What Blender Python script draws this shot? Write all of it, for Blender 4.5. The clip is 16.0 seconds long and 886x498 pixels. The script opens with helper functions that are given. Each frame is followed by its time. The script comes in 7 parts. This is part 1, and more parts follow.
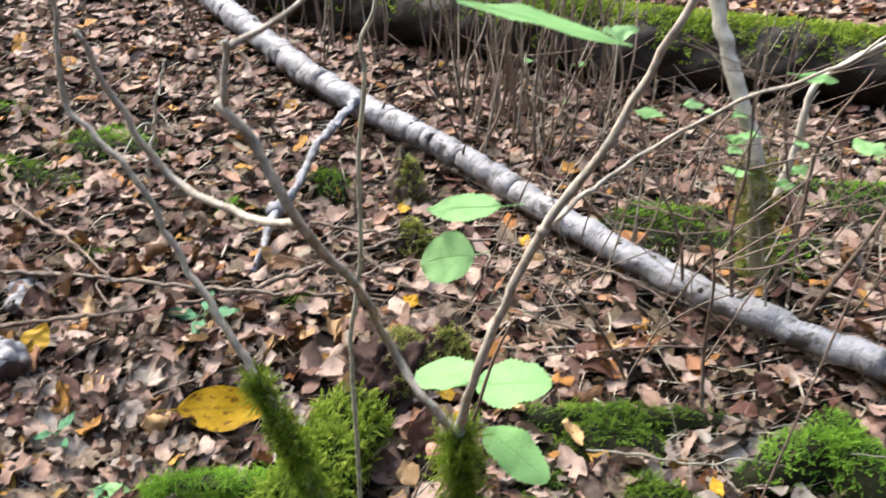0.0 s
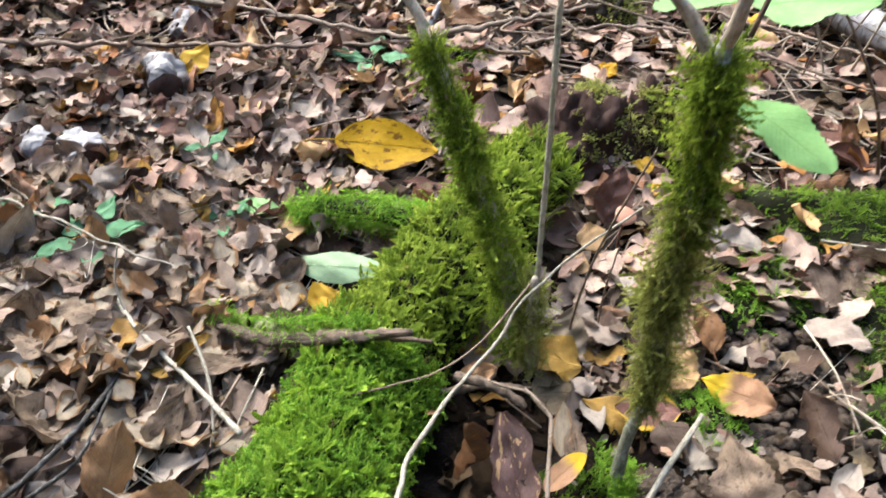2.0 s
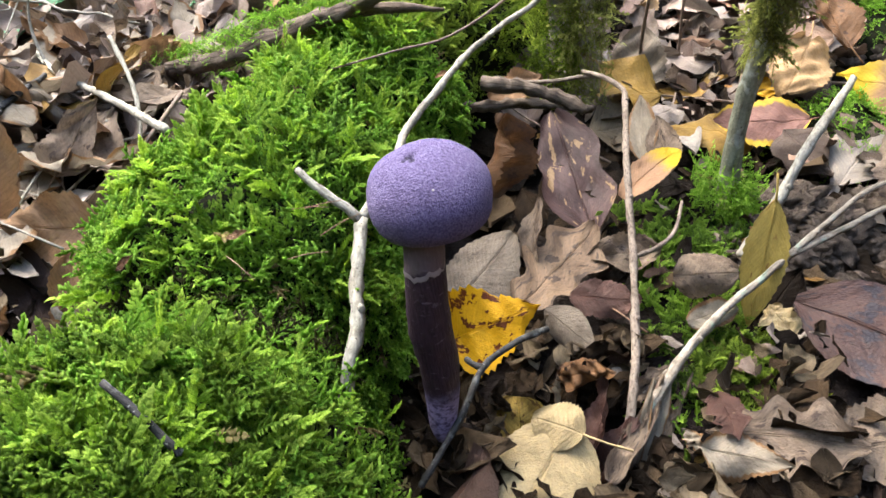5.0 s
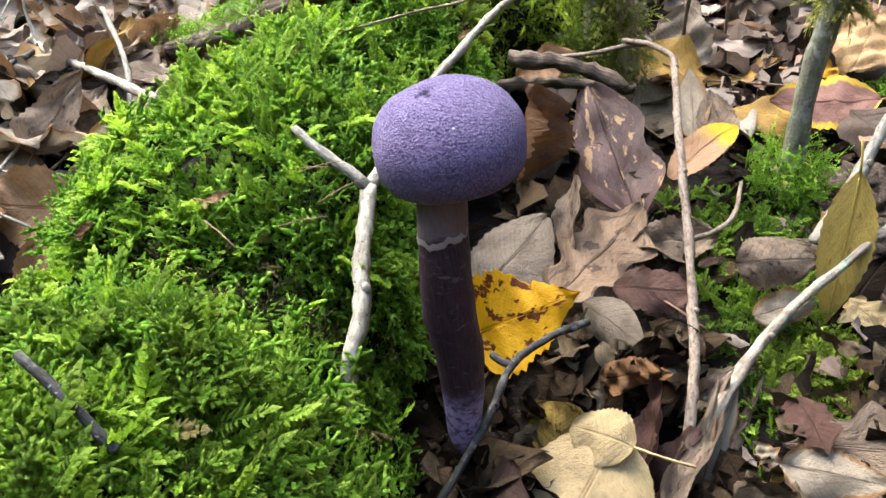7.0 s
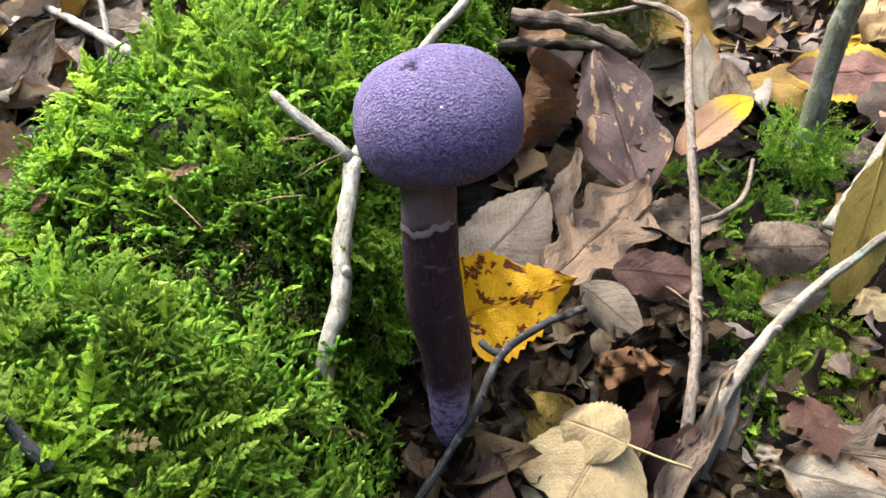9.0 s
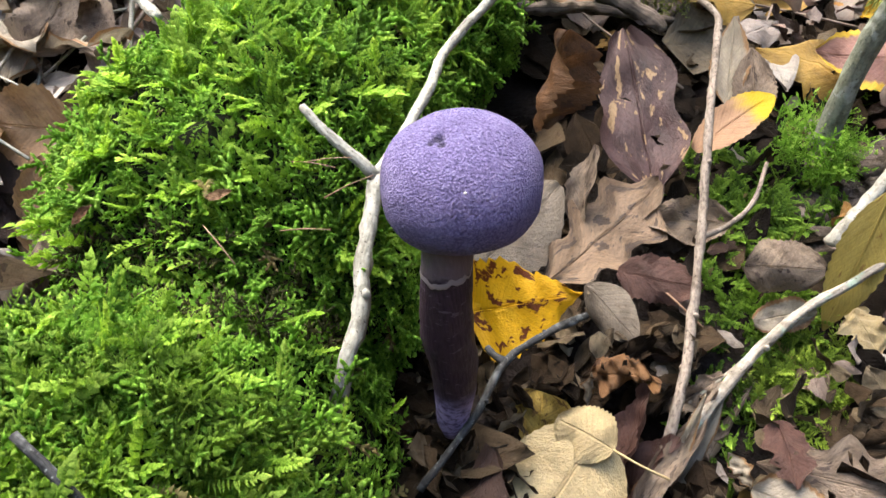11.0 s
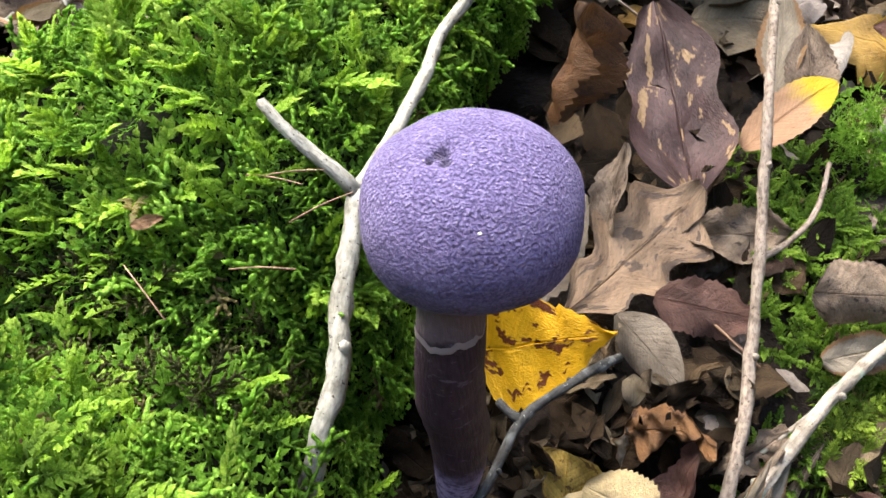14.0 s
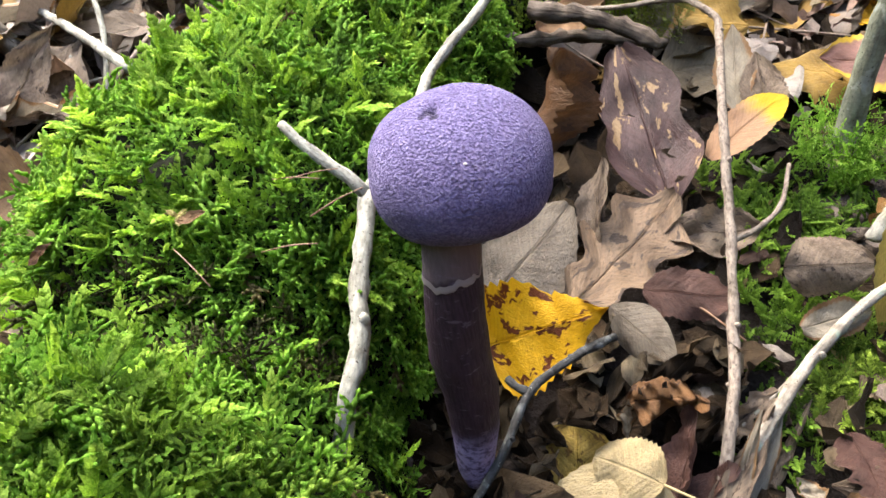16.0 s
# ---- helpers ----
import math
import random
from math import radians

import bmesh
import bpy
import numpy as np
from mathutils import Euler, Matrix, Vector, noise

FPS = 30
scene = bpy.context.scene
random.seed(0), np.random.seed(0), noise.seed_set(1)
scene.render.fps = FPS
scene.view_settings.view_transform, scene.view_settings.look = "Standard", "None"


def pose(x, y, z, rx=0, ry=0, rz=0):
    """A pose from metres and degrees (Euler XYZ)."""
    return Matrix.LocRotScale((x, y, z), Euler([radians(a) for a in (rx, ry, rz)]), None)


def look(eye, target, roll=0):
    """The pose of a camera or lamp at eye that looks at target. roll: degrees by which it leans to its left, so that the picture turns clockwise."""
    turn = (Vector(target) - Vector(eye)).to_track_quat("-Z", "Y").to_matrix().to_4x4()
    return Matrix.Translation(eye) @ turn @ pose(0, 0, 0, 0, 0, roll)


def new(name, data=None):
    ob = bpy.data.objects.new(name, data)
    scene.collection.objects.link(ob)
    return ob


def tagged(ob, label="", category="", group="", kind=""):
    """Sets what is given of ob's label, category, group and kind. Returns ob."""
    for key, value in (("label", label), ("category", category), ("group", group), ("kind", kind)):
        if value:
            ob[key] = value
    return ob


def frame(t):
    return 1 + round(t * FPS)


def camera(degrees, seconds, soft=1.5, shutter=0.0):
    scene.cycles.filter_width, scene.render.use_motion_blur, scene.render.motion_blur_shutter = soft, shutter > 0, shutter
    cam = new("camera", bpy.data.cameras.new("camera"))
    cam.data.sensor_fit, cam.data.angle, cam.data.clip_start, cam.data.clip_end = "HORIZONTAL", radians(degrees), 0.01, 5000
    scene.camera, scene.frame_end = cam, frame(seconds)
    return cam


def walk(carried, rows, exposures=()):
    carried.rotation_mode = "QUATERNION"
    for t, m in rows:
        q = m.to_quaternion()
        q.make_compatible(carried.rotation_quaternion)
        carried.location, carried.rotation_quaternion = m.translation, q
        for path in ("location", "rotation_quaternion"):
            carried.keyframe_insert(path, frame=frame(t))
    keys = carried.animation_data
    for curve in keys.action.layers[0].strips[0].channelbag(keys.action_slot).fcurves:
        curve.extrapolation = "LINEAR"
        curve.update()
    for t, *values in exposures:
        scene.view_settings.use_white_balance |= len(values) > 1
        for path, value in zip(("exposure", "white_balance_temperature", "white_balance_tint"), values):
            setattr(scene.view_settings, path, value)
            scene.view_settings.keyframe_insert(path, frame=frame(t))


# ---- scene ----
cam = camera(59.0, 16.0, shutter=0.3)
SKY, SUN = 0.15, 1.05
PATH = [
    (0, (0.024, -0.024, 1.229), (-0.006, 1.703, 0.221), -0.8),
    (0.5, (0.0, 0.007, 1.107), (-0.183, 1.677, 0.021), -1.9),
    (1, (-0.017, 0.038, 1.006), (-0.291, 1.645, -0.153), -2.2),
    (1.5, (-0.019, 0.055, 0.936), (-0.367, 1.605, -0.28), -2.2),
    (2, (-0.038, 0.057, 0.86), (-0.455, 1.552, -0.401), -2.7),
    (2.5, (-0.068, 0.064, 0.764), (-0.543, 1.511, -0.533), -4.2),
    (3, (-0.062, 0.071, 0.673), (-0.573, 1.486, -0.645), -6.1),
    (3.5, (-0.049, 0.076, 0.588), (-0.565, 1.488, -0.731), -7.8),
    (4, (-0.044, 0.082, 0.518), (-0.549, 1.509, -0.789), -8.7),
    (4.5, (-0.042, 0.087, 0.472), (-0.558, 1.536, -0.806), -9.3),
    (4.7, (-0.041, 0.084, 0.451), (-0.573, 1.541, -0.812), -9.6),
    (6.8, (-0.056, 0.116, 0.361), (-0.669, 1.613, -0.815), -10.6),
    (7, (-0.061, 0.123, 0.354), (-0.674, 1.621, -0.822), -10.5),
    (7.5, (-0.057, 0.136, 0.345), (-0.658, 1.631, -0.84), -10.0),
    (8, (-0.062, 0.145, 0.341), (-0.654, 1.631, -0.859), -9.7),
    (8.5, (-0.061, 0.148, 0.336), (-0.657, 1.615, -0.886), -9.6),
    (9, (-0.065, 0.155, 0.348), (-0.67, 1.573, -0.926), -9.5),
    (9.2, (-0.063, 0.158, 0.353), (-0.668, 1.55, -0.95), -9.3),
    (11.3, (-0.08, 0.209, 0.42), (-0.631, 1.352, -1.127), -7.6),
    (11.5, (-0.086, 0.222, 0.412), (-0.62, 1.349, -1.151), -7.4),
    (12, (-0.099, 0.253, 0.395), (-0.618, 1.361, -1.187), -7.7),
    (12.5, (-0.097, 0.265, 0.377), (-0.616, 1.376, -1.203), -7.9),
    (13, (-0.102, 0.265, 0.373), (-0.631, 1.387, -1.196), -8.1),
    (13.5, (-0.105, 0.258, 0.367), (-0.641, 1.389, -1.193), -7.9),
    (14, (-0.106, 0.259, 0.366), (-0.649, 1.396, -1.187), -7.9),
    (14.5, (-0.108, 0.257, 0.367), (-0.653, 1.414, -1.17), -8.1),
    (15, (-0.099, 0.24, 0.364), (-0.664, 1.453, -1.123), -9.3),
    (15.5, (-0.09, 0.212, 0.359), (-0.686, 1.491, -1.059), -10.9),
    (16, (-0.079, 0.192, 0.36), (-0.705, 1.536, -0.982), -12.1),
]
walk(cam, [(t, look(eye, target, roll)) for t, eye, target, roll in PATH], exposures=[(0.0, 2.86), (2.5, 3.16), (4.5, 3.30), (7.0, 3.41), (9.0, 3.38), (11.5, 3.34), (14.0, 3.40), (16.0, 3.47)])

# ---- world and light ----
world = bpy.data.worlds.new("World")
scene.world = world
world.use_nodes = True
wn = world.node_tree.nodes
sky = wn.new("ShaderNodeTexSky")
sky.sky_type, sky.sun_disc = "NISHITA", False
sky.sun_elevation, sky.sun_rotation = radians(53), radians(315)
sky.air_density, sky.dust_density = 1.0, 3.0
wn["Background"].inputs["Strength"].default_value = SKY
world.node_tree.links.new(sky.outputs["Color"], wn["Background"].inputs["Color"])
sun = new("sun", bpy.data.lights.new("sun", "SUN"))
sun.data.energy, sun.data.angle, sun.data.color = SUN, radians(55), (1.0, 0.95, 0.86)
sun.rotation_euler = Vector((0.42, -0.42, -0.80)).to_track_quat("-Z", "Y").to_euler()


# ---- materials ----
def mat(name):
    m = bpy.data.materials.new(name)
    m.use_nodes = True
    return m, m.node_tree.nodes, m.node_tree.links, m.node_tree.nodes["Principled BSDF"]


def ramp(n, stops, mode="LINEAR"):
    r = n.new("ShaderNodeValToRGB")
    r.color_ramp.interpolation = mode
    while len(r.color_ramp.elements) < len(stops):
        r.color_ramp.elements.new(0.5)
    for e, (p, c) in zip(r.color_ramp.elements, stops):
        e.position, e.color = p, (*c, 1)
    return r


def calc(n, l, op, a, b=None, c=None):
    m = n.new("ShaderNodeMath")
    m.operation = op
    for i, v in enumerate((a, b, c)):
        if v is None:
            continue
        if isinstance(v, (int, float)):
            m.inputs[i].default_value = v
        else:
            l.new(v, m.inputs[i])
    return m.outputs[0]


def span(n, l, v, a, b, c=0.0, d=1.0):
    m = n.new("ShaderNodeMapRange")
    m.interpolation_type = "SMOOTHSTEP"
    l.new(v, m.inputs[0])
    for i, x in enumerate((a, b, c, d)):
        m.inputs[i + 1].default_value = x
    return m.outputs[0]


def mix(n, l, f, a, b, mode="MIX"):
    m = n.new("ShaderNodeMix")
    m.data_type, m.blend_type = "RGBA", mode
    for sock, v in ((m.inputs["Factor"], f), (m.inputs[6], a), (m.inputs[7], b)):
        if isinstance(v, (int, float)):
            sock.default_value = v
        elif isinstance(v, tuple):
            sock.default_value = (*v, 1)
        else:
            l.new(v, sock)
    return m.outputs[2]


def noise_tex(n, l, scale, detail=4.0, vec=None, rough=0.55):
    t = n.new("ShaderNodeTexNoise")
    t.inputs["Scale"].default_value, t.inputs["Detail"].default_value = scale, detail
    t.inputs["Roughness"].default_value = rough
    if vec is not None:
        l.new(vec, t.inputs["Vector"])
    return t.outputs["Fac"]


def coords(n, kind="Object"):
    return n.new("ShaderNodeTexCoord").outputs[kind]


def stretch(n, l, vec, s):
    m = n.new("ShaderNodeMapping")
    l.new(vec, m.inputs["Vector"])
    m.inputs["Scale"].default_value = s
    return m.outputs[0]


def relief(n, l, height, strength, distance, bsdf, under=None):
    b = n.new("ShaderNodeBump")
    b.inputs["Strength"].default_value, b.inputs["Distance"].default_value = strength, distance
    l.new(height, b.inputs["Height"])
    if under is not None:
        l.new(under, b.inputs["Normal"])
    l.new(b.outputs[0], bsdf.inputs["Normal"])
    return b.outputs[0]


def glow_through(m, n, l, bsdf, colour, share):
    """Thin things let part of the light through."""
    t = n.new("ShaderNodeBsdfTranslucent")
    x = n.new("ShaderNodeMixShader")
    x.inputs[0].default_value = share
    l.new(colour, t.inputs["Color"])
    l.new(bsdf.outputs[0], x.inputs[1])
    l.new(t.outputs[0], x.inputs[2])
    l.new(x.outputs[0], n["Material Output"].inputs["Surface"])


def leaf_material(name, palette, spots=None, spot_at=0.62, edge=None, tip=None, through_share=0.18, rough=0.55, mottle=0.55, ribs=0.16, depth=0.0016, gloss=0.16):
    m, n, l, b = mat(name)
    uv = n.new("ShaderNodeUVMap").outputs[0]
    sep = n.new("ShaderNodeSeparateXYZ")
    l.new(uv, sep.inputs[0])
    u, v = sep.outputs[0], sep.outputs[1]
    info, geo = n.new("ShaderNodeObjectInfo"), n.new("ShaderNodeNewGeometry")
    rnd = calc(n, l, "FRACT", calc(n, l, "ADD", info.outputs["Random"], geo.outputs["Random Per Island"]))
    off = n.new("ShaderNodeVectorMath")
    off.operation = "MULTIPLY_ADD"
    off.inputs[1].default_value = (1, 1, 1)
    l.new(uv, off.inputs[0])
    comb = n.new("ShaderNodeCombineXYZ")
    for i in range(3):
        l.new(calc(n, l, "MULTIPLY", rnd, 37.0 + 11 * i), comb.inputs[i])
    l.new(comb.outputs[0], off.inputs[2])
    vec = off.outputs[0]
    base = ramp(n, palette)
    l.new(rnd, base.inputs[0])
    col = base.outputs[0]
    big, fine = noise_tex(n, l, 3.2, 5, vec, 0.65), noise_tex(n, l, 22, 3, vec)
    col = mix(n, l, calc(n, l, "MULTIPLY", span(n, l, big, 0.42, 0.66), mottle), col, mix(n, l, 1.0, col, (0.36, 0.33, 0.32), "MULTIPLY"))
    col = mix(n, l, calc(n, l, "MULTIPLY", span(n, l, fine, 0.45, 0.7), 0.3), col, mix(n, l, 1.0, col, (1.5, 1.4, 1.25), "MULTIPLY"))
    a = calc(n, l, "MULTIPLY", calc(n, l, "ABSOLUTE", calc(n, l, "SUBTRACT", u, 0.5)), 2.0)
    mid = span(n, l, a, 0.015, 0.06, 1.0, 0.0)
    wave = calc(n, l, "PINGPONG", calc(n, l, "SUBTRACT", calc(n, l, "MULTIPLY", v, 10.0), calc(n, l, "MULTIPLY", a, 2.6)), 0.5)
    side = calc(n, l, "MULTIPLY", span(n, l, wave, 0.02, 0.09, 1.0, 0.0), span(n, l, a, 0.85, 1.0, 1.0, 0.25))
    vein = calc(n, l, "MAXIMUM", mid, calc(n, l, "MULTIPLY", side, 0.6))
    if edge:
        e = calc(n, l, "ADD", a, calc(n, l, "MULTIPLY", big, 0.5))
        col = mix(n, l, span(n, l, e, 0.95, 1.1), col, edge)
    if tip:
        col = mix(n, l, span(n, l, calc(n, l, "ADD", v, calc(n, l, "MULTIPLY", big, 0.3)), 0.68, 0.92), col, tip)
    if spots:
        s = noise_tex(n, l, 6.5, 3, vec, 0.6)
        col = mix(n, l, span(n, l, s, spot_at, spot_at + 0.05), col, spots)
    col = mix(n, l, calc(n, l, "MULTIPLY", vein, ribs), col, mix(n, l, 1.0, col, (1.6, 1.5, 1.35), "MULTIPLY"))
    furrow = calc(n, l, "MULTIPLY", span(n, l, wave, 0.09, 0.2), span(n, l, wave, 0.2, 0.34, 1.0, 0.0))
    col = mix(n, l, calc(n, l, "MULTIPLY", furrow, ribs * 1.1), col, mix(n, l, 1.0, col, (0.5, 0.47, 0.44), "MULTIPLY"))
    speck = noise_tex(n, l, 34, 3, vec, 0.7)
    col = mix(n, l, calc(n, l, "MULTIPLY", span(n, l, speck, 0.56, 0.70), mottle * 0.8), col, mix(n, l, 1.0, col, (0.30, 0.27, 0.25), "MULTIPLY"))
    stain = noise_tex(n, l, 1.7, 4, vec, 0.7)
    col = mix(n, l, calc(n, l, "MULTIPLY", span(n, l, stain, 0.50, 0.68), mottle * 0.8), col, mix(n, l, 1.0, col, (0.42, 0.40, 0.40), "MULTIPLY"))
    l.new(col, b.inputs["Base Color"])
    b.inputs["Roughness"].default_value = rough
    b.inputs["Specular IOR Level"].default_value = gloss
    h = calc(n, l, "ADD", calc(n, l, "MULTIPLY", wave, 0.32), calc(n, l, "MULTIPLY", calc(n, l, "ADD", big, calc(n, l, "MULTIPLY", fine, 0.35)), 0.9))
    h = calc(n, l, "SUBTRACT", h, calc(n, l, "MULTIPLY", mid, 0.5))
    h = calc(n, l, "ADD", h, calc(n, l, "MULTIPLY", noise_tex(n, l, 55, 4, vec), 0.7))
    relief(n, l, h, 0.9, depth, b)
    glow_through(m, n, l, b, col, through_share)
    return m


M_LITTER = leaf_material("dry_leaves", [(0.0, (0.0209, 0.0125, 0.00897)), (0.12, (0.0458, 0.0259, 0.0179)), (0.26, (0.0797, 0.0602, 0.0449)), (0.42, (0.167, 0.125, 0.0991)), (0.60, (0.209, 0.169, 0.139)), (0.78, (0.239, 0.213, 0.179)), (0.90, (0.217, 0.18, 0.153)), (0.96, (0.149, 0.0709, 0.027)), (1.0, (0.234, 0.147, 0.0315))], through_share=0.1, mottle=0.4)
M_PINK = leaf_material("pinkish_dry_leaves", [(0, (0.0328, 0.0151, 0.0108)), (0.14, (0.0798, 0.0364, 0.0257)), (0.28, (0.127, 0.0748, 0.0552)), (0.42, (0.201, 0.129, 0.0986)), (0.6, (0.267, 0.188, 0.148)), (0.76, (0.315, 0.242, 0.197)), (0.88, (0.282, 0.207, 0.163)), (0.95, (0.216, 0.0859, 0.0296)), (1, (0.337, 0.192, 0.0394))], through_share=0.1, mottle=0.4, rough=0.62)
# damp decayed leaves, darkened further to paint shade into the litter's gaps
M_WETSHADE = leaf_material("shaded_wet_leaves", [(0.0, (0.00346, 0.00223, 0.00133)), (0.35, (0.00996, 0.00632, 0.00333)), (0.65, (0.0238, 0.0152, 0.00801)), (0.88, (0.0499, 0.0334, 0.0186)), (1.0, (0.0804, 0.0575, 0.0333))], through_share=0.05, mottle=0.7, rough=0.55, gloss=0.06)
M_DAMP = leaf_material("damp_leaves", [(0.0, (0.023, 0.0164, 0.00973)), (0.4, (0.0576, 0.0422, 0.0253)), (0.7, (0.115, 0.0873, 0.0545)), (1.0, (0.184, 0.146, 0.0927))], through_share=0.06, mottle=0.6, rough=0.55, gloss=0.08)
M_DARK = leaf_material("dark_leaf", [(0.0, (0.049, 0.0283, 0.0261)), (1.0, (0.0634, 0.037, 0.0337))], spots=(0.207, 0.136, 0.0707), spot_at=0.57, rough=0.5, mottle=0.75, depth=0.0014)
M_GREYBROWN = leaf_material("grey_brown_leaf", [(0.0, (0.123, 0.0996, 0.0738)), (1.0, (0.143, 0.119, 0.0895))], mottle=0.6, ribs=0.22, depth=0.0018)
M_OAKBROWN = leaf_material("oak_brown_leaf", [(0.0, (0.141, 0.0947, 0.0581)), (1.0, (0.165, 0.112, 0.0685))], spots=(0.062, 0.043, 0.030), spot_at=0.55, mottle=0.8, depth=0.0014)
M_RUST = leaf_material("rust_leaf", [(0.0, (0.085, 0.042, 0.018)), (1.0, (0.130, 0.066, 0.026))], spots=(0.0448, 0.0224, 0.0128), spot_at=0.58)
M_BROWN = leaf_material("brown_leaf", [(0.0, (0.065, 0.0342, 0.0264)), (1.0, (0.0859, 0.0456, 0.0359))], rough=0.45, ribs=0.24, depth=0.0018)
M_WARM = leaf_material("warm_brown_leaf", [(0.0, (0.2, 0.118, 0.0609)), (1.0, (0.231, 0.138, 0.0717))], mottle=0.5, ribs=0.21)
M_REDBROWN = leaf_material("red_brown_leaf", [(0.0, (0.0599, 0.0304, 0.0229)), (1.0, (0.0691, 0.0357, 0.0261))], rough=0.45, gloss=0.3, ribs=0.34, mottle=0.7, spots=(0.023, 0.0184, 0.0218), spot_at=0.58)
M_TAN = leaf_material("tan_leaf", [(0.0, (0.154, 0.117, 0.0819)), (1.0, (0.189, 0.143, 0.103))], spots=(0.0557, 0.039, 0.0297), spot_at=0.60, mottle=0.8, depth=0.0022)
M_CREAM = leaf_material("cream_leaf", [(0.0, (0.291, 0.224, 0.109)), (1.0, (0.309, 0.242, 0.129))], mottle=0.35, ribs=0.09)
M_WHITE = leaf_material("bleached_leaf", [(0.0, (0.202, 0.172, 0.126)), (1.0, (0.239, 0.206, 0.154))], mottle=0.45, edge=(0.163, 0.0915, 0.0406))
M_ORANGE = leaf_material("orange_leaf", [(0.0, (0.358, 0.23, 0.109)), (1.0, (0.397, 0.262, 0.134))], mottle=0.35)
M_YELLOW = leaf_material("yellow_leaf", [(0.0, (0.448, 0.243, 0.00512)), (1.0, (0.486, 0.275, 0.00768))], spots=(0.0832, 0.0224, 0.0064), spot_at=0.555, mottle=0.08, through_share=0.25, ribs=0.16, depth=0.0013)
M_GOLD = leaf_material("golden_leaf", [(0.0, (0.365, 0.222, 0.0065)), (1.0, (0.40, 0.245, 0.0085))], spots=(0.154, 0.0768, 0.00768), spot_at=0.57, mottle=0.3, through_share=0.2, ribs=0.06, depth=0.0015)
M_YELLOWPLAIN = leaf_material("plain_yellow_leaf", [(0.0, (0.461, 0.269, 0.0192)), (1.0, (0.512, 0.333, 0.0512))], mottle=0.15, through_share=0.3)
M_OLIVE = leaf_material("olive_leaf", [(0.0, (0.276, 0.214, 0.0544)), (1.0, (0.323, 0.251, 0.0704))], spots=(0.169, 0.103, 0.0288), mottle=0.3, through_share=0.3)
M_OCHRE = leaf_material("ochre_leaf", [(0.0, (0.24, 0.165, 0.035)), (1.0, (0.29, 0.205, 0.048))], spots=(0.10, 0.055, 0.016), spot_at=0.58, mottle=0.6, ribs=0.3, depth=0.002, through_share=0.25)
M_MAUVE = leaf_material("mauve_leaf", [(0.0, (0.192, 0.102, 0.08)), (1.0, (0.218, 0.115, 0.0896))], edge=(0.44, 0.29, 0.03), mottle=0.4)
M_TIPPED = leaf_material("yellow_tipped_leaf", [(0.0, (0.288, 0.166, 0.096)), (1.0, (0.32, 0.192, 0.109))], tip=(0.461, 0.32, 0.0192), mottle=0.25)
M_GREEN = leaf_material("green_leaf", [(0.0, (0.208, 0.416, 0.154)), (1.0, (0.251, 0.459, 0.199))], mottle=0.12, through_share=0.45, rough=0.5)
M_SEEDLING = leaf_material("seedling_leaf", [(0.0, (0.075, 0.20, 0.10)), (1.0, (0.10, 0.24, 0.125))], mottle=0.2, through_share=0.3, rough=0.5)
M_PALEGREEN = leaf_material("pale_green_leaf", [(0.0, (0.21, 0.32, 0.179)), (1.0, (0.225, 0.339, 0.201))], mottle=0.15)


def moss_material(name, deep, mid_c, bright, dead):
    m, n, l, b = mat(name)
    tip_tone, rnd = n.new("ShaderNodeAttribute"), n.new("ShaderNodeAttribute")
    tip_tone.attribute_name, rnd.attribute_name = "growth_shade", "sprig"
    # dark foot to bright tip: young growth, plus shade between shoots painted in
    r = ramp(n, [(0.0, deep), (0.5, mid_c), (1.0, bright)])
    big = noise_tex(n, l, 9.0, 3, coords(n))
    f = calc(n, l, "ADD", calc(n, l, "MULTIPLY", tip_tone.outputs["Fac"], 0.74), calc(n, l, "MULTIPLY", calc(n, l, "SUBTRACT", rnd.outputs["Fac"], 0.5), 0.45))
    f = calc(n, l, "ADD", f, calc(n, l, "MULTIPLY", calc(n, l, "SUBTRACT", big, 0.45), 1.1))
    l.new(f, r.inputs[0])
    grain = noise_tex(n, l, 1300, 2, coords(n))
    col = mix(n, l, span(n, l, grain, 0.42, 0.62, 0.55, 0.0), r.outputs[0], mix(n, l, 1.0, r.outputs[0], (0.35, 0.45, 0.3), "MULTIPLY"))
    col = mix(n, l, span(n, l, rnd.outputs["Fac"], 0.95, 0.99), col, dead)
    l.new(col, b.inputs["Base Color"])
    b.inputs["Roughness"].default_value = 0.6
    b.inputs["Specular IOR Level"].default_value = 0.15
    relief(n, l, noise_tex(n, l, 1900, 2, coords(n)), 1.0, 0.0012, b)
    glow_through(m, n, l, b, col, 0.5)
    return m


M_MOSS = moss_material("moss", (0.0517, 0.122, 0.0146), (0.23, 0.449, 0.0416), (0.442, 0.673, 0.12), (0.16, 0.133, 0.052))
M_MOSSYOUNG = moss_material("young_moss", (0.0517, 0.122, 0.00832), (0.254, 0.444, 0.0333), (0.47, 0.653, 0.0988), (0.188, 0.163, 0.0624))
# yellower moss, darkened: the shade over the near mound is in its colour
M_MOSSDIM = moss_material("dimmed_moss", (0.028, 0.062, 0.0085), (0.178, 0.312, 0.029), (0.365, 0.515, 0.082), (0.188, 0.153, 0.0624))
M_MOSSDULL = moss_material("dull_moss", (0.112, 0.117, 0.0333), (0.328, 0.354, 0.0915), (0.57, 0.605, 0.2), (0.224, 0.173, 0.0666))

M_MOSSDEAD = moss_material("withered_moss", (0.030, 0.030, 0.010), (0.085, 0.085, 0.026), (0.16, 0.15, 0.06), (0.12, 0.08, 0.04))
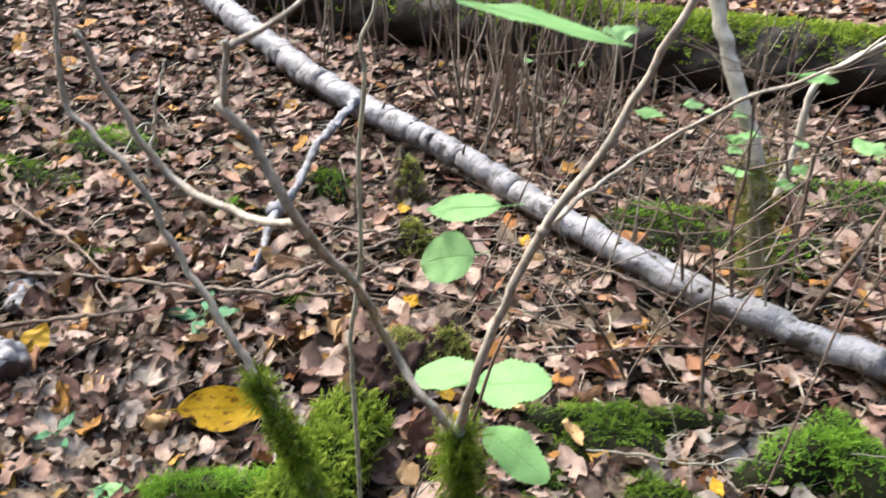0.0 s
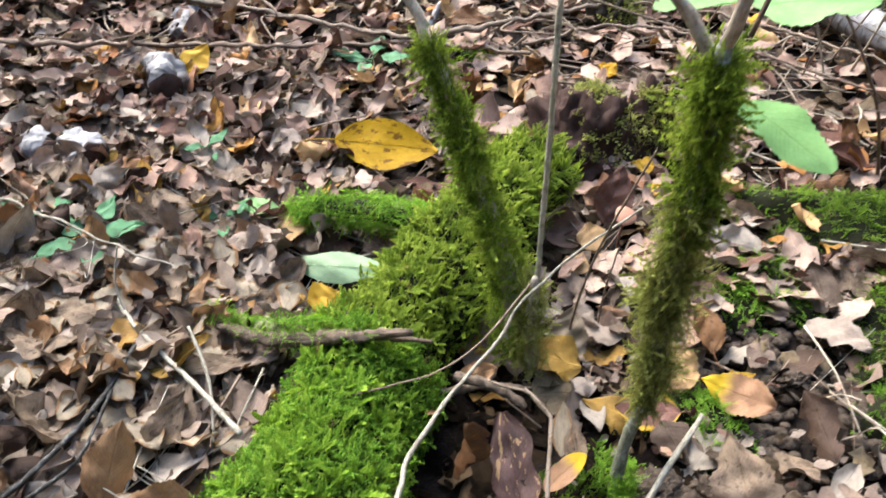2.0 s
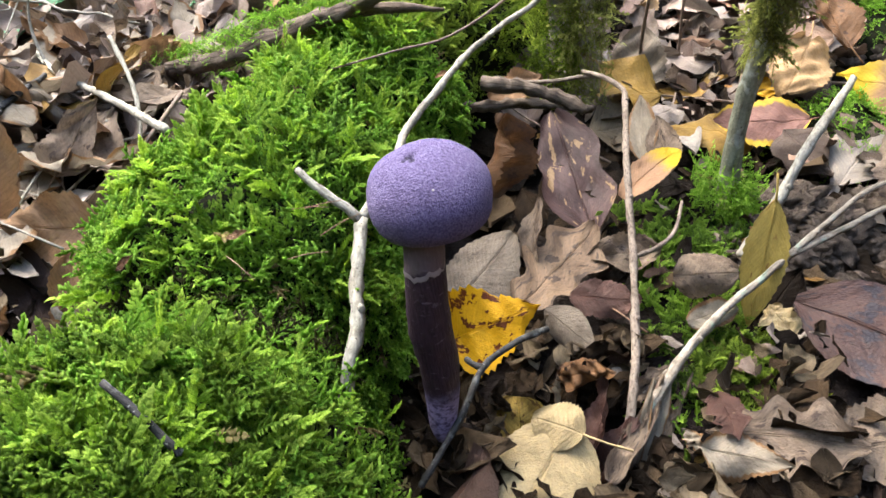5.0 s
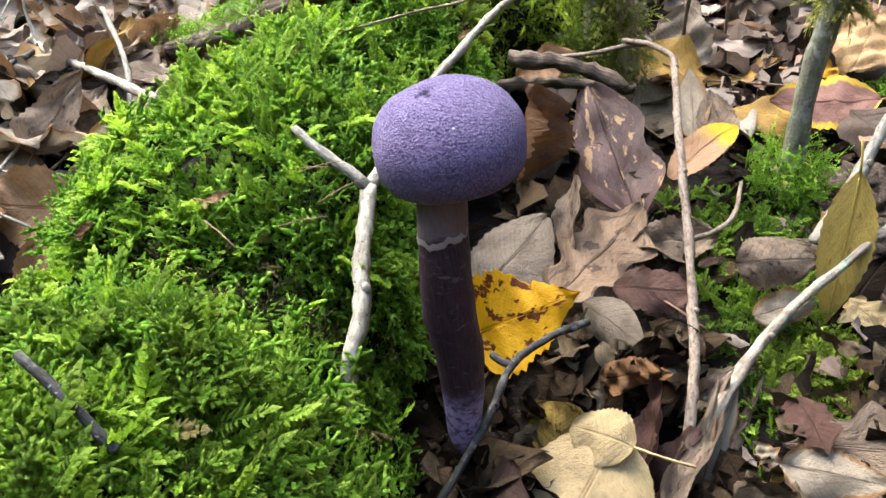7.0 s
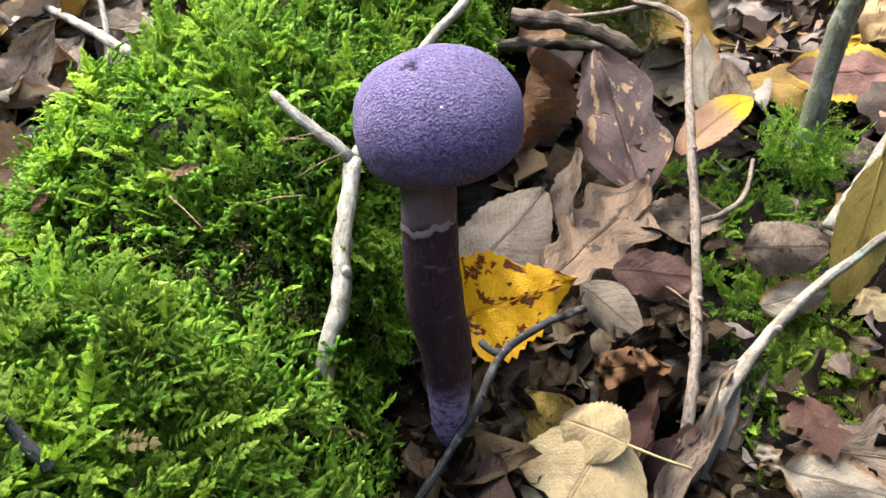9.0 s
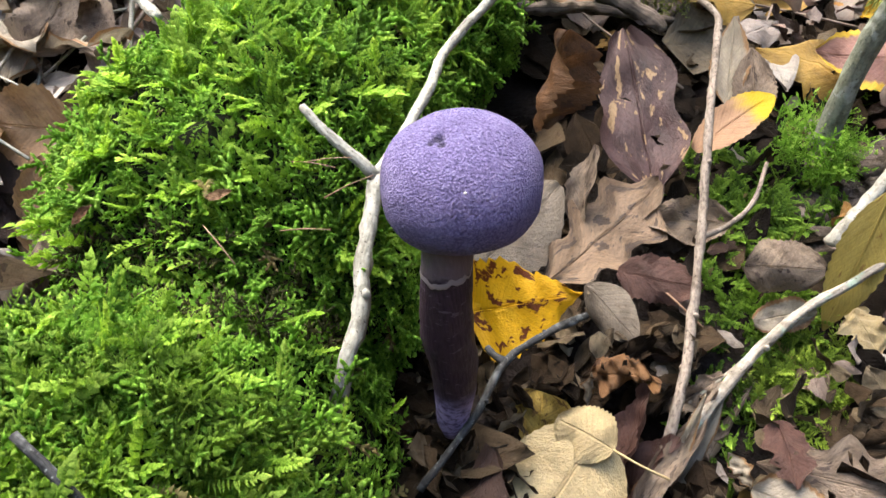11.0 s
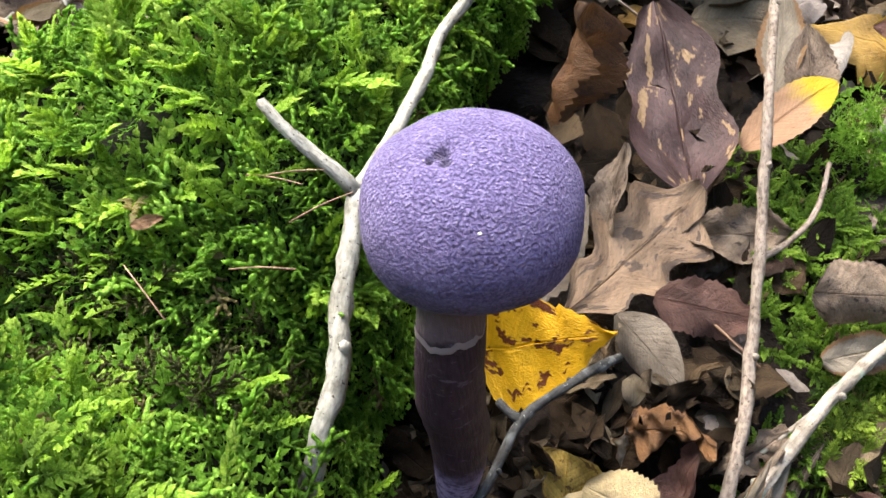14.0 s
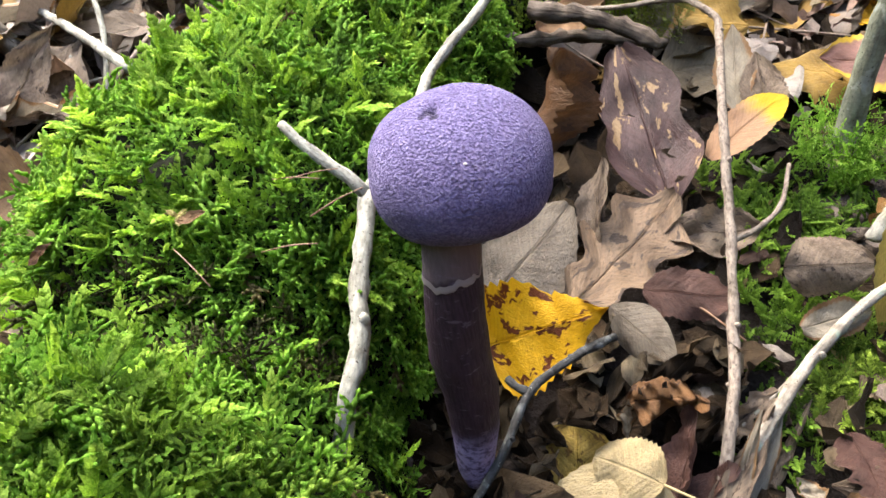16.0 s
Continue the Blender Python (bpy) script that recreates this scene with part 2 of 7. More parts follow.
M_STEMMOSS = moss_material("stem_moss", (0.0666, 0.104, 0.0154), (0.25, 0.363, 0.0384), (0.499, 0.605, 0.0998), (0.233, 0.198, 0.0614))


def soil_material(name, dark, light, scale, depth=0.16):
    m, n, l, b = mat(name)
    o = coords(n)
    a, c = noise_tex(n, l, scale, 6, o, 0.65), noise_tex(n, l, scale * 9, 4, o)
    r = ramp(n, [(0.3, dark), (0.7, light)])
    l.new(a, r.inputs[0])
    l.new(mix(n, l, calc(n, l, "MULTIPLY", c, 0.5), r.outputs[0], dark), b.inputs["Base Color"])
    b.inputs["Roughness"].default_value = 0.9
    b.inputs["Specular IOR Level"].default_value = 0.12
    relief(n, l, calc(n, l, "ADD", a, calc(n, l, "MULTIPLY", c, 0.5)), 0.9, depth / scale, b)
    return m


# brown soil taken near black: shade in the leaf gaps is painted in
M_SHADESOIL = soil_material("soil", (0.00448, 0.0032, 0.00256), (0.0192, 0.0134, 0.0102), 14)
M_CLOD = soil_material("clod", (0.022, 0.017, 0.013), (0.125, 0.098, 0.076), 130, 0.55)
# near-black: shade between the moss shoots is put into this colour
M_MOSSGAP = soil_material("moss_gap_shade", (0.00384, 0.00448, 0.00192), (0.0166, 0.0192, 0.0064), 90)
M_ROT = soil_material("rotten_wood", (0.020, 0.0125, 0.0105), (0.078, 0.048, 0.040), 42)


def bark_material(name, light, dark, line_scale=(40, 40, 40), amount=0.5, lichen=None, depth=0.0008, rough=0.75, grain=420, spots=None):
    m, n, l, b = mat(name)
    uv = coords(n, "UV")
    o = coords(n)
    g = noise_tex(n, l, 1.0, 6, stretch(n, l, uv, line_scale), 0.6)
    k = noise_tex(n, l, grain, 5, o, 0.6)
    r = ramp(n, [(0.34, dark), (0.34 + amount * 0.5, light)])
    l.new(calc(n, l, "ADD", calc(n, l, "MULTIPLY", g, 0.65), calc(n, l, "MULTIPLY", k, 0.35)), r.inputs[0])
    col = r.outputs[0]
    if lichen:
        col = mix(n, l, span(n, l, noise_tex(n, l, 90, 3, o), 0.54, 0.66), col, lichen)
    if spots:
        col = mix(n, l, span(n, l, noise_tex(n, l, 620, 2, o, 0.5), 0.65, 0.72), col, spots)
        col = mix(n, l, calc(n, l, "MULTIPLY", span(n, l, noise_tex(n, l, 60, 4, o, 0.6), 0.48, 0.62), 0.55), col, mix(n, l, 1.0, col, (0.45, 0.42, 0.38), "MULTIPLY"))
    l.new(col, b.inputs["Base Color"])
    b.inputs["Roughness"].default_value = rough
    b.inputs["Specular IOR Level"].default_value = 0.2
    relief(n, l, calc(n, l, "ADD", g, calc(n, l, "MULTIPLY", k, 0.7)), 0.7, depth, b)
    return m


M_PALETWIG = bark_material("pale_twig_bark", (0.30, 0.288, 0.235), (0.105, 0.097, 0.075), (11, 120, 1), 0.55, spots=(0.05, 0.04, 0.03), depth=0.0012)
M_TWIG = bark_material("brown_twig_bark", (0.192, 0.147, 0.112), (0.0576, 0.0384, 0.0288), (10, 60, 1), 0.5)
M_SPECKTWIG = bark_material("speckled_twig_bark", (0.207, 0.169, 0.131), (0.0576, 0.0394, 0.0299), (12, 240, 1), 0.45, spots=(0.0518, 0.0366, 0.0272), depth=0.0014)
M_GREYTWIG = bark_material("grey_twig_bark", (0.0385, 0.0385, 0.0364), (0.007, 0.0063, 0.0063), (14, 260, 1), 0.5, lichen=(0.085, 0.09, 0.088), spots=(0.16, 0.168, 0.155))
M_LICHENTWIG = bark_material("lichened_twig_bark", (0.265, 0.236, 0.188), (0.085, 0.066, 0.050), (11, 90, 1), 0.5, lichen=(0.194, 0.241, 0.19), spots=(0.0461, 0.0358, 0.025), depth=0.0018)
M_POLE = bark_material("pale_bark", (0.499, 0.474, 0.4), (0.283, 0.267, 0.216), (8, 30, 1), 0.5, lichen=(0.35, 0.382, 0.288))
M_SAPLING = bark_material("green_grey_bark", (0.211, 0.224, 0.16), (0.0768, 0.0768, 0.0544), (10, 40, 1), 0.5, lichen=(0.288, 0.307, 0.256), spots=(0.05, 0.05, 0.038), depth=0.0022)
M_STEMBARK = bark_material("stem_bark", (0.42, 0.375, 0.30), (0.19, 0.16, 0.12), (10, 60, 1), 0.5, lichen=(0.30, 0.30, 0.25), spots=(0.07, 0.055, 0.04), depth=0.0016)
M_SHOOT = bark_material("shoot_bark", (0.45, 0.43, 0.34), (0.22, 0.205, 0.155), (10, 60, 1), 0.5, spots=(0.07, 0.06, 0.045), depth=0.0014)
M_DEADWOOD = bark_material("dead_wood", (0.154, 0.118, 0.0864), (0.0224, 0.016, 0.0115), (22, 6, 1), 0.5, depth=0.004, grain=130, spots=(0.032, 0.0224, 0.016))
M_OLDLOG = bark_material("old_log_bark", (0.034, 0.028, 0.021), (0.006, 0.005, 0.004), (10, 5, 1), 0.6, depth=0.02, grain=28)


# dark stuff of the added ring that blocks low sky light
def sky_block_material():
    m, n, l, b = mat("sky_block_dark")
    o = coords(n)
    a = noise_tex(n, l, 1.0, 6, stretch(n, l, o, (1.02, 1.02, 0.16)), 0.7)
    r = ramp(n, [(0.35, (0.00768, 0.00768, 0.00512)), (0.55, (0.0224, 0.0256, 0.0115)), (0.75, (0.0448, 0.048, 0.0224))])
    l.new(a, r.inputs[0])
    l.new(r.outputs[0], b.inputs["Base Color"])
    b.inputs["Roughness"].default_value = 0.95
    return m


def birch_material():
    m, n, l, b = mat("birch_bark")
    uv, o = coords(n, "UV"), coords(n)
    base = ramp(n, [(0.3, (0.098, 0.102, 0.112)), (0.7, (0.218, 0.222, 0.240))])
    l.new(noise_tex(n, l, 9, 6, o, 0.7), base.inputs[0])
    dash = noise_tex(n, l, 1.0, 3, stretch(n, l, uv, (5, 70, 1)), 0.6)
    patch = noise_tex(n, l, 11, 4, o, 0.6)
    col = mix(n, l, calc(n, l, "MULTIPLY", span(n, l, dash, 0.57, 0.63), 0.92), base.outputs[0], (0.0384, 0.0333, 0.0307))
    col = mix(n, l, calc(n, l, "MULTIPLY", span(n, l, noise_tex(n, l, 38, 5, o, 0.65), 0.49, 0.62), 0.65), col, (0.105, 0.112, 0.098))
    col = mix(n, l, span(n, l, patch, 0.60, 0.65), col, (0.0288, 0.0256, 0.023))
    col = mix(n, l, calc(n, l, "MULTIPLY", span(n, l, noise_tex(n, l, 3.2, 3, o), 0.50, 0.68), 0.3), col, (0.14, 0.125, 0.105))
    l.new(col, b.inputs["Base Color"])
    b.inputs["Roughness"].default_value = 0.6
    relief(n, l, calc(n, l, "ADD", calc(n, l, "MULTIPLY", dash, -1.0), noise_tex(n, l, 60, 4, o)), 0.8, 0.006, b)
    return m


M_BIRCH, M_SKYBLOCK = birch_material(), sky_block_material()


def cap_material():
    m, n, l, b = mat("violet_cap")
    o = coords(n)
    f, g, w = noise_tex(n, l, 640, 4, o, 0.7), noise_tex(n, l, 70, 4, o), noise_tex(n, l, 1700, 2, o)
    grain = n.new("ShaderNodeTexVoronoi")
    grain.feature = "SMOOTH_F1"
    grain.inputs["Scale"].default_value = 950
    grain.inputs["Smoothness"].default_value = 0.35
    l.new(o, grain.inputs["Vector"])
    felt = calc(n, l, "ADD", calc(n, l, "SUBTRACT", calc(n, l, "ADD", calc(n, l, "MULTIPLY", f, 0.9), 0.22), calc(n, l, "MULTIPLY", grain.outputs["Distance"], 0.42)), calc(n, l, "MULTIPLY", w, 0.30))
    r = ramp(n, [(0.0, (0.052, 0.038, 0.096)), (0.5, (0.108, 0.085, 0.180)), (1.0, (0.185, 0.156, 0.262))])
    l.new(span(n, l, calc(n, l, "ADD", felt, calc(n, l, "MULTIPLY", g, 0.35)), 0.45, 1.15), r.inputs[0])
    col = r.outputs[0]
    for at, size in (((-0.0045, -0.0055, 0.0240), 0.0024), ((-0.0022, -0.0085, 0.0235), 0.0019), ((-0.0068, -0.0085, 0.0235), 0.0014), ((0.018, 0.006, 0.0215), 0.0007)):
        d = n.new("ShaderNodeVectorMath")
        d.operation = "DISTANCE"
        d.inputs[1].default_value = at
        l.new(o, d.inputs[0])
        near = calc(n, l, "ADD", d.outputs["Value"], calc(n, l, "MULTIPLY", calc(n, l, "SUBTRACT", f, 0.5), 0.0022))
        col = mix(n, l, calc(n, l, "MULTIPLY", span(n, l, near, size * 0.5, size * 1.5, 1.0, 0.0), 0.92), col, (0.0141, 0.00896, 0.0224))
    l.new(col, b.inputs["Base Color"])
    b.inputs["Roughness"].default_value = 0.75
    b.inputs["Specular IOR Level"].default_value = 0.15
    b.inputs["Sheen Weight"].default_value = 0.12
    b.inputs["Sheen Tint"].default_value = (0.7, 0.65, 0.95, 1)
    relief(n, l, felt, 1.0, 0.0026, b)
    return m


def stipe_material():
    m, n, l, b = mat("violet_stem")
    o = coords(n)
    sep = n.new("ShaderNodeSeparateXYZ")
    l.new(o, sep.inputs[0])
    z = calc(n, l, "ADD", sep.outputs[2], calc(n, l, "MULTIPLY", calc(n, l, "SUBTRACT", noise_tex(n, l, 90, 3, o), 0.5), 0.010))
    fib = noise_tex(n, l, 1.0, 4, stretch(n, l, o, (900, 900, 110)))
    body = ramp(n, [(0.3, (0.0145, 0.0078, 0.0115)), (0.75, (0.040, 0.0225, 0.032))])
    l.new(fib, body.inputs[0])
    col = mix(n, l, span(n, l, z, 0.1585, 0.1625), body.outputs[0], mix(n, l, fib, (0.062, 0.044, 0.050), (0.125, 0.094, 0.102)))
    col = mix(n, l, span(n, l, z, 0.058, 0.074, 1.0, 0.0), col, mix(n, l, span(n, l, noise_tex(n, l, 300, 4, o, 0.65), 0.36, 0.58), (0.048, 0.032, 0.0768), (0.23, 0.192, 0.32)))
    band = calc(n, l, "MULTIPLY", span(n, l, noise_tex(n, l, 1.0, 4, stretch(n, l, o, (150, 150, 330)), 0.65), 0.58, 0.68), 0.5)
    col = mix(n, l, band, col, (0.128, 0.096, 0.128))
    l.new(col, b.inputs["Base Color"])
    b.inputs["Roughness"].default_value = 0.6
    b.inputs["Specular IOR Level"].default_value = 0.2
    relief(n, l, fib, 0.6, 0.0009, b)
    return m


M_CAP, M_STIPE = cap_material(), stipe_material()


def plain_material(name, colour, rough=0.7):
    m, n, l, b = mat(name)
    k = noise_tex(n, l, 120, 4, coords(n))
    l.new(mix(n, l, calc(n, l, "MULTIPLY", k, 0.5), colour, tuple(c * 0.6 for c in colour)), b.inputs["Base Color"])
    b.inputs["Roughness"].default_value = rough
    return m


M_FLECK = plain_material("white_fleck", (0.48, 0.448, 0.397))
M_VEIL = plain_material("pale_veil", (0.20, 0.165, 0.165))
M_NEEDLE = plain_material("orange_stalk", (0.166, 0.0896, 0.048))
M_PINKCAP = plain_material("pink_cap", (0.266, 0.134, 0.0832))
M_REDSTALK = plain_material("red_brown_stalk", (0.154, 0.064, 0.0448))
M_GREENSTEM = plain_material("green_stem", (0.102, 0.166, 0.0448))


# ---- mesh helpers ----
rng = np.random.default_rng(7)


def make(name, verts, faces, material, parent=None, label="", uv=None, smooth=True, attrs=None):
    me = bpy.data.meshes.new(name)
    verts, faces = np.asarray(verts, np.float32), np.asarray(faces, np.int32)
    k = faces.shape[1]
    me.vertices.add(len(verts))
    me.vertices.foreach_set("co", verts.ravel())
    me.loops.add(faces.size)
    me.loops.foreach_set("vertex_index", faces.ravel())
    me.polygons.add(len(faces))
    me.polygons.foreach_set("loop_start", np.arange(0, faces.size, k, dtype=np.int32))
    if uv is not None:
        lay = me.uv_layers.new(name="UVMap")
        lay.data.foreach_set("uv", np.asarray(uv, np.float32)[faces.ravel()].ravel())
    for key, vals in (attrs or {}).items():
        a = me.attributes.new(key, "FLOAT", "POINT")
        a.data.foreach_set("value", np.asarray(vals, np.float32))
    me.update(calc_edges=True)
    me.validate()
    me.polygons.foreach_set("use_smooth", [smooth] * len(me.polygons))
    me.materials.append(material)
    ob = new(name, me)
    if parent is not None:
        ob.parent = parent
    if label:
        tagged(ob, label)
    return ob


def smooth_noise(p, scale, seed=0.0):
    return np.array([noise.noise(Vector((float(a[0]) * scale + seed, float(a[1]) * scale + seed * 1.7, float(a[2]) * scale - seed))) for a in p])


def spline(points, radii, step):
    """Points along a smooth curve through the given ones, with their radii."""
    p, r = np.array(points, float), np.array(radii, float)
    ext = np.vstack([2 * p[0] - p[1], p, 2 * p[-1] - p[-2]])
    out, rad = [], []
    for i in range(len(p) - 1):
        a, b, c, d = ext[i:i + 4]
        n = max(2, int(np.linalg.norm(c - b) / step))
        for t in np.linspace(0, 1, n, endpoint=False):
            out.append(0.5 * (2 * b + (c - a) * t + (2 * a - 5 * b + 4 * c - d) * t * t + (3 * b - a - 3 * c + d) * t ** 3))
            rad.append(r[i] * (1 - t) + r[i + 1] * t)
    return np.array(out + [p[-1]]), np.array(rad + [r[-1]])


def tube_data(points, radii, segs=8, step=0.02, rough=0.08, seed=0.0, wobble=0.0):
    c, r = spline(points, radii, step)
    n = len(c)
    if wobble:
        c = c + np.stack([smooth_noise(c, 30, seed + k * 9) for k in range(3)], 1) * wobble
    tan = np.gradient(c, axis=0)
    tan /= np.linalg.norm(tan, axis=1)[:, None] + 1e-9
    ref = np.array([0.0, 0, 1]) if abs(tan[0][2]) < 0.9 else np.array([1.0, 0, 0])
    side = np.cross(tan[0], ref)
    ang = np.linspace(0, 2 * math.pi, segs, endpoint=False)
    verts, uv = [], []
    dist = 0.0
    for i in range(n):
        side = side - tan[i] * side.dot(tan[i])
        side /= np.linalg.norm(side)
        up = np.cross(side, tan[i])
        if i:
            dist += np.linalg.norm(c[i] - c[i - 1])
        ring = c[i] + r[i] * (np.cos(ang)[:, None] * side + np.sin(ang)[:, None] * up)
        verts.append(ring)
        uv += [(a / (2 * math.pi), dist) for a in ang]
    verts = np.concatenate(verts)
    if rough:
        k = smooth_noise(verts, 0.9 / max(r.max(), 0.002), seed) + 0.5 * smooth_noise(verts, 2.4 / max(r.max(), 0.002), seed + 5)
        verts = verts + (verts - np.repeat(c, segs, 0)) * (k * rough * 2)[:, None]
    faces = []
    for i in range(n - 1):
        for j in range(segs):
            k = (j + 1) % segs
            faces.append((i * segs + j, i * segs + k, (i + 1) * segs + k, (i + 1) * segs + j))
    base = len(verts)
    verts = np.vstack([verts, c[0] - tan[0] * r[0] * 0.3, c[-1] + tan[-1] * r[-1] * 0.5])
    uv += [(0.5, 0), (0.5, dist)]
    for j in range(segs):
        k = (j + 1) % segs
        faces.append((k, j, base, base))
        faces.append(((n - 1) * segs + j, (n - 1) * segs + k, base + 1, base + 1))
    quads = np.array(faces, np.int32)
    tris = np.vstack([quads[:, [0, 1, 2]], quads[quads[:, 2] != quads[:, 3]][:, [0, 2, 3]]])
    return verts, tris, np.array(uv)


def tube(name, points, radii, material, parent=None, label="", **kw):
    v, f, uv = tube_data(points, radii, **kw)
    return make(name, v, f, material, parent, label, uv)


def knot(name, at, size, material, parent, seed):
    v, f = ball(10, 6)
    v = v * np.array(size) * (1 + 0.25 * smooth_noise(v, 2.2, seed))[:, None] + np.array(at)
    return make(name, v, f, material, parent, uv=np.zeros((len(v), 2)))


def ball(nu=16, nv=10):
    v, f = [(0, 0, -1)], []
    for i in range(1, nv):
        a = math.pi * i / nv
        for j in range(nu):
            t = 2 * math.pi * j / nu
            v.append((math.sin(a) * math.cos(t), math.sin(a) * math.sin(t), -math.cos(a)))
    v.append((0, 0, 1))
    for j in range(nu):
        k = (j + 1) % nu
        f.append((0, 1 + k, 1 + j))
        top = 1 + (nv - 2) * nu
        f.append((len(v) - 1, top + j, top + k))
        for i in range(nv - 2):
            a, b = 1 + i * nu, 1 + (i + 1) * nu
            f += [(a + j, a + k, b + k), (a + j, b + k, b + j)]
    return np.array(v, float), np.array(f, np.int32)


# ---- the lie of the land ----
def softplus(v):
    return np.log1p(np.exp(np.minimum(v * 12, 50))) / 12


def land(x, y):
    """Height of the ground: it rises gently away from the hollow where the mushroom stands."""
    x, y = np.asarray(x, float), np.asarray(y, float)
    xc, yc = np.clip(x, -6, 6), np.clip(y, -6, 12)
    z = -0.028 + 0.125 * softplus(-xc - 0.22) + 0.05 * softplus(yc - 1.5) + 0.02 * softplus(xc - 0.5)
    z = z + 0.075 * np.exp(-((x + .62) ** 2 / .09 + (y - .45) ** 2 / .12)) + 0.035 * np.exp(-((x + .03) ** 2 / .04 + (y - .50) ** 2 / .03))
    # the dark hollow under the curled leaves
    z = z - 0.052 * np.exp(-((x + 0.082) ** 2 / 0.0010 + (y - 0.402) ** 2 / 0.0013))
    return z


# centre line of the mossy log: x, y, height of the middle, radius
LOG = [(-0.295, 0.08, 0.045, 0.125), (-0.298, 0.22, 0.058, 0.124), (-0.300, 0.295, 0.054, 0.118), (-0.318, 0.345, 0.026, 0.090), (-0.325, 0.395, 0.044, 0.108), (-0.327, 0.45, 0.050, 0.117), (-0.333, 0.62, 0.056, 0.093), (-0.322, 0.78, 0.062, 0.084), (-0.280, 0.95, 0.066, 0.078), (-0.222, 1.12, 0.078, 0.080), (-0.182, 1.24, 0.085, 0.080)]
LOGC, LOGR = spline([p[:3] for p in LOG], [p[3] for p in LOG], 0.01)


# the twig that lies on the moss: stem, long fork, short fork
TWIG = [[(-0.232, 0.330, 0.038), (-0.220, 0.340, 0.074), (-0.213, 0.347, 0.094), (-0.212, 0.357, 0.105), (-0.211, 0.374, 0.114), (-0.217, 0.398, 0.127), (-0.221, 0.420, 0.136), (-0.226, 0.440, 0.143)],
        [(-0.226, 0.440, 0.143), (-0.222, 0.470, 0.147), (-0.222, 0.510, 0.149), (-0.2255, 0.541, 0.149), (-0.214, 0.573, 0.157), (-0.203, 0.605, 0.164), (-0.182, 0.655, 0.170), (-0.156, 0.725, 0.168), (-0.139, 0.768, 0.188), (-0.085, 0.84, 0.215), (-0.005, 0.90, 0.260)],
        [(-0.226, 0.439, 0.144), (-0.236, 0.442, 0.152), (-0.247, 0.444, 0.160), (-0.258, 0.447, 0.168), (-0.266, 0.450, 0.173)]]
ON_MOSS = [spline(p, [0.004] * len(p), 0.006)[0] + np.array((0, 0, -0.006)) for p in TWIG]


def near_log(x, y):
    d = np.hypot(np.asarray(x)[..., None] - LOGC[:, 0], np.asarray(y)[..., None] - LOGC[:, 1])
    return (d / LOGR).min(-1)


def ground_sheet():
    s = np.linspace(-1, 1, 281)
    xs = -0.1 + np.sinh(s * 6.2) * 0.33
    ys = 0.9 + np.sinh(s * 6.2) * 0.33
    X, Y = np.meshgrid(xs, ys)
    Z = land(X, Y)
    P = np.stack([X, Y, Z], -1).reshape(-1, 3)
    near = (np.abs(P[:, 0]) < 4) & (np.abs(P[:, 1] - 1.5) < 5)
    k = np.zeros(len(P))
    k[near] = smooth_noise(P[near], 9) * 0.010 + smooth_noise(P[near], 34, 3) * 0.006
    P[:, 2] += k - 0.006
    n = len(xs)
    i = np.arange(n - 1)
    a = (i[:, None] * n + i[None, :]).ravel()
    f = np.concatenate([np.stack([a, a + 1, a + n + 1], 1), np.stack([a, a + n + 1, a + n], 1)])
    ob = make("ground", P, f, M_SHADESOIL)
    tagged(ob, "dark brown forest soil under fallen leaves, gap shade in its colour", "ground", kind="structure")


ground_sheet()


def sky_blocker():
    """An unseen dark ring all round, added to hold back light from the low sky."""
    n, v, f = 120, [], []
    for i in range(n):
        a = 2 * math.pi * i / n
        d = 15 + 1.2 * math.sin(a * 7) + 0.8 * math.sin(a * 17 + 1)
        # the ring dips beyond the log to let more sky light in
        ring_top = 17.0 - 9.0 * math.exp(-((a - 0.7 * math.pi) / 0.8) ** 2) + 1.6 * math.sin(a * 11) + 1.2 * math.sin(a * 23 + 2)
        for z in (-0.5, 4.0, ring_top):
            v.append((-0.1 + d * math.cos(a), 1.0 + d * math.sin(a), z))
    for i in range(n):
        j = (i + 1) % n
        for k in range(2):
            f += [(i * 3 + k, j * 3 + k, j * 3 + k + 1), (i * 3 + k, j * 3 + k + 1, i * 3 + k + 1)]
    tagged(make("sky_blocker", v, f, M_SKYBLOCK), "unseen dark ring added to block low sky light", "woodland", kind="structure")


sky_blocker()


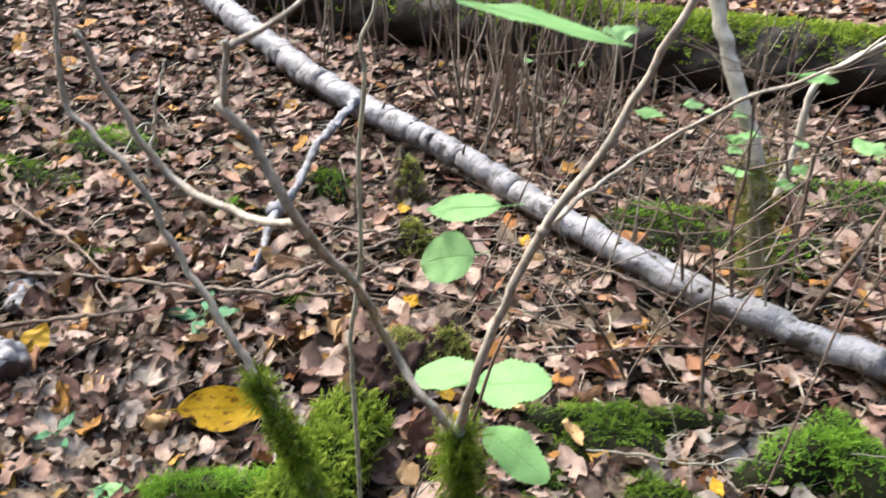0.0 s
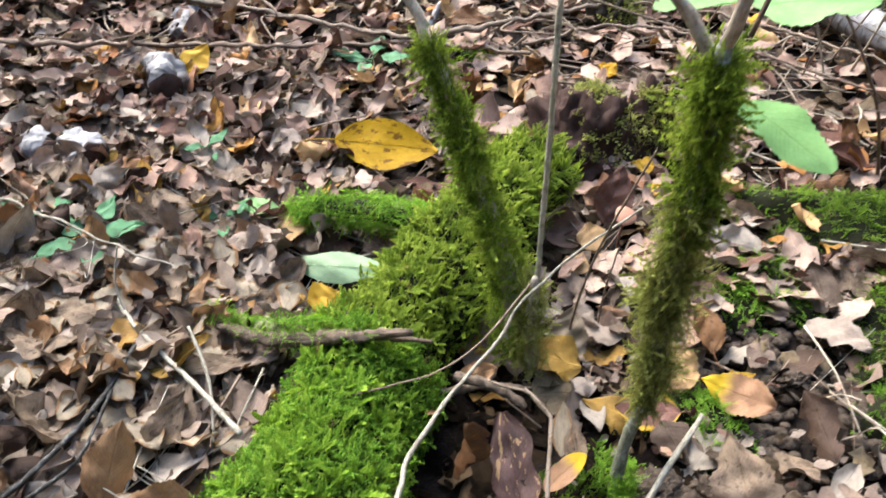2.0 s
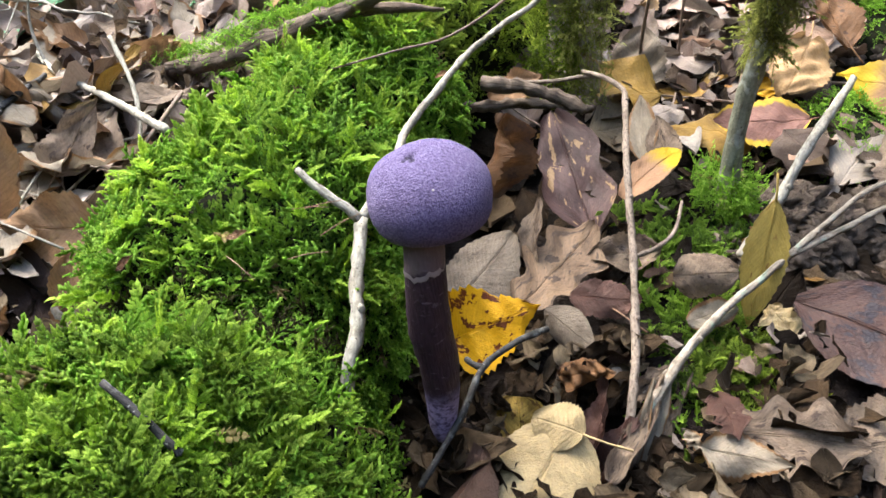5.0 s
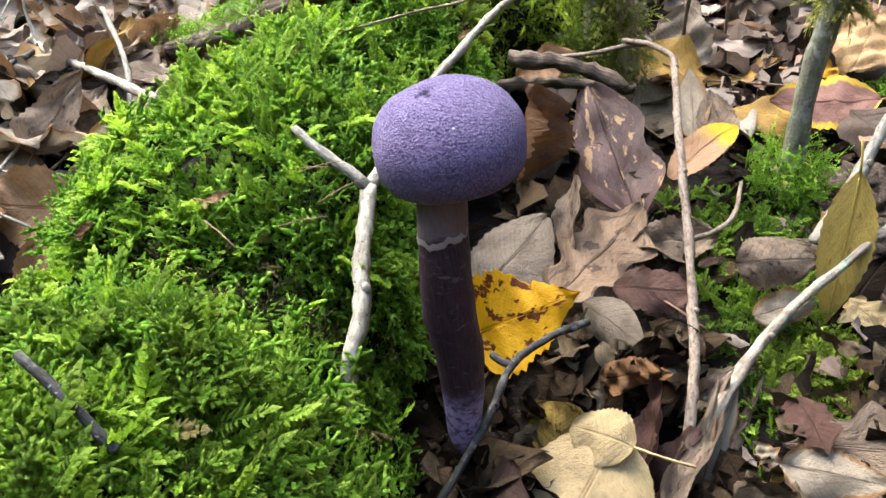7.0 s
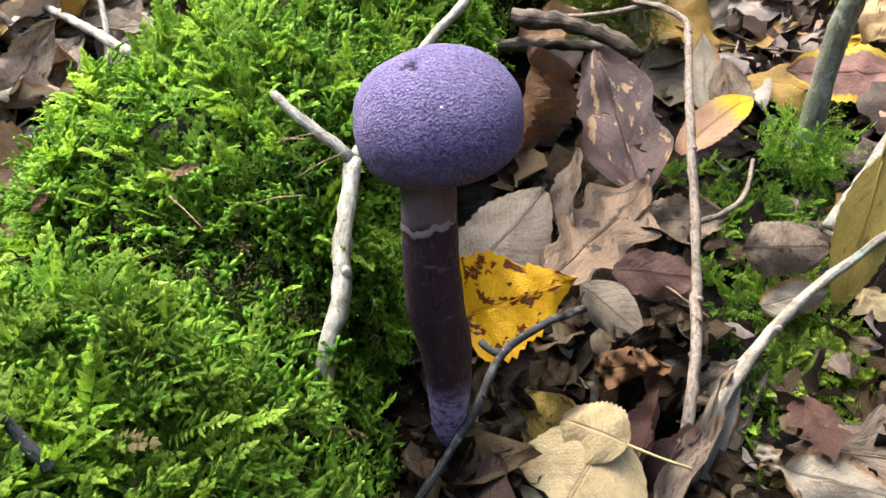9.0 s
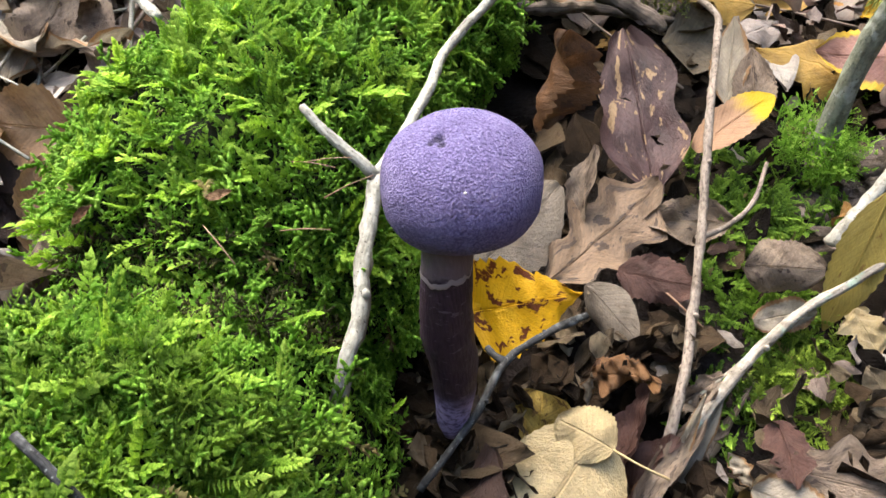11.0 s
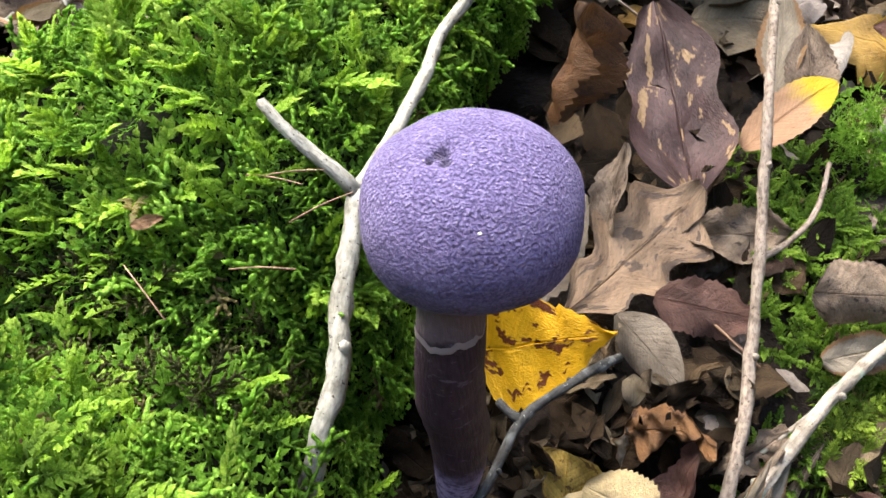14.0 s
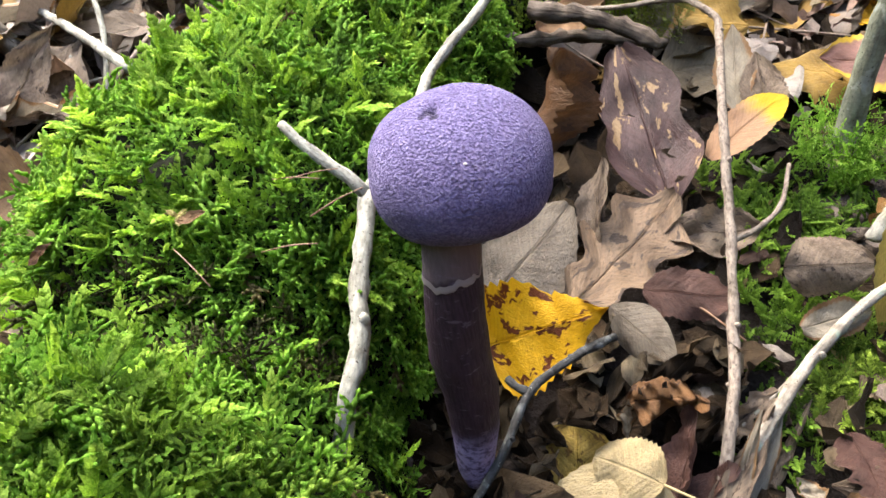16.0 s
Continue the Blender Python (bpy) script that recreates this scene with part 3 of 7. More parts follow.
# ---- moss ----
def sprig(seed, pairs=11, spread=0.24, slim=1.0, droop=0.0, flat=False):
    """One feathery moss shoot along +Y, one long, with pointed leaflets in two rows; its tone runs from 0 at the foot,
    with shade painted in, to 1 at the young tips.
    """
    r = random.Random(seed)
    v, f, g = [], [], []
    bend, curl = r.uniform(-0.28, 0.28), r.uniform(-0.30, 0.12) - droop

    def leaflet(base, d, ln, wd, g0, g1):
        d = np.array(d) / np.linalg.norm(d)
        side = np.cross(d, (0, 0, 1.0))
        side /= np.linalg.norm(side) + 1e-9
        k = len(v)
        m = base + d * ln * 0.42
        if flat:
            v.extend([base, m - side * wd * 0.5, m + side * wd * 0.5, base + d * ln + np.array((0, 0, -0.12 * ln))])
            g.extend([g0, (g0 + g1) * 0.45, (g0 + g1) * 0.45, g1])
            f.extend([(k, k + 3, k + 1), (k, k + 2, k + 3)])
            return
        v.extend([base, m - side * wd * 0.5, m + side * wd * 0.5, m + np.array((0, 0, wd * 0.45)), base + d * ln + np.array((0, 0, -0.12 * ln))])
        g.extend([g0, (g0 + g1) * 0.42, (g0 + g1) * 0.42, (g0 + g1) * 0.55, g1])
        f.extend([(k, k + 3, k + 1), (k, k + 2, k + 3), (k + 1, k + 3, k + 4), (k + 3, k + 2, k + 4)])

    def at(t):
        return np.array((bend * t * t, t, curl * t * t))

    for i in range(pairs):
        t = 0.08 + 0.86 * i / (pairs - 1)
        ln = spread * (0.45 + 0.75 * math.sin(math.pi * min(1, 0.18 + t * 0.86))) * r.uniform(0.75, 1.15)
        for s in (-1, 1):
            if r.random() < 0.10:
                continue
            a = r.uniform(0.75, 1.05) * (1 - 0.35 * t)
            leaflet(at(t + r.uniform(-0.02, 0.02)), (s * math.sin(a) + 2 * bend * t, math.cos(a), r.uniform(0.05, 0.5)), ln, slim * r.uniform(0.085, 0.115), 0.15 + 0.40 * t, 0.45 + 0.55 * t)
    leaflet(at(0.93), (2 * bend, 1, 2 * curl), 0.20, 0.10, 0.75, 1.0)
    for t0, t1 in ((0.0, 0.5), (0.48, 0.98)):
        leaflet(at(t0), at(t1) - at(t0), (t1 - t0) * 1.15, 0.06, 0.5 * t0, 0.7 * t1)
    return np.array(v), np.array(f), np.array(g)


def string_sprig(seed, branches=6, rings=4):
    """One branched moss shoot along +Y whose round branchlets are set with overlapping scales, like strings of beads."""
    r = random.Random(seed)
    v, f, g = [], [], []

    def string(p0, d, ln, rad, n, g0, g1, sag):
        d = np.array(d) / np.linalg.norm(d)
        side = np.cross(d, (0.1, 0.05, 1.0))
        side /= np.linalg.norm(side)
        up = np.cross(side, d)
        k = len(v)
        turn = r.uniform(0, 6)
        for i in range(n):
            t = i / (n - 0.4)
            c = p0 + d * ln * t + np.array((0, 0, sag * t * t * ln))
            bead = i % 2
            w = rad * (1.0 if bead else 0.74) * (1.0 - 0.35 * t * t)
            for q in range(3):
                a = turn + q * 2.0944 + (1.047 if bead else 0)
                v.append(c + w * (math.cos(a) * side + math.sin(a) * up))
                # dimmer between the beads: crevice shade put into the tone
                g.append((g0 + (g1 - g0) * t) * (1.0 if bead else 0.78))
        v.append(p0 + d * ln + np.array((0, 0, sag * ln)))
        g.append(g1)
        for i in range(n - 1):
            for q in range(3):
                a, b = k + i * 3 + q, k + i * 3 + (q + 1) % 3
                f.extend([(a, b, b + 3), (a, b + 3, a + 3)])
        for q in range(3):
            f.append((k + (n - 1) * 3 + q, k + (n - 1) * 3 + (q + 1) % 3, k + n * 3))

    bend, curl = r.uniform(-0.25, 0.25), r.uniform(-0.25, 0.10)
    string(np.zeros(3), (bend * 0.4, 1, 0.1), 0.55, 0.040, 5, 0.15, 0.60, curl * 0.4)
    string(np.array((bend * 0.22, 0.53, 0.05 + curl * 0.2)), (bend * 1.4, 1, curl), 0.45, 0.050, 6, 0.55, 1.0, curl)
    for i in range(branches):
        t = 0.14 + 0.66 * (i + r.uniform(-0.25, 0.25)) / (branches - 1)
        s = 1 if i % 2 else -1
        a = r.uniform(0.6, 1.05)
        string(np.array((bend * 0.5 * t, t, 0.08 * t + curl * 0.3 * t * t)), (s * math.sin(a) + bend, math.cos(a), r.uniform(-0.25, 0.45)), r.uniform(0.22, 0.40) * (1.1 - 0.45 * t), r.uniform(0.042, 0.052), rings, 0.32 + 0.3 * t, 0.65 + 0.35 * t, r.uniform(-0.4, 0.2))
    return np.array(v), np.array(f), np.array(g)


FEATHERS = [sprig(s) for s in range(7)]
SPIKY = [sprig(s + 20, pairs=13, spread=0.23, slim=0.52, droop=0.15) for s in range(6)]
STRINGS = [string_sprig(s + 80) for s in range(8)]
MOUND = SPIKY[:3] + FEATHERS[:2] + STRINGS[:4]
STRANDS = [sprig(s + 35, pairs=7, spread=0.17, slim=0.55, droop=0.15, flat=True) for s in range(6)]
SPRIGS_MID = [sprig(s + 60, pairs=6, spread=0.24, slim=0.95, droop=0.1, flat=True) for s in range(5)]
SPRIGS_LOW = [sprig(s + 50, pairs=4, spread=0.28, slim=1.6, flat=True) for s in range(4)]


def moss_mesh(name, where, normals, sizes, material, parent=None, label="", low=False, up=0.35, stand=0.55, spread=1.0, tone=0.0, kinds=None):
    """A cushion of shoots rooted at the given places."""
    kinds = kinds or (SPRIGS_LOW if low else FEATHERS)
    V, F, G, S = [], [], [], []
    n = len(where)
    which = rng.integers(0, len(kinds), n)
    d = rng.normal(size=(n, 3))
    d -= normals * (d * normals).sum(1)[:, None]
    d /= np.linalg.norm(d, axis=1)[:, None]
    d = d + normals * (stand * rng.uniform(0.3, 1.5, n))[:, None]
    d[:, 2] += up * rng.uniform(0.2, 1.2, n)
    d /= np.linalg.norm(d, axis=1)[:, None]
    nn = normals + rng.normal(size=(n, 3)) * 0.35
    side = np.cross(d, nn)
    side /= np.linalg.norm(side, axis=1)[:, None] + 1e-9
    nrm = np.cross(side, d)
    rnd = np.clip(rng.random(n) * 0.98 + tone, 0, 1)
    rnd = np.where(rng.random(n) < 0.012, 1.0, rnd * 0.94)
    base = 0
    for k, (v, f, g) in enumerate(kinds):
        idx = np.where(which == k)[0]
        if not len(idx):
            continue
        R = np.stack([side[idx] * spread, d[idx], nrm[idx]], 2) * sizes[idx][:, None, None]
        vv = np.einsum("nij,vj->nvi", R, v) + where[idx][:, None, :]
        V.append(vv.reshape(-1, 3))
        F.append((f[None] + (base + np.arange(len(idx)) * len(v))[:, None, None]).reshape(-1, 3))
        G.append(np.tile(g, len(idx)))
        S.append(np.repeat(rnd[idx], len(v)))
        base += len(idx) * len(v)
    ob = make(name, np.concatenate(V), np.concatenate(F), material, parent, label, smooth=True, attrs={"growth_shade": np.concatenate(G), "sprig": np.concatenate(S)})
    return tagged(ob, kind="stuff")


def mossy_log():
    log = tagged(new("mossy_log"), "rotting log thickly covered in bright green feathery moss", "log")
    n = len(LOGC)
    tan = np.gradient(LOGC, axis=0)
    tan /= np.linalg.norm(tan, axis=1)[:, None]
    segs = 120
    ang = np.linspace(0, 2 * math.pi, segs, endpoint=False)
    side = np.stack([tan[:, 1], -tan[:, 0], np.zeros(n)], 1)
    side /= np.linalg.norm(side, axis=1)[:, None]
    v, f = [], []
    for i in range(n):
        v.append(LOGC[i] + LOGR[i] * (np.cos(ang)[:, None] * side[i] * 0.98 + np.sin(ang)[:, None] * np.array((0, 0, 1.0))))
    v = np.concatenate(v)
    out = v - np.repeat(LOGC, segs, 0)
    out /= np.linalg.norm(out, axis=1)[:, None]

    def swell(p):
        return smooth_noise(p, 9, 2.0) * 0.022 + smooth_noise(p, 26, 4.0) * 0.016 + smooth_noise(p, 60, 6.0) * 0.006

    v = v + out * (swell(v) - 0.011)[:, None]
    for i in range(n - 1):
        for j in range(segs):
            k = (j + 1) % segs
            a, b, c, d = i * segs + j, i * segs + k, (i + 1) * segs + k, (i + 1) * segs + j
            f += [(a, b, c), (a, c, d)]
    m = len(v)
    v = np.vstack([v, LOGC[0], LOGC[-1]])
    for j in range(segs):
        k = (j + 1) % segs
        f += [(k, j, m), ((n - 1) * segs + j, (n - 1) * segs + k, m + 1)]
    make("core", v - np.array((0, 0, 0.0)), f, M_MOSSGAP, log, "rotten wood under the moss, near-black for gap shade")
    # a low pile first, darkened as if shaded, then the longer shoots, in patches of feathers and of beaded strings
    for lo, hi, count, size, kinds, m in ((0, 0.56, 15500, 0.0135, SPRIGS_LOW, M_MOSS), (0.54, 1.0, 3500, 0.0120, SPRIGS_LOW, M_STEMMOSS), (0, 0.185, 5000, 0.0190, MOUND, M_MOSSDIM), (0.12, 0.56, 6800, 0.0180, FEATHERS, M_MOSSYOUNG), (0.12, 0.56, 8200, 0.0215, STRINGS, M_MOSS), (0.54, 1.0, 4600, 0.0180, FEATHERS, M_STEMMOSS)):
        a, b = int(lo * (n - 1)), int(hi * (n - 1))
        i = rng.integers(a, b, count)
        th = rng.uniform(-0.35, math.pi + 0.35, count)
        fr = rng.random(count)[:, None]
        c = LOGC[i] * (1 - fr) + LOGC[i + 1] * fr
        o = np.cos(th)[:, None] * side[i] + np.sin(th)[:, None] * np.array((0, 0, 1.0))
        p = c + o * LOGR[i][:, None]
        p = p + o * swell(p)[:, None] - o * 0.004
        keep = p[:, 2] > land(p[:, 0], p[:, 1]) - 0.012
        clump = smooth_noise(p, 70, 11.0) + 0.6 * smooth_noise(p, 150, 12.0)
        long = size > 0.014
        if long:
            keep &= clump > rng.uniform(-0.8, 0.15, count)
            # sparser on the flank, so the near-black core reads as shade there
            keep &= (o[:, 2] > 0.6) | (rng.random(count) < 0.15 + 0.9 * o[:, 2])
        if long and lo < 0.5:
            keep &= (np.abs(p[:, 1] - 0.347) > 0.016) | (rng.random(count) < 0.35)
        if lo < 0.5 and kinds in (FEATHERS, STRINGS):
            patch = smooth_noise(p, 22, 31.0) + 0.8 * (o[:, 2] - 0.80) + rng.normal(0, 0.10, count)
            keep &= (patch > 0.02) if kinds is FEATHERS else (patch < 0.10)
        for line in ON_MOSS:
            keep &= (np.linalg.norm(p[:, None, :] - line[None], axis=2).min(1) > (0.027 if kinds is MOUND else 0.0115 if long else 0.005))
        p, o, clump = p[keep], o[keep], clump[keep]
        # tone falls between clumps, painting shade into the gaps
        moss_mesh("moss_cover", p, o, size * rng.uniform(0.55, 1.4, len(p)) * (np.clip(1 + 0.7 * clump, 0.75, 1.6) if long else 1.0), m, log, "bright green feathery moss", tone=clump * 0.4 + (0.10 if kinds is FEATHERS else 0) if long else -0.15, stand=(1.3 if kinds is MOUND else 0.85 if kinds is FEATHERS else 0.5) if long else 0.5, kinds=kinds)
    # dead brown shoots in the dip between the two mounds
    i = np.argmin(np.abs(LOGC[:, 1] - 0.345)) + rng.integers(-3, 4, 420)
    th = rng.uniform(0.5, 2.8, 420)
    o = np.cos(th)[:, None] * side[i] + np.sin(th)[:, None] * np.array((0, 0, 1.0))
    p = LOGC[i] + o * LOGR[i][:, None]
    moss_mesh("moss_cover", p + o * swell(p)[:, None], o, rng.uniform(0.010, 0.022, 420), M_MOSSDEAD, log, "brown withered moss", stand=0.5, kinds=STRINGS)
    return log


mossy_log()


def moss_patch(x, y, rx, ry, h, count, size, material=None, low=True, label=None, seed=0.0, tone=0.0):
    r, a = np.sqrt(rng.random(count)), rng.uniform(0, 2 * math.pi, count)
    lim = 1 + 0.35 * np.sin(a * 3 + seed) + 0.2 * np.sin(a * 5 + seed * 2)
    px, py = x + rx * r * lim * np.cos(a), y + ry * r * lim * np.sin(a)
    bump = h * np.clip(1 - r * r, 0, 1)
    p = np.stack([px, py, land(px, py) + bump], 1)
    p[:, 2] += smooth_noise(p, 22, seed) * 0.016
    nr = np.stack([np.cos(a) * r * 0.7, np.sin(a) * r * 0.7, np.ones(count)], 1)
    nr /= np.linalg.norm(nr, axis=1)[:, None]
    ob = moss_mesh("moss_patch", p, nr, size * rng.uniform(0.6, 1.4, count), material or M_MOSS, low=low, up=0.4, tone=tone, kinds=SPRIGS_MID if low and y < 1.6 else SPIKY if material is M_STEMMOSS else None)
    if h > 0.02:
        v, f = ball(24, 12)
        lim = 1 + 0.35 * np.sin(np.arctan2(v[:, 1], v[:, 0]) * 3 + seed) + 0.2 * np.sin(np.arctan2(v[:, 1], v[:, 0]) * 5 + seed * 2)
        v = v * np.stack([rx * lim, ry * lim, np.full(len(v), h)], 1)
        v[:, 0] += x
        v[:, 1] += y
        v[:, 2] += land(v[:, 0], v[:, 1]) - 0.006
        make("cushion", v, f, M_MOSSGAP, ob, "base of the moss, near-black for gap shade")
    tagged(ob, label or "green moss patch growing over the forest soil", "moss", "moss patches", "stuff")


for k, (x, y, rx, ry, h, count, size) in enumerate([
        (-0.028, 0.60, 0.05, 0.10, 0.012, 900, 0.014), (0.012, 0.675, 0.045, 0.045, 0.015, 420, 0.015), (0.014, 0.472, 0.032, 0.034, 0.008, 300, 0.018), (-0.035, 0.44, 0.02, 0.03, 0.005, 70, 0.012),
        (0.115, 0.80, 0.07, 0.06, 0.03, 480, 0.016), (0.37, 1.28, 0.22, 0.09, 0.055, 1700, 0.020), (0.19, 1.06, 0.10, 0.05, 0.02, 420, 0.018),
        (0.46, 1.00, 0.14, 0.09, 0.03, 800, 0.019), (0.80, 1.17, 0.17, 0.11, 0.085, 1500, 0.022), (0.68, 2.15, 0.22, 0.12, 0.05, 800, 0.024), (0.95, 2.0, 0.15, 0.15, 0.04, 500, 0.024),
        (-1.50, 2.28, 0.28, 0.14, 0.03, 800, 0.024), (-1.18, 2.58, 0.2, 0.10, 0.02, 420, 0.024), (-0.42, 2.42, 0.10, 0.08, 0.04, 260, 0.022), (-0.75, 0.50, 0.06, 0.05, 0.01, 220, 0.015), (-0.40, 1.75, 0.06, 0.04, 0.02, 160, 0.018),
        (-0.66, 2.2, 0.08, 0.05, 0.02, 160, 0.02), (0.62, 0.86, 0.10, 0.07, 0.03, 380, 0.019), (-0.85, 1.22, 0.04, 0.05, 0.01, 110, 0.016), (-0.98, 1.86, 0.08, 0.04, 0.015, 140, 0.02), (1.35, 2.3, 0.25, 0.15, 0.04, 500, 0.026), (0.42, 1.08, 0.10, 0.06, 0.04, 500, 0.020), (0.43, 0.88, 0.10, 0.06, 0.03, 450, 0.018), (0.20, 1.12, 0.07, 0.04, 0.03, 260, 0.018), (-1.77, 2.66, 0.2, 0.12, 0.04, 420, 0.026), (-1.22, 2.5, 0.14, 0.09, 0.04, 300, 0.024), (0.65, 2.18, 0.16, 0.08, 0.06, 420, 0.024)]):
    moss_patch(x, y, rx, ry, h + (0.02 if y > 0.75 else 0), count, size, M_STEMMOSS if k == 2 else M_MOSSDIM if k in (0, 3) or (k > 4 and k % 2) else None, low=k > 3, seed=k * 1.3, tone=-0.55 if k == 2 else -0.35 if k in (0, 3) else -0.12)


def mossy_stem(ob_name, pts, rad, parent, label, count, size, hang=-0.5):
    """Dull hanging moss round a stem."""
    c, r = spline(pts, rad, 0.01)
    i = rng.integers(0, len(c) - 1, count)
    tan = np.gradient(c, axis=0)[i]
    tan /= np.linalg.norm(tan, axis=1)[:, None]
    o = rng.normal(size=(count, 3))
    o -= tan * (o * tan).sum(1)[:, None]
    o /= np.linalg.norm(o, axis=1)[:, None]
    p = c[i] + o * r[i][:, None]
    size = size * (1 + 0.9 * smooth_noise(p, 26, 8.0))
    return moss_mesh(ob_name, p, o, size * rng.uniform(0.6, 1.4, count), M_MOSSDULL, parent, label, up=hang, stand=0.40, spread=0.8, kinds=STRANDS)


# ---- leaves ----
def outline(kind, s):
    if kind == "oval":
        return np.sin(math.pi * s ** 0.85) ** 0.85
    if kind == "birch":
        return np.where(s < 0.3, np.sin(np.clip(s / 0.3, 0, 1) * math.pi / 2) ** 0.7, (1 - np.clip((s - 0.3) / 0.7, 0, 1) ** 1.25))
    if kind == "fan":
        return np.clip(0.22 + 0.85 * s ** 0.8, 0, 1) * np.clip((1 - s) / 0.06, 0, 1) ** 0.4
    if kind == "round":
        return np.sin(math.pi * np.clip(s, 0, 1) ** 0.9) ** 0.55
    if kind == "strap":
        return np.clip(s / 0.12, 0, 1) ** 0.5 * np.clip((1 - s) / 0.5, 0, 1) ** 0.6
    if kind == "oak":
        return np.sin(math.pi * np.clip(s, 0, 1) ** 1.25) ** 0.7 * (0.80 + 0.20 * np.cos(2 * math.pi * (s * 3.6 + 0.3)))
    if kind == "maple":
        return np.sin(math.pi * s ** 0.7) ** 0.6 * (0.62 + 0.38 * np.abs(np.cos(math.pi * (s * 2.6 - 0.9))))
    return np.sin(math.pi * s ** 0.95) ** 1.15


def leaf_data(kind, length, width, bend=0.0, cup=0.0, ripple=0.1, seed=0, nl=10, nw=6, teeth=0.0, holes=0, ragged=1.0):
    """A leaf blade from the origin along +Y, its upper side to +Z, bent along its length and cupped across, in radians."""
    r = np.random.default_rng(seed + 1)
    s = np.linspace(0.0, 1.0, nl + 1)
    w = outline(kind, np.clip(s, 0.012, 0.988)) * width / 2
    if teeth:
        w = w * (1 + teeth * np.where(np.arange(nl + 1) % 2, 1, -1))
    u = np.linspace(-1, 1, nw + 1)
    S, U = np.meshgrid(s, u, indexing="ij")
    edge = [1 + ragged * 0.10 * np.sin(s * r.uniform(5, 11) + r.uniform(0, 6)) + ragged * 0.07 * np.sin(s * r.uniform(14, 30) + r.uniform(0, 6)) - ragged * 0.35 * np.exp(-((s - r.uniform(0.2, 0.9)) / 0.05) ** 2) * (r.random() < 0.5) for _ in (0, 1)]
    W = np.where(U < 0, (w * edge[0])[:, None], (w * edge[1])[:, None])
    skew = r.uniform(-0.12, 0.12)
    x = U * W + skew * width * S * S
    h = np.zeros_like(x)
    if abs(cup) > 1e-3:
        R = (width / 2) / cup
        a = x / R
        x, h = np.sin(a) * R, (1 - np.cos(a)) * R
    h = h + ripple * width * (0.5 * np.sin(S * r.uniform(4, 9) + r.uniform(0, 6)) * np.abs(U) + 0.35 * np.sin(S * r.uniform(9, 15) + U * 2 + r.uniform(0, 6)) * U * U + 0.25 * np.sin(S * 3 + r.uniform(0, 6)))
    for q in range(4):
        h = h + ripple * width * 0.10 * np.sin(S * r.uniform(8, 24) + U * r.uniform(-7, 7) + r.uniform(0, 6))
    y = S * length
    if abs(bend) > 1e-3:
        R = length / bend
        a = y / R
        y, h = np.sin(a) * (R - h), R - np.cos(a) * (R - h)
    v = np.stack([x, y, h], -1).reshape(-1, 3)
    uv = np.stack([(U + 1) / 2, S], -1).reshape(-1, 2)
    f = []
    drop = set()
    for _ in range(holes):
        ci, cj = r.integers(2, nl - 2), r.integers(1, nw - 1)
        drop |= {(ci, cj), (ci + 1, cj)} if r.random() < 0.5 else {(ci, cj)}
    for i, j in drop:
        for q in (i * (nw + 1) + j, i * (nw + 1) + j + 1, (i + 1) * (nw + 1) + j, (i + 1) * (nw + 1) + j + 1):
            v[q, :2] += r.uniform(-0.4, 0.4, 2) * (width / nw, length / nl)
    for i in range(nl):
        for j in range(nw):
            if (i, j) in drop:
                continue
            a = i * (nw + 1) + j
            f += [(a, a + 1, a + nw + 2), (a, a + nw + 2, a + nw + 1)]
    return v, np.array(f, np.int32), uv


def aim(at, d, n):
    """The pose of a thing whose +Y runs along d and whose +Z lies nearest to n."""
    d = Vector(d).normalized()
    x = d.cross(Vector(n)).normalized()
    return Matrix.Translation(at) @ Matrix((x, d, x.cross(d))).transposed().to_4x4()


HERO = [(-0.026, 1.165, 0.05)]


def leaf(kind, material, at, d, n, length, width, label, bend=0.0, cup=0.0, ripple=0.17, seed=0, stalk=0.3, holes=0, teeth=0.04, group="fallen leaves", name="fallen_leaf", ragged=0.6):
    """A single leaf centred at a place, with its stalk."""
    v, f, uv = leaf_data(kind, length, width, bend, cup, ripple, seed, 28, 10, teeth, holes, ragged)
    if name == "fallen_leaf" and at[1] > 0.8:
        at = (at[0], at[1], max(at[2] + 0.022, float(land(at[0], at[1])) + 0.045))
    if name == "fallen_leaf":
        HERO.append((at[0], at[1], length * 0.42))
    v = v - np.array((0, length / 2, 0))
    ob = make(name, v, f, material, uv=uv)
    ob.matrix_world = aim(at, d, n)
    if length > 0.04:
        rib = v.reshape(29, 11, 3)[1:28:3, 5] + np.array((0, 0, 0.0002))
        sv, sf, suv = tube_data(rib, np.linspace(0.0004, 0.0002, len(rib)) * length / 0.08, 5, 0.008, 0)
        make("midrib", sv, sf, material, ob, uv=np.stack([np.full(len(sv), 0.5), np.clip(suv[:, 1] / length, 0, 1)], 1))
    if stalk:
        q = v[5]
        pts = [q, q + np.array((0.03, -0.5, 0.04)) * stalk * length, q + np.array((0.10, -1.0, 0.02)) * stalk * length]
        sv, sf, suv = tube_data(pts, [0.0009, 0.0007, 0.0009], 5, 0.006, 0)
        make("stalk", sv, sf, material, ob, uv=suv * 0 + (0.5, 0.5))
    return tagged(ob, label, "leaf", group)


def leaf_span(kind, material, base, tip, n, width, label, **kw):
    """A leaf that reaches from its foot to its tip."""
    d = np.array(tip) - np.array(base)
    return leaf(kind, material, tuple((np.array(base) + np.array(tip)) / 2), tuple(d), n, float(np.linalg.norm(d)), width, label, **kw)


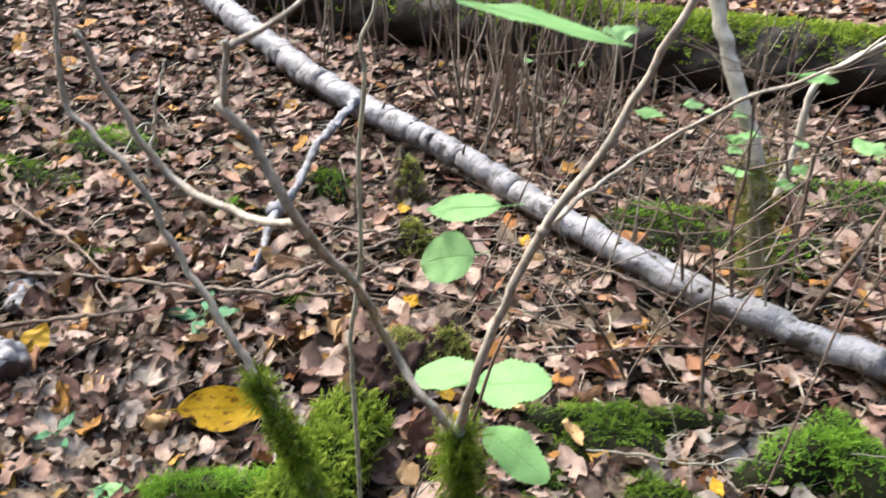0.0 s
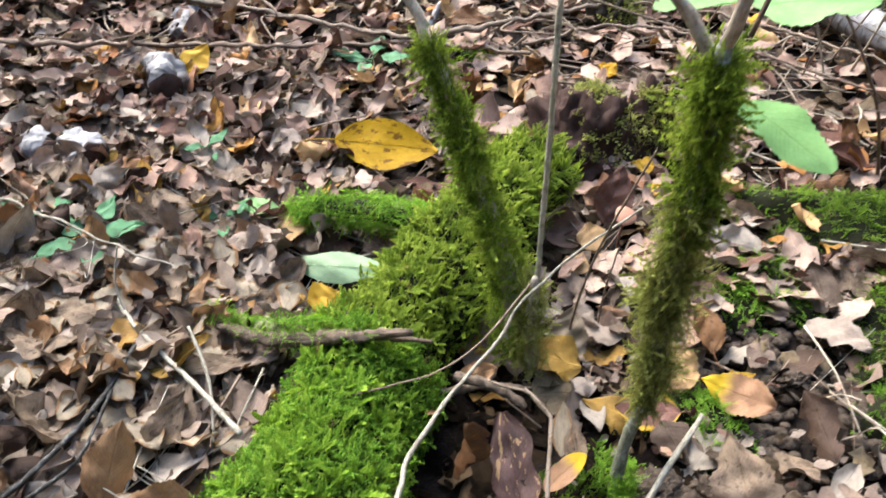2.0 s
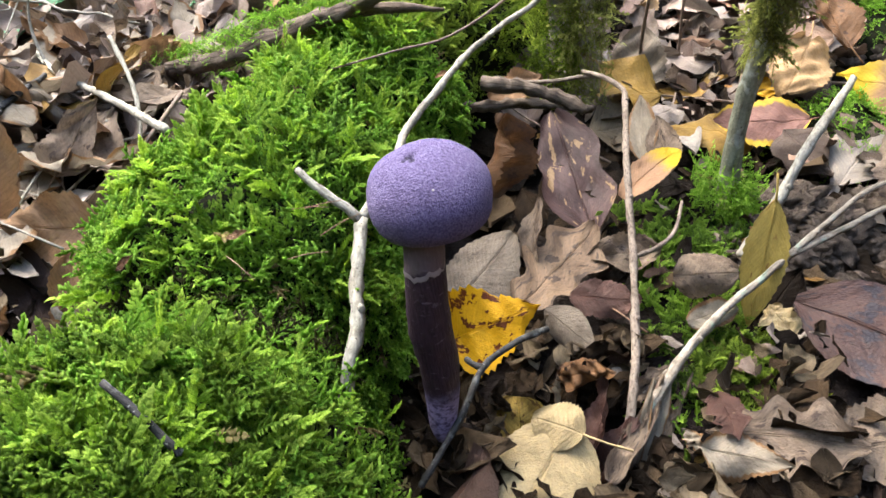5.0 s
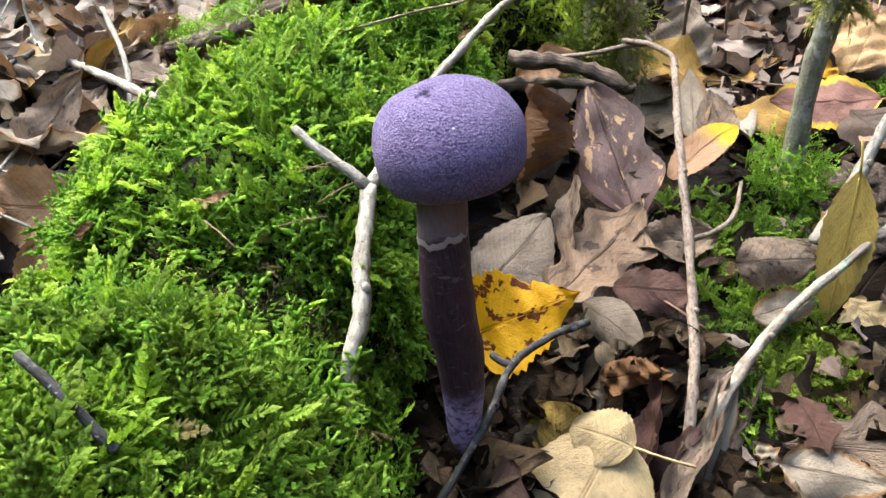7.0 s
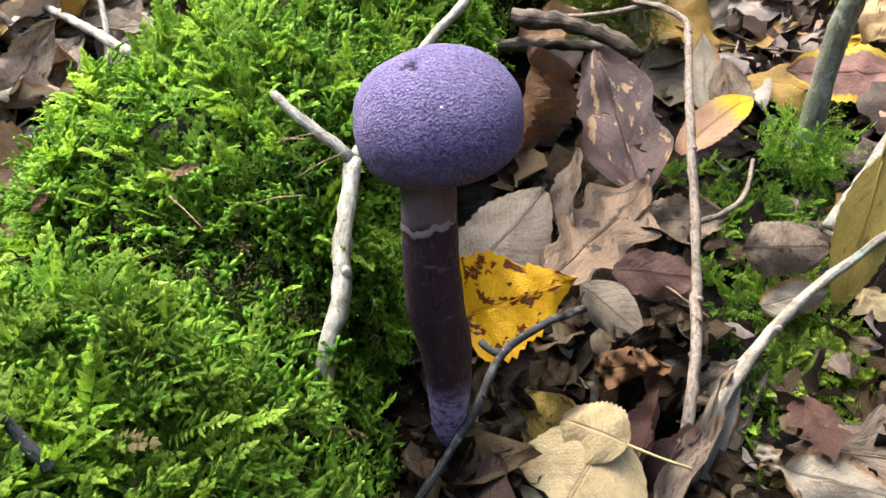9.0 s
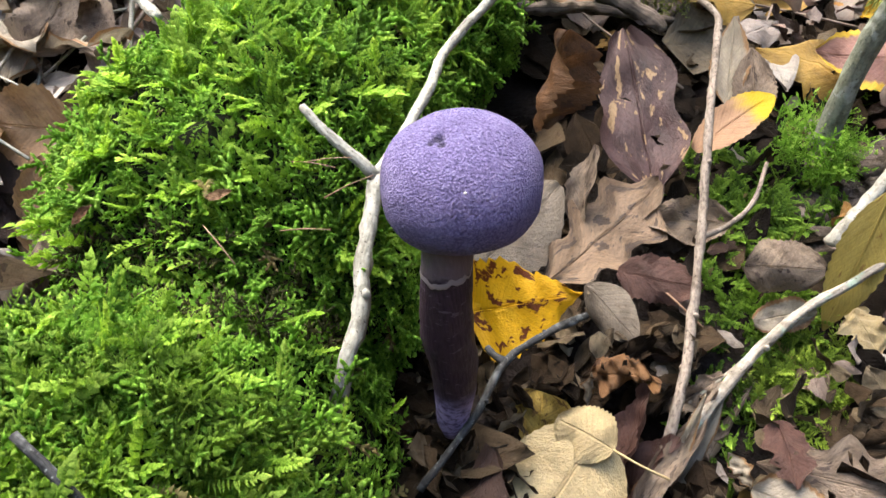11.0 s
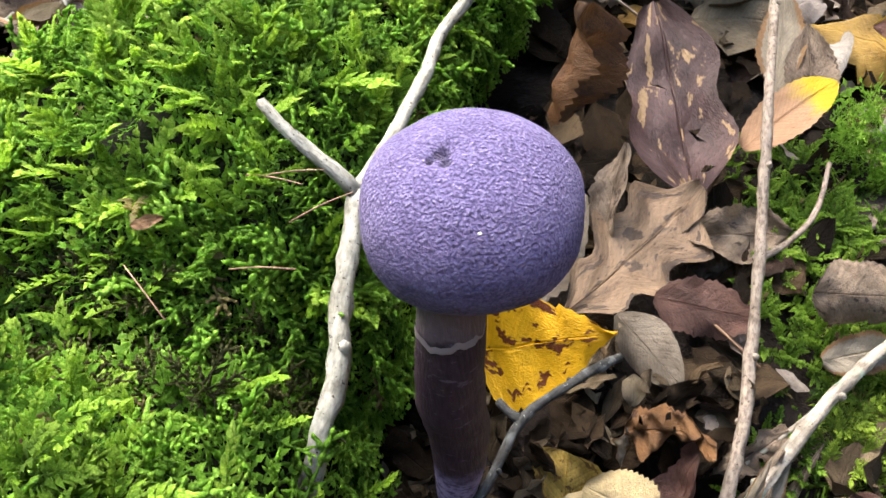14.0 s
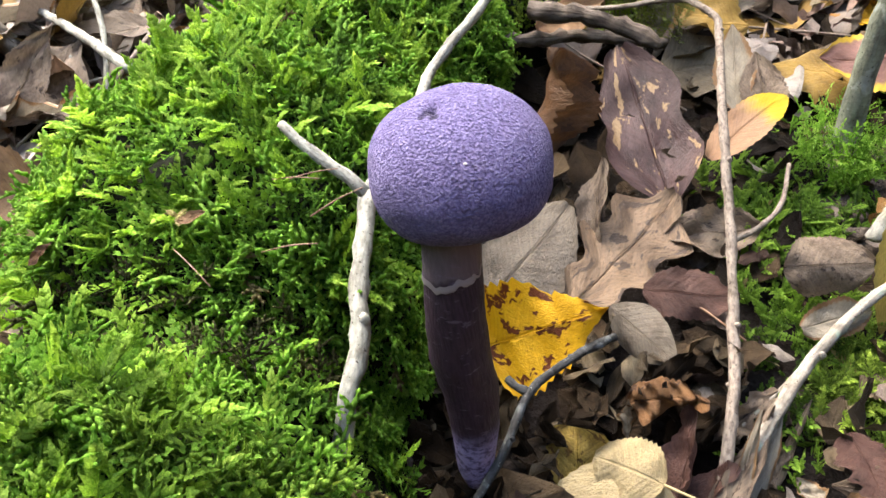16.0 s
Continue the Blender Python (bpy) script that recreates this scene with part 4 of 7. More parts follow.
def planar(deg, rise=0.0):
    """A direction over the ground, in degrees from +X, and how steeply it rises."""
    return (math.cos(radians(deg)) * math.cos(radians(rise)), math.sin(radians(deg)) * math.cos(radians(rise)), math.sin(radians(rise)))


# the leaves round the mushroom
leaf_span("birch", M_YELLOW, (-0.186, 0.440, 0.040), (-0.119, 0.452, 0.070), (0.05, -0.75, 0.62), 0.064, "bright yellow birch leaf with brown blotches behind the mushroom", cup=0.3, ripple=0.10, seed=3, stalk=0, teeth=0.05)
leaf_span("round", M_GREYBROWN, (-0.200, 0.470, 0.030), (-0.150, 0.538, 0.056), (-0.15, -0.70, 0.70), 0.056, "grey-brown ribbed hornbeam leaf leaning beside the yellow leaf", cup=-0.25, ripple=0.06, seed=5, stalk=0, teeth=0.03, ragged=0.3)
leaf_span("oak", M_OAKBROWN, (-0.150, 0.478, 0.034), (-0.090, 0.568, 0.042), (0.05, -0.38, 0.93), 0.066, "light brown lobed oak leaf with dark patches", ripple=0.08, cup=0.25, seed=8, stalk=0, ragged=0.4, teeth=0.012)
leaf("oval", M_TAN, (-0.140, 0.545, 0.056), planar(85, 45), (-0.5, -0.7, 0.5), 0.055, 0.026, "narrow bleached brown leaf standing on edge", cup=1.2, seed=9, stalk=0)
leaf_span("round", M_DARK, (-0.100, 0.572, 0.040), (-0.142, 0.680, 0.082), (0.10, -0.50, 0.85), 0.062, "large dark purplish-brown leaf with pale worn blotches", cup=0.7, ripple=0.16, seed=112, stalk=0.3, ragged=1.5, holes=3, teeth=0.008)
leaf_span("round", M_RUST, (-0.186, 0.604, 0.044), (-0.178, 0.634, 0.108), (0.92, -0.30, 0.08), 0.080, "curled rust-brown leaf standing beside the dark leaf", cup=1.7, ripple=0.10, seed=13, stalk=0, ragged=0.4)
leaf("round", M_CREAM, (-0.108, 0.366, 0.010), planar(252, -6), (0.05, -0.30, 0.95), 0.075, 0.070, "cream-yellow leaf with fine veins lying on the litter", cup=-0.4, ripple=0.05, seed=14, stalk=0, ragged=0.15, teeth=0.015)
leaf_span("round", M_CREAM, (-0.086, 0.391, 0.020), (-0.119, 0.402, 0.022), (0.0, -0.45, 0.9), 0.034, "small cream leaf with a long stalk", cup=-0.4, ripple=0.10, seed=15, stalk=0.9, ragged=0.3)
leaf_span("fan", M_OCHRE, (-0.126, 0.371, -0.006), (-0.127, 0.411, 0.026), (0.02, -0.85, 0.55), 0.036, "folded olive-yellow leaf standing in the litter", cup=-0.6, ripple=0.14, seed=16, stalk=0, ragged=0.5, teeth=0.05)
leaf_span("birch", M_RUST, (-0.108, 0.425, 0.030), (-0.070, 0.432, 0.040), (0.1, -0.75, 0.66), 0.030, "crisp curled orange-brown leaf over a dark hollow", cup=-1.7, ripple=0.7, holes=6, seed=17, stalk=0, ragged=1.4, teeth=0.10)
leaf_span("oval", M_BROWN, (-0.078, 0.374, -0.030), (-0.060, 0.408, 0.022), (-0.90, -0.30, 0.30), 0.040, "dark brown rolled leaf beside the twig", cup=1.2, seed=18, stalk=0)
leaf_span("round", M_TIPPED, (-0.080, 0.600, 0.052), (-0.036, 0.644, 0.084), (-0.35, -0.72, 0.60), 0.028, "curved tan leaf turning yellow at its tip", cup=0.25, bend=-0.6, ripple=0.06, seed=19, stalk=0, ragged=0.2, teeth=0.03)
leaf_span("oval", M_OLIVE, (0.026, 0.548, 0.092), (0.018, 0.506, 0.012), (-0.10, -0.88, 0.45), 0.030, "long yellow-green leaf hanging beside the twig", cup=0.35, ripple=0.06, seed=20, stalk=0.2, ragged=0.15)
leaf_span("round", M_TAN, (-0.038, 0.512, 0.050), (0.006, 0.522, 0.048), (0.05, -0.72, 0.70), 0.040, "tan leaf curled over like a hood", cup=-1.1, ripple=0.12, seed=21, stalk=0, ragged=0.5)
leaf_span("round", M_WHITE, (-0.026, 0.490, 0.028), (0.006, 0.508, 0.030), (0.0, -0.60, 0.80), 0.022, "pale curled flap of leaf under the grey-brown hood", cup=0.6, ripple=0.15, seed=121, stalk=0, ragged=0.4)
leaf_span("oak", M_TAN, (-0.014, 0.408, 0.016), (0.078, 0.412, 0.020), (0.0, -0.40, 0.92), 0.056, "tan lobed leaf with holes in it", ripple=0.10, seed=122, stalk=0, holes=8, ragged=0.7, teeth=0.012)
leaf_span("maple", M_BROWN, (-0.008, 0.428, 0.030), (0.006, 0.392, 0.034), (0.05, -0.45, 0.88), 0.026, "torn dark brown leaf lying on the tan leaf", ripple=0.14, seed=23, stalk=0, ragged=1.4, holes=2)
leaf_span("birch", M_WHITE, (-0.016, 0.388, 0.026), (0.034, 0.380, 0.026), (0.05, -0.5, 0.85), 0.034, "whitish curled birch leaf with an orange underside", cup=-0.7, seed=24, stalk=0, teeth=0.06)
leaf_span("oval", M_MAUVE, (0.078, 0.780, 0.020), (-0.007, 0.762, 0.020), (0.0, -0.45, 0.9), 0.058, "mauve-brown leaf with a yellow margin", ripple=0.10, seed=25, stalk=0.2)
leaf("round", M_ORANGE, (0.070, 0.827, 0.028), planar(255, -22), (0.0, -0.72, 0.68), 0.066, 0.062, "pale orange birch leaf leaning in the litter", cup=-0.3, seed=26, stalk=0.3)
leaf("oval", M_TIPPED, (0.150, 0.815, 0.010), planar(170, 6), (0.0, -0.5, 0.85), 0.10, 0.058, "brown ribbed leaf with a yellow tip lying in the moss", cup=0.3, seed=127, stalk=0)
leaf("oval", M_RUST, (0.105, 0.905, 0.040), planar(110, 20), (0.3, -0.6, 0.7), 0.08, 0.05, "dull orange-brown curled leaf", cup=0.8, seed=27)
leaf("birch", M_ORANGE, (-0.092, 1.062, 0.000), planar(80, 12), (0.0, -0.5, 0.85), 0.052, 0.05, "small orange-yellow birch leaf", seed=28)
leaf("oval", M_GREYBROWN, (-0.086, 0.880, 0.008), planar(95, 30), (0.0, -0.8, 0.6), 0.085, 0.062, "grey-brown ribbed hornbeam leaf lying open", cup=0.25, seed=29)
leaf("oval", M_REDBROWN, (0.104, 0.498, 0.022), planar(-22, -3), (0.0, -0.3, 0.95), 0.128, 0.078, "red-brown ribbed leaf lying flat", ripple=0.05, ragged=0.1, teeth=0.012, seed=30, stalk=0)
leaf("oval", M_TAN, (0.092, 0.425, 0.000), planar(200, 2), (0.0, -0.3, 0.95), 0.085, 0.06, "tan leaf under the red-brown leaf", seed=31, stalk=0)
leaf("birch", M_TAN, (0.150, 0.682, 0.042), planar(105, 22), (-0.1, -0.75, 0.65), 0.110, 0.085, "large tan leaf leaning on the moss", seed=32, cup=0.15)
leaf("oval", M_WARM, (-0.545, 0.465, 0.145), planar(75, 55), (0.55, -0.75, 0.3), 0.105, 0.062, "warm brown leaf standing upright beside the mossy log", cup=-0.9, seed=33, stalk=0)
leaf("oval", M_WARM, (-0.482, 0.450, 0.112), planar(205, 12), (0.2, -0.75, 0.6), 0.075, 0.055, "ribbed brown leaf leaning on the mossy log", cup=0.3, seed=34, stalk=0)
leaf("birch", M_TAN, (-0.520, 0.545, 0.135), planar(70, 35), (0.3, -0.8, 0.5), 0.075, 0.05, "pinkish-tan leaf standing in the litter", cup=0.7, seed=35)
leaf("oval", M_WARM, (-0.455, 0.415, 0.080), planar(110, 35), (0.4, -0.7, 0.5), 0.07, 0.04, "brown leaf rolled against the moss", cup=1.2, seed=36, stalk=0)
leaf("oval", M_GOLD, (-0.475, 1.262, 0.062), planar(5, -2), (0.05, -0.72, 0.7), 0.200, 0.100, "large golden-yellow leaf with small brown flecks", cup=0.3, seed=37, ripple=0.05, teeth=0.01, ragged=0.15)
leaf("long", M_PALEGREEN, (-0.452, 0.926, 0.040), planar(5, 0), (0.0, -0.5, 0.85), 0.185, 0.055, "long pale green leaf, underside up", cup=-0.4, seed=38, ripple=0.08, teeth=0.02, ragged=0.3)
leaf("birch", M_YELLOWPLAIN, (-0.440, 0.838, 0.060), planar(20, 10), (0, -0.7, 0.7), 0.055, 0.046, "small bright yellow leaf", seed=39)
leaf("oval", M_YELLOWPLAIN, (-0.513, 1.032, 0.055), planar(-15, 10), (0.2, -0.4, 0.9), 0.07, 0.034, "curved orange-yellow leaf on the litter", cup=0.8, bend=0.6, seed=40)
leaf("oval", M_ORANGE, (-0.562, 0.986, 0.052), planar(30, 8), (0.0, -0.4, 0.9), 0.075, 0.045, "pale orange leaf with a light edge", seed=41)
leaf("long", M_GREEN, (-0.631, 1.026, 0.065), planar(-10, 6), (0.0, -0.4, 0.9), 0.085, 0.035, "fresh green leaf lying on the litter", seed=42)
leaf("oval", M_RUST, (-0.455, 1.88, 0.055), planar(5, 5), (0.0, -0.4, 0.9), 0.13, 0.06, "bright rust-orange leaf on the litter", cup=0.5, seed=43)
leaf("oval", M_YELLOWPLAIN, (-0.965, 1.455, 0.105), planar(70, 30), (0.2, -0.7, 0.6), 0.085, 0.06, "pale yellow leaf propped on a birch piece", seed=44)
leaf("oval", M_ORANGE, (-0.075, 1.135, -0.005), planar(120, 15), (0, -0.6, 0.8), 0.06, 0.05, "orange-pink leaf beside the log's end", cup=0.5, seed=45)
leaf("oval", M_BROWN, (-0.045, 1.235, 0.02), planar(75, 50), (0.2, -0.9, 0.4), 0.11, 0.07, "pinkish-brown ribbed leaf standing against the log's end", cup=0.4, seed=46)
for k, (x, y, s) in enumerate([(0.05, 0.80, 0.035), (0.078, 0.795, 0.035), (0.04, 0.845, 0.04), (-0.10, 1.75, 0.05), (0.0, 1.38, 0.045), (0.03, 1.30, 0.04), (0.24, 2.05, 0.05), (-0.14, 2.25, 0.05), (0.16, 0.86, 0.04), (0.55, 1.1, 0.05)]):
    leaf("birch", M_YELLOWPLAIN, (x, y, float(land(x, y)) + 0.022), planar(50 * k, 8), (0, -0.45, 0.9), s, s * 0.85, "small yellow birch leaf on the litter", cup=0.3, seed=60 + k)


# smaller leaves and shreds in the hollow
leaf_span("oval", M_GREYBROWN, (-0.124, 0.486, 0.034), (-0.086, 0.456, 0.028), (-0.1, -0.75, 0.66), 0.030, "olive-brown leaf drooping over the hollow", cup=-0.6, ripple=0.05, seed=418, stalk=0, ragged=0.1, teeth=0.01)
leaf("oak", M_WHITE, (-0.107, 0.424, 0.020), planar(95, 75), (0.2, -0.95, 0.2), 0.026, 0.009, "pale ragged shred of leaf standing on end", ripple=0.5, seed=402, stalk=0, ragged=1.5)
leaf_span("strap", M_TAN, (-0.068, 0.368, 0.006), (-0.044, 0.424, 0.022), (-0.2, -0.7, 0.7), 0.018, "twisted pale leaf with light streaks", cup=1.1, ripple=0.4, seed=403, stalk=0, ragged=1.2)
leaf("oval", M_BROWN, (-0.074, 0.412, 0.006), planar(70, 30), (-0.8, -0.35, 0.5), 0.060, 0.036, "dark brown leaf curving round the hollow", cup=1.3, bend=0.5, seed=404, stalk=0)
leaf("oak", M_TAN, (-0.052, 0.440, 0.014), planar(40, 30), (0.0, -0.7, 0.7), 0.042, 0.022, "torn tan shard of leaf at the twig's foot", ripple=0.5, seed=405, stalk=0, ragged=1.4)
leaf("oak", M_TAN, (-0.040, 0.425, 0.008), planar(100, 20), (0.3, -0.6, 0.7), 0.038, 0.018, "torn pale shard of leaf at the twig's foot", ripple=0.5, seed=406, stalk=0, ragged=1.4)
leaf("maple", M_CREAM, (0.036, 0.508, 0.018), planar(-60, -10), (0.0, -0.6, 0.8), 0.034, 0.026, "torn cream leaf beside the lichened twig", ripple=0.4, seed=407, stalk=0, ragged=1.2)
leaf("oval", M_TAN, (-0.153, 0.404, 0.010), planar(30, 18), (0.2, -0.7, 0.6), 0.036, 0.018, "small curled tan leaf beside the stem", cup=1.2, seed=408, stalk=0.3)
leaf("oak", M_WHITE, (-0.020, 0.405, 0.010), planar(130, 10), (0.0, -0.6, 0.8), 0.022, 0.014, "pale scrap of dead leaf", ripple=0.4, seed=409, stalk=0, ragged=1.3)
leaf_span("round", M_BROWN, (-0.108, 0.500, 0.036), (-0.058, 0.498, 0.034), (0.05, -0.5, 0.85), 0.030, "dark torn leaf under the thin stalk", ripple=0.16, cup=-0.4, seed=410, stalk=0, ragged=0.8)
leaf("oval", M_TAN, (-0.075, 0.555, 0.032), planar(200, 5), (0.0, -0.5, 0.85), 0.060, 0.036, "tan leaf curled at its edge", cup=0.9, ripple=0.3, seed=411, stalk=0)
leaf_span("oval", M_TAN, (-0.046, 0.636, 0.050), (-0.054, 0.690, 0.074), (-0.1, -0.75, 0.66), 0.030, "greyish tan leaf leaning behind the yellow-tipped leaf", cup=0.4, ripple=0.08, seed=415, stalk=0, ragged=0.3)
leaf_span("oval", M_WHITE, (-0.066, 0.652, 0.052), (-0.072, 0.715, 0.080), (-0.1, -0.75, 0.66), 0.028, "pale grey leaf leaning beside the tan one", cup=0.4, ripple=0.08, seed=417, stalk=0, ragged=0.3)
leaf("oval", M_WARM, (-0.190, 0.745, 0.072), planar(20, 15), (0.0, -0.6, 0.8), 0.055, 0.036, "warm brown leaf wedged under the dead wood", cup=0.6, seed=412, stalk=0)


# ---- the mushroom ----
def mushroom():
    foot = np.array((-0.171, 0.375, 0.0))
    top = tagged(new("mushroom"), "violet mushroom with felty domed cap standing beside the mossy log", "mushroom")
    top.location = foot
    prof = []
    for t in np.linspace(0, 1, 40):
        a = t * math.pi * 0.5
        prof.append((0.0333 * math.sin(a) ** 0.92, 0.0268 * (math.cos(a) ** 1.05) if t < 1 else 0.0))
    for r, z in ((0.0331, -0.0046), (0.0321, -0.0094), (0.0302, -0.0132), (0.0272, -0.0158), (0.0236, -0.0169), (0.0195, -0.0155), (0.0140, -0.0118), (0.0085, -0.0120), (0.0, -0.012)):
        prof.append((r, z))
    n, segs = len(prof), 96
    v, f = [], []
    for r, z in prof:
        for j in range(segs):
            a = 2 * math.pi * j / segs
            v.append((r * math.cos(a), r * math.sin(a), z))
    for i in range(n - 1):
        for j in range(segs):
            k = (j + 1) % segs
            f += [(i * segs + j, (i + 1) * segs + j, (i + 1) * segs + k), (i * segs + j, (i + 1) * segs + k, i * segs + k)]
    v = np.array(v)
    lump = smooth_noise(v, 34, 1.0) * 0.0016 + smooth_noise(v, 110, 2.0) * 0.0004
    v = v * (1 + lump / 0.03)[:, None]
    # a nibbled dent and a shallow dimple
    for c, w, depth in (((-0.0045, -0.005, 0.0264), 0.0025, 0.0036), ((-0.0020, -0.0088, 0.0258), 0.0016, 0.0024), ((-0.0070, -0.0088, 0.0255), 0.0015, 0.0026)):
        d = np.linalg.norm(v - np.array(c), axis=1)
        v = v - v / (np.linalg.norm(v, axis=1)[:, None] + 1e-6) * (depth * np.exp(-(d / w) ** 2))[:, None]
    cap = make("cap", v, f, M_CAP, top, "domed violet cap with a rough felty skin")
    cap.location = Vector((-0.1632, 0.4015, 0.1935)) - Vector(foot)
    cap.rotation_euler = (radians(-4), radians(-3), 0)
    pts = np.array([(-0.1715, 0.373, 0.024), (-0.1712, 0.375, 0.036), (-0.1690, 0.3775, 0.058), (-0.1675, 0.380, 0.085), (-0.1685, 0.380, 0.115), (-0.1665, 0.382, 0.150), (-0.1645, 0.388, 0.183)]) - foot
    tube("stem", pts, [0.0045, 0.0082, 0.0104, 0.0120, 0.0126, 0.0113, 0.0107], M_STIPE, top, "dark purple stem with pale fibres, lilac at the foot", segs=32, step=0.003, rough=0.03)
    # torn edge of the veil
    k = np.linspace(0, 2 * math.pi, 72, endpoint=False)
    edge = 0.0016 * np.sin(k + 1.2) + 0.0009 * np.sin(k * 5 + 0.4) + 0.0006 * np.sin(k * 11) + 0.0004 * np.sin(k * 19 + 2)
    rows = [(0.01110, 0.0026), (0.01140, 0.0014), (0.01160, 0.0), (0.01155, -0.0006), (0.01130, -0.0009)]
    ring = np.concatenate([np.stack([r * (1 + 0.012 * np.sin(k * 13 + r * 9e4)) * np.cos(k), r * np.sin(k), edge + z], 1) for r, z in rows])
    m = len(k)
    faces = [t for i in range(len(rows) - 1) for j in range(m) for t in ((i * m + j, (i + 1) * m + j, (i + 1) * m + (j + 1) % m), (i * m + j, (i + 1) * m + (j + 1) % m, i * m + (j + 1) % m))]
    make("veil_edge", ring + pts[5] + np.array((0.0002, 0.0012, 0.0092)), faces, M_VEIL, top, "pale torn edge of the veil")
    bv, bf = ball(8, 6)
    make("fleck", bv * np.array((0.0007, 0.0005, 0.0004)) * (1 + 0.4 * smooth_noise(bv, 2.0, 1.0))[:, None] + np.array((0.0120, -0.0242, 0.0168)), bf, M_FLECK, cap, "tiny white fleck")


mushroom()


def small_mushroom(at, r):
    """A thin flat cap on a slender curved stalk."""
    x, y, z = at
    ob = tagged(new("small_mushroom"), "small pink mushroom with a flat cap growing in the litter", "mushroom")
    ob.location = (x - 0.008, y - 0.008, float(land(x, y)) - 0.005)
    o = np.array(ob.location)
    v, f = ball(28, 14)
    rad = np.hypot(v[:, 0], v[:, 1])
    v = v * np.array((r, r, r * 0.16))
    v[:, 2] -= 0.18 * r * rad ** 2
    v[:, :2] *= (1 + 0.05 * np.sin(np.arctan2(v[:, 1], v[:, 0]) * 3 + 1))[:, None]
    cap = make("cap", v, f, M_PINKCAP, ob, "thin pink cap")
    cap.location = Vector(at) - ob.location
    cap.rotation_euler = (radians(24), radians(12), 0)
    tube("stem", [(0, 0, 0), (0.001, 0.002, 0.03), (0.005, 0.006, 0.055), tuple(np.array(at) - o - (0, 0, 0.001))], [0.0022, 0.0019, 0.0017, 0.0016], M_REDSTALK, ob, "slender red-brown stem", segs=10, step=0.004)


small_mushroom((-0.021, 1.175, 0.045), 0.019)


# ---- twigs by the mushroom ----
def twig(pts, r0, r1, material, label, sides=(), name="twig", knots=0, **kw):
    """A bare twig with its side shoots."""
    rad = np.linspace(r0, r1, len(pts))
    kw.setdefault("segs", 10)
    kw.setdefault("step", 0.006)
    kw.setdefault("rough", 0.20)
    kw.setdefault("wobble", min(0.002, r0 * 0.28))
    ob = tube(name, pts, rad, material, **kw)
    for s, (a, b) in sides:
        tube("side_shoot", s, np.linspace(a, b, len(s)), material, ob, segs=8, step=0.006, rough=0.16, wobble=a * 0.4)
    c, r = spline(pts, rad, 0.01)
    for i in range(knots):
        j = int((i + 0.7) / (knots + 0.5) * (len(c) - 1))
        knot("bud", c[j] + np.array((0.7, -0.5, 0.5)) * r[j] * (1 if i % 2 else -1), (r[j] * 0.6, r[j] * 0.6, r[j] * 0.8), material, ob, i * 3.1)
    return tagged(ob, label, "twig", "twigs")


twig(TWIG[0], 0.0044, 0.0042, M_PALETWIG, "pale grey forked twig lying on the moss beside the mushroom",
     [(TWIG[1], (0.0036, 0.0016)), (TWIG[2], (0.0036, 0.0022))], knots=5)
twig([(-0.130, 0.790, 0.205), (-0.175, 0.700, 0.182), (-0.219, 0.656, 0.166), (-0.265, 0.625, 0.166), (-0.315, 0.600, 0.162)], 0.0014, 0.0007, M_TWIG, "fine brown twig trailing over the moss")
twig([(-0.120, 0.698, 0.112), (-0.101, 0.678, 0.117), (-0.084, 0.660, 0.116), (-0.081, 0.646, 0.113), (-0.0785, 0.620, 0.108), (-0.074, 0.574, 0.095), (-0.065, 0.515, 0.063), (-0.060, 0.465, 0.040), (-0.058, 0.435, 0.028), (-0.060, 0.405, 0.010)], 0.0019, 0.0031, M_SPECKTWIG, "thin speckled twig with a hooked shoot standing in the litter",
     [([(-0.065, 0.515, 0.063), (-0.050, 0.540, 0.052), (-0.038, 0.570, 0.044), (-0.034, 0.606, 0.046)], (0.0018, 0.0013)), ([(-0.101, 0.680, 0.117), (-0.122, 0.700, 0.106), (-0.15, 0.71, 0.096), (-0.19, 0.73, 0.085)], (0.0020, 0.0016))], knots=7)
twig([(0.094, 0.717, 0.095), (0.080, 0.688, 0.088), (0.055, 0.640, 0.072), (0.030, 0.590, 0.052), (0.010, 0.556, 0.036)], 0.0032, 0.0046, M_PALETWIG, "straight pale stick leaning out of the soil", knots=2)
twig([(-0.058, 0.398, 0.004), (-0.046, 0.423, 0.020), (-0.026, 0.463, 0.028), (-0.002, 0.500, 0.034), (0.018, 0.516, 0.046), (0.037, 0.531, 0.059), (0.062, 0.551, 0.074), (0.090, 0.571, 0.089), (0.14, 0.592, 0.100)], 0.0038, 0.0015, M_LICHENTWIG, "pale lichened twig with a split foot and thin forks",
     [([(0.037, 0.531, 0.059), (0.070, 0.549, 0.068), (0.105, 0.566, 0.080), (0.15, 0.580, 0.086)], (0.0026, 0.0016)), ([(-0.006, 0.494, 0.026), (-0.032, 0.458, 0.024), (-0.052, 0.435, 0.014)], (0.0018, 0.0010))], knots=5)
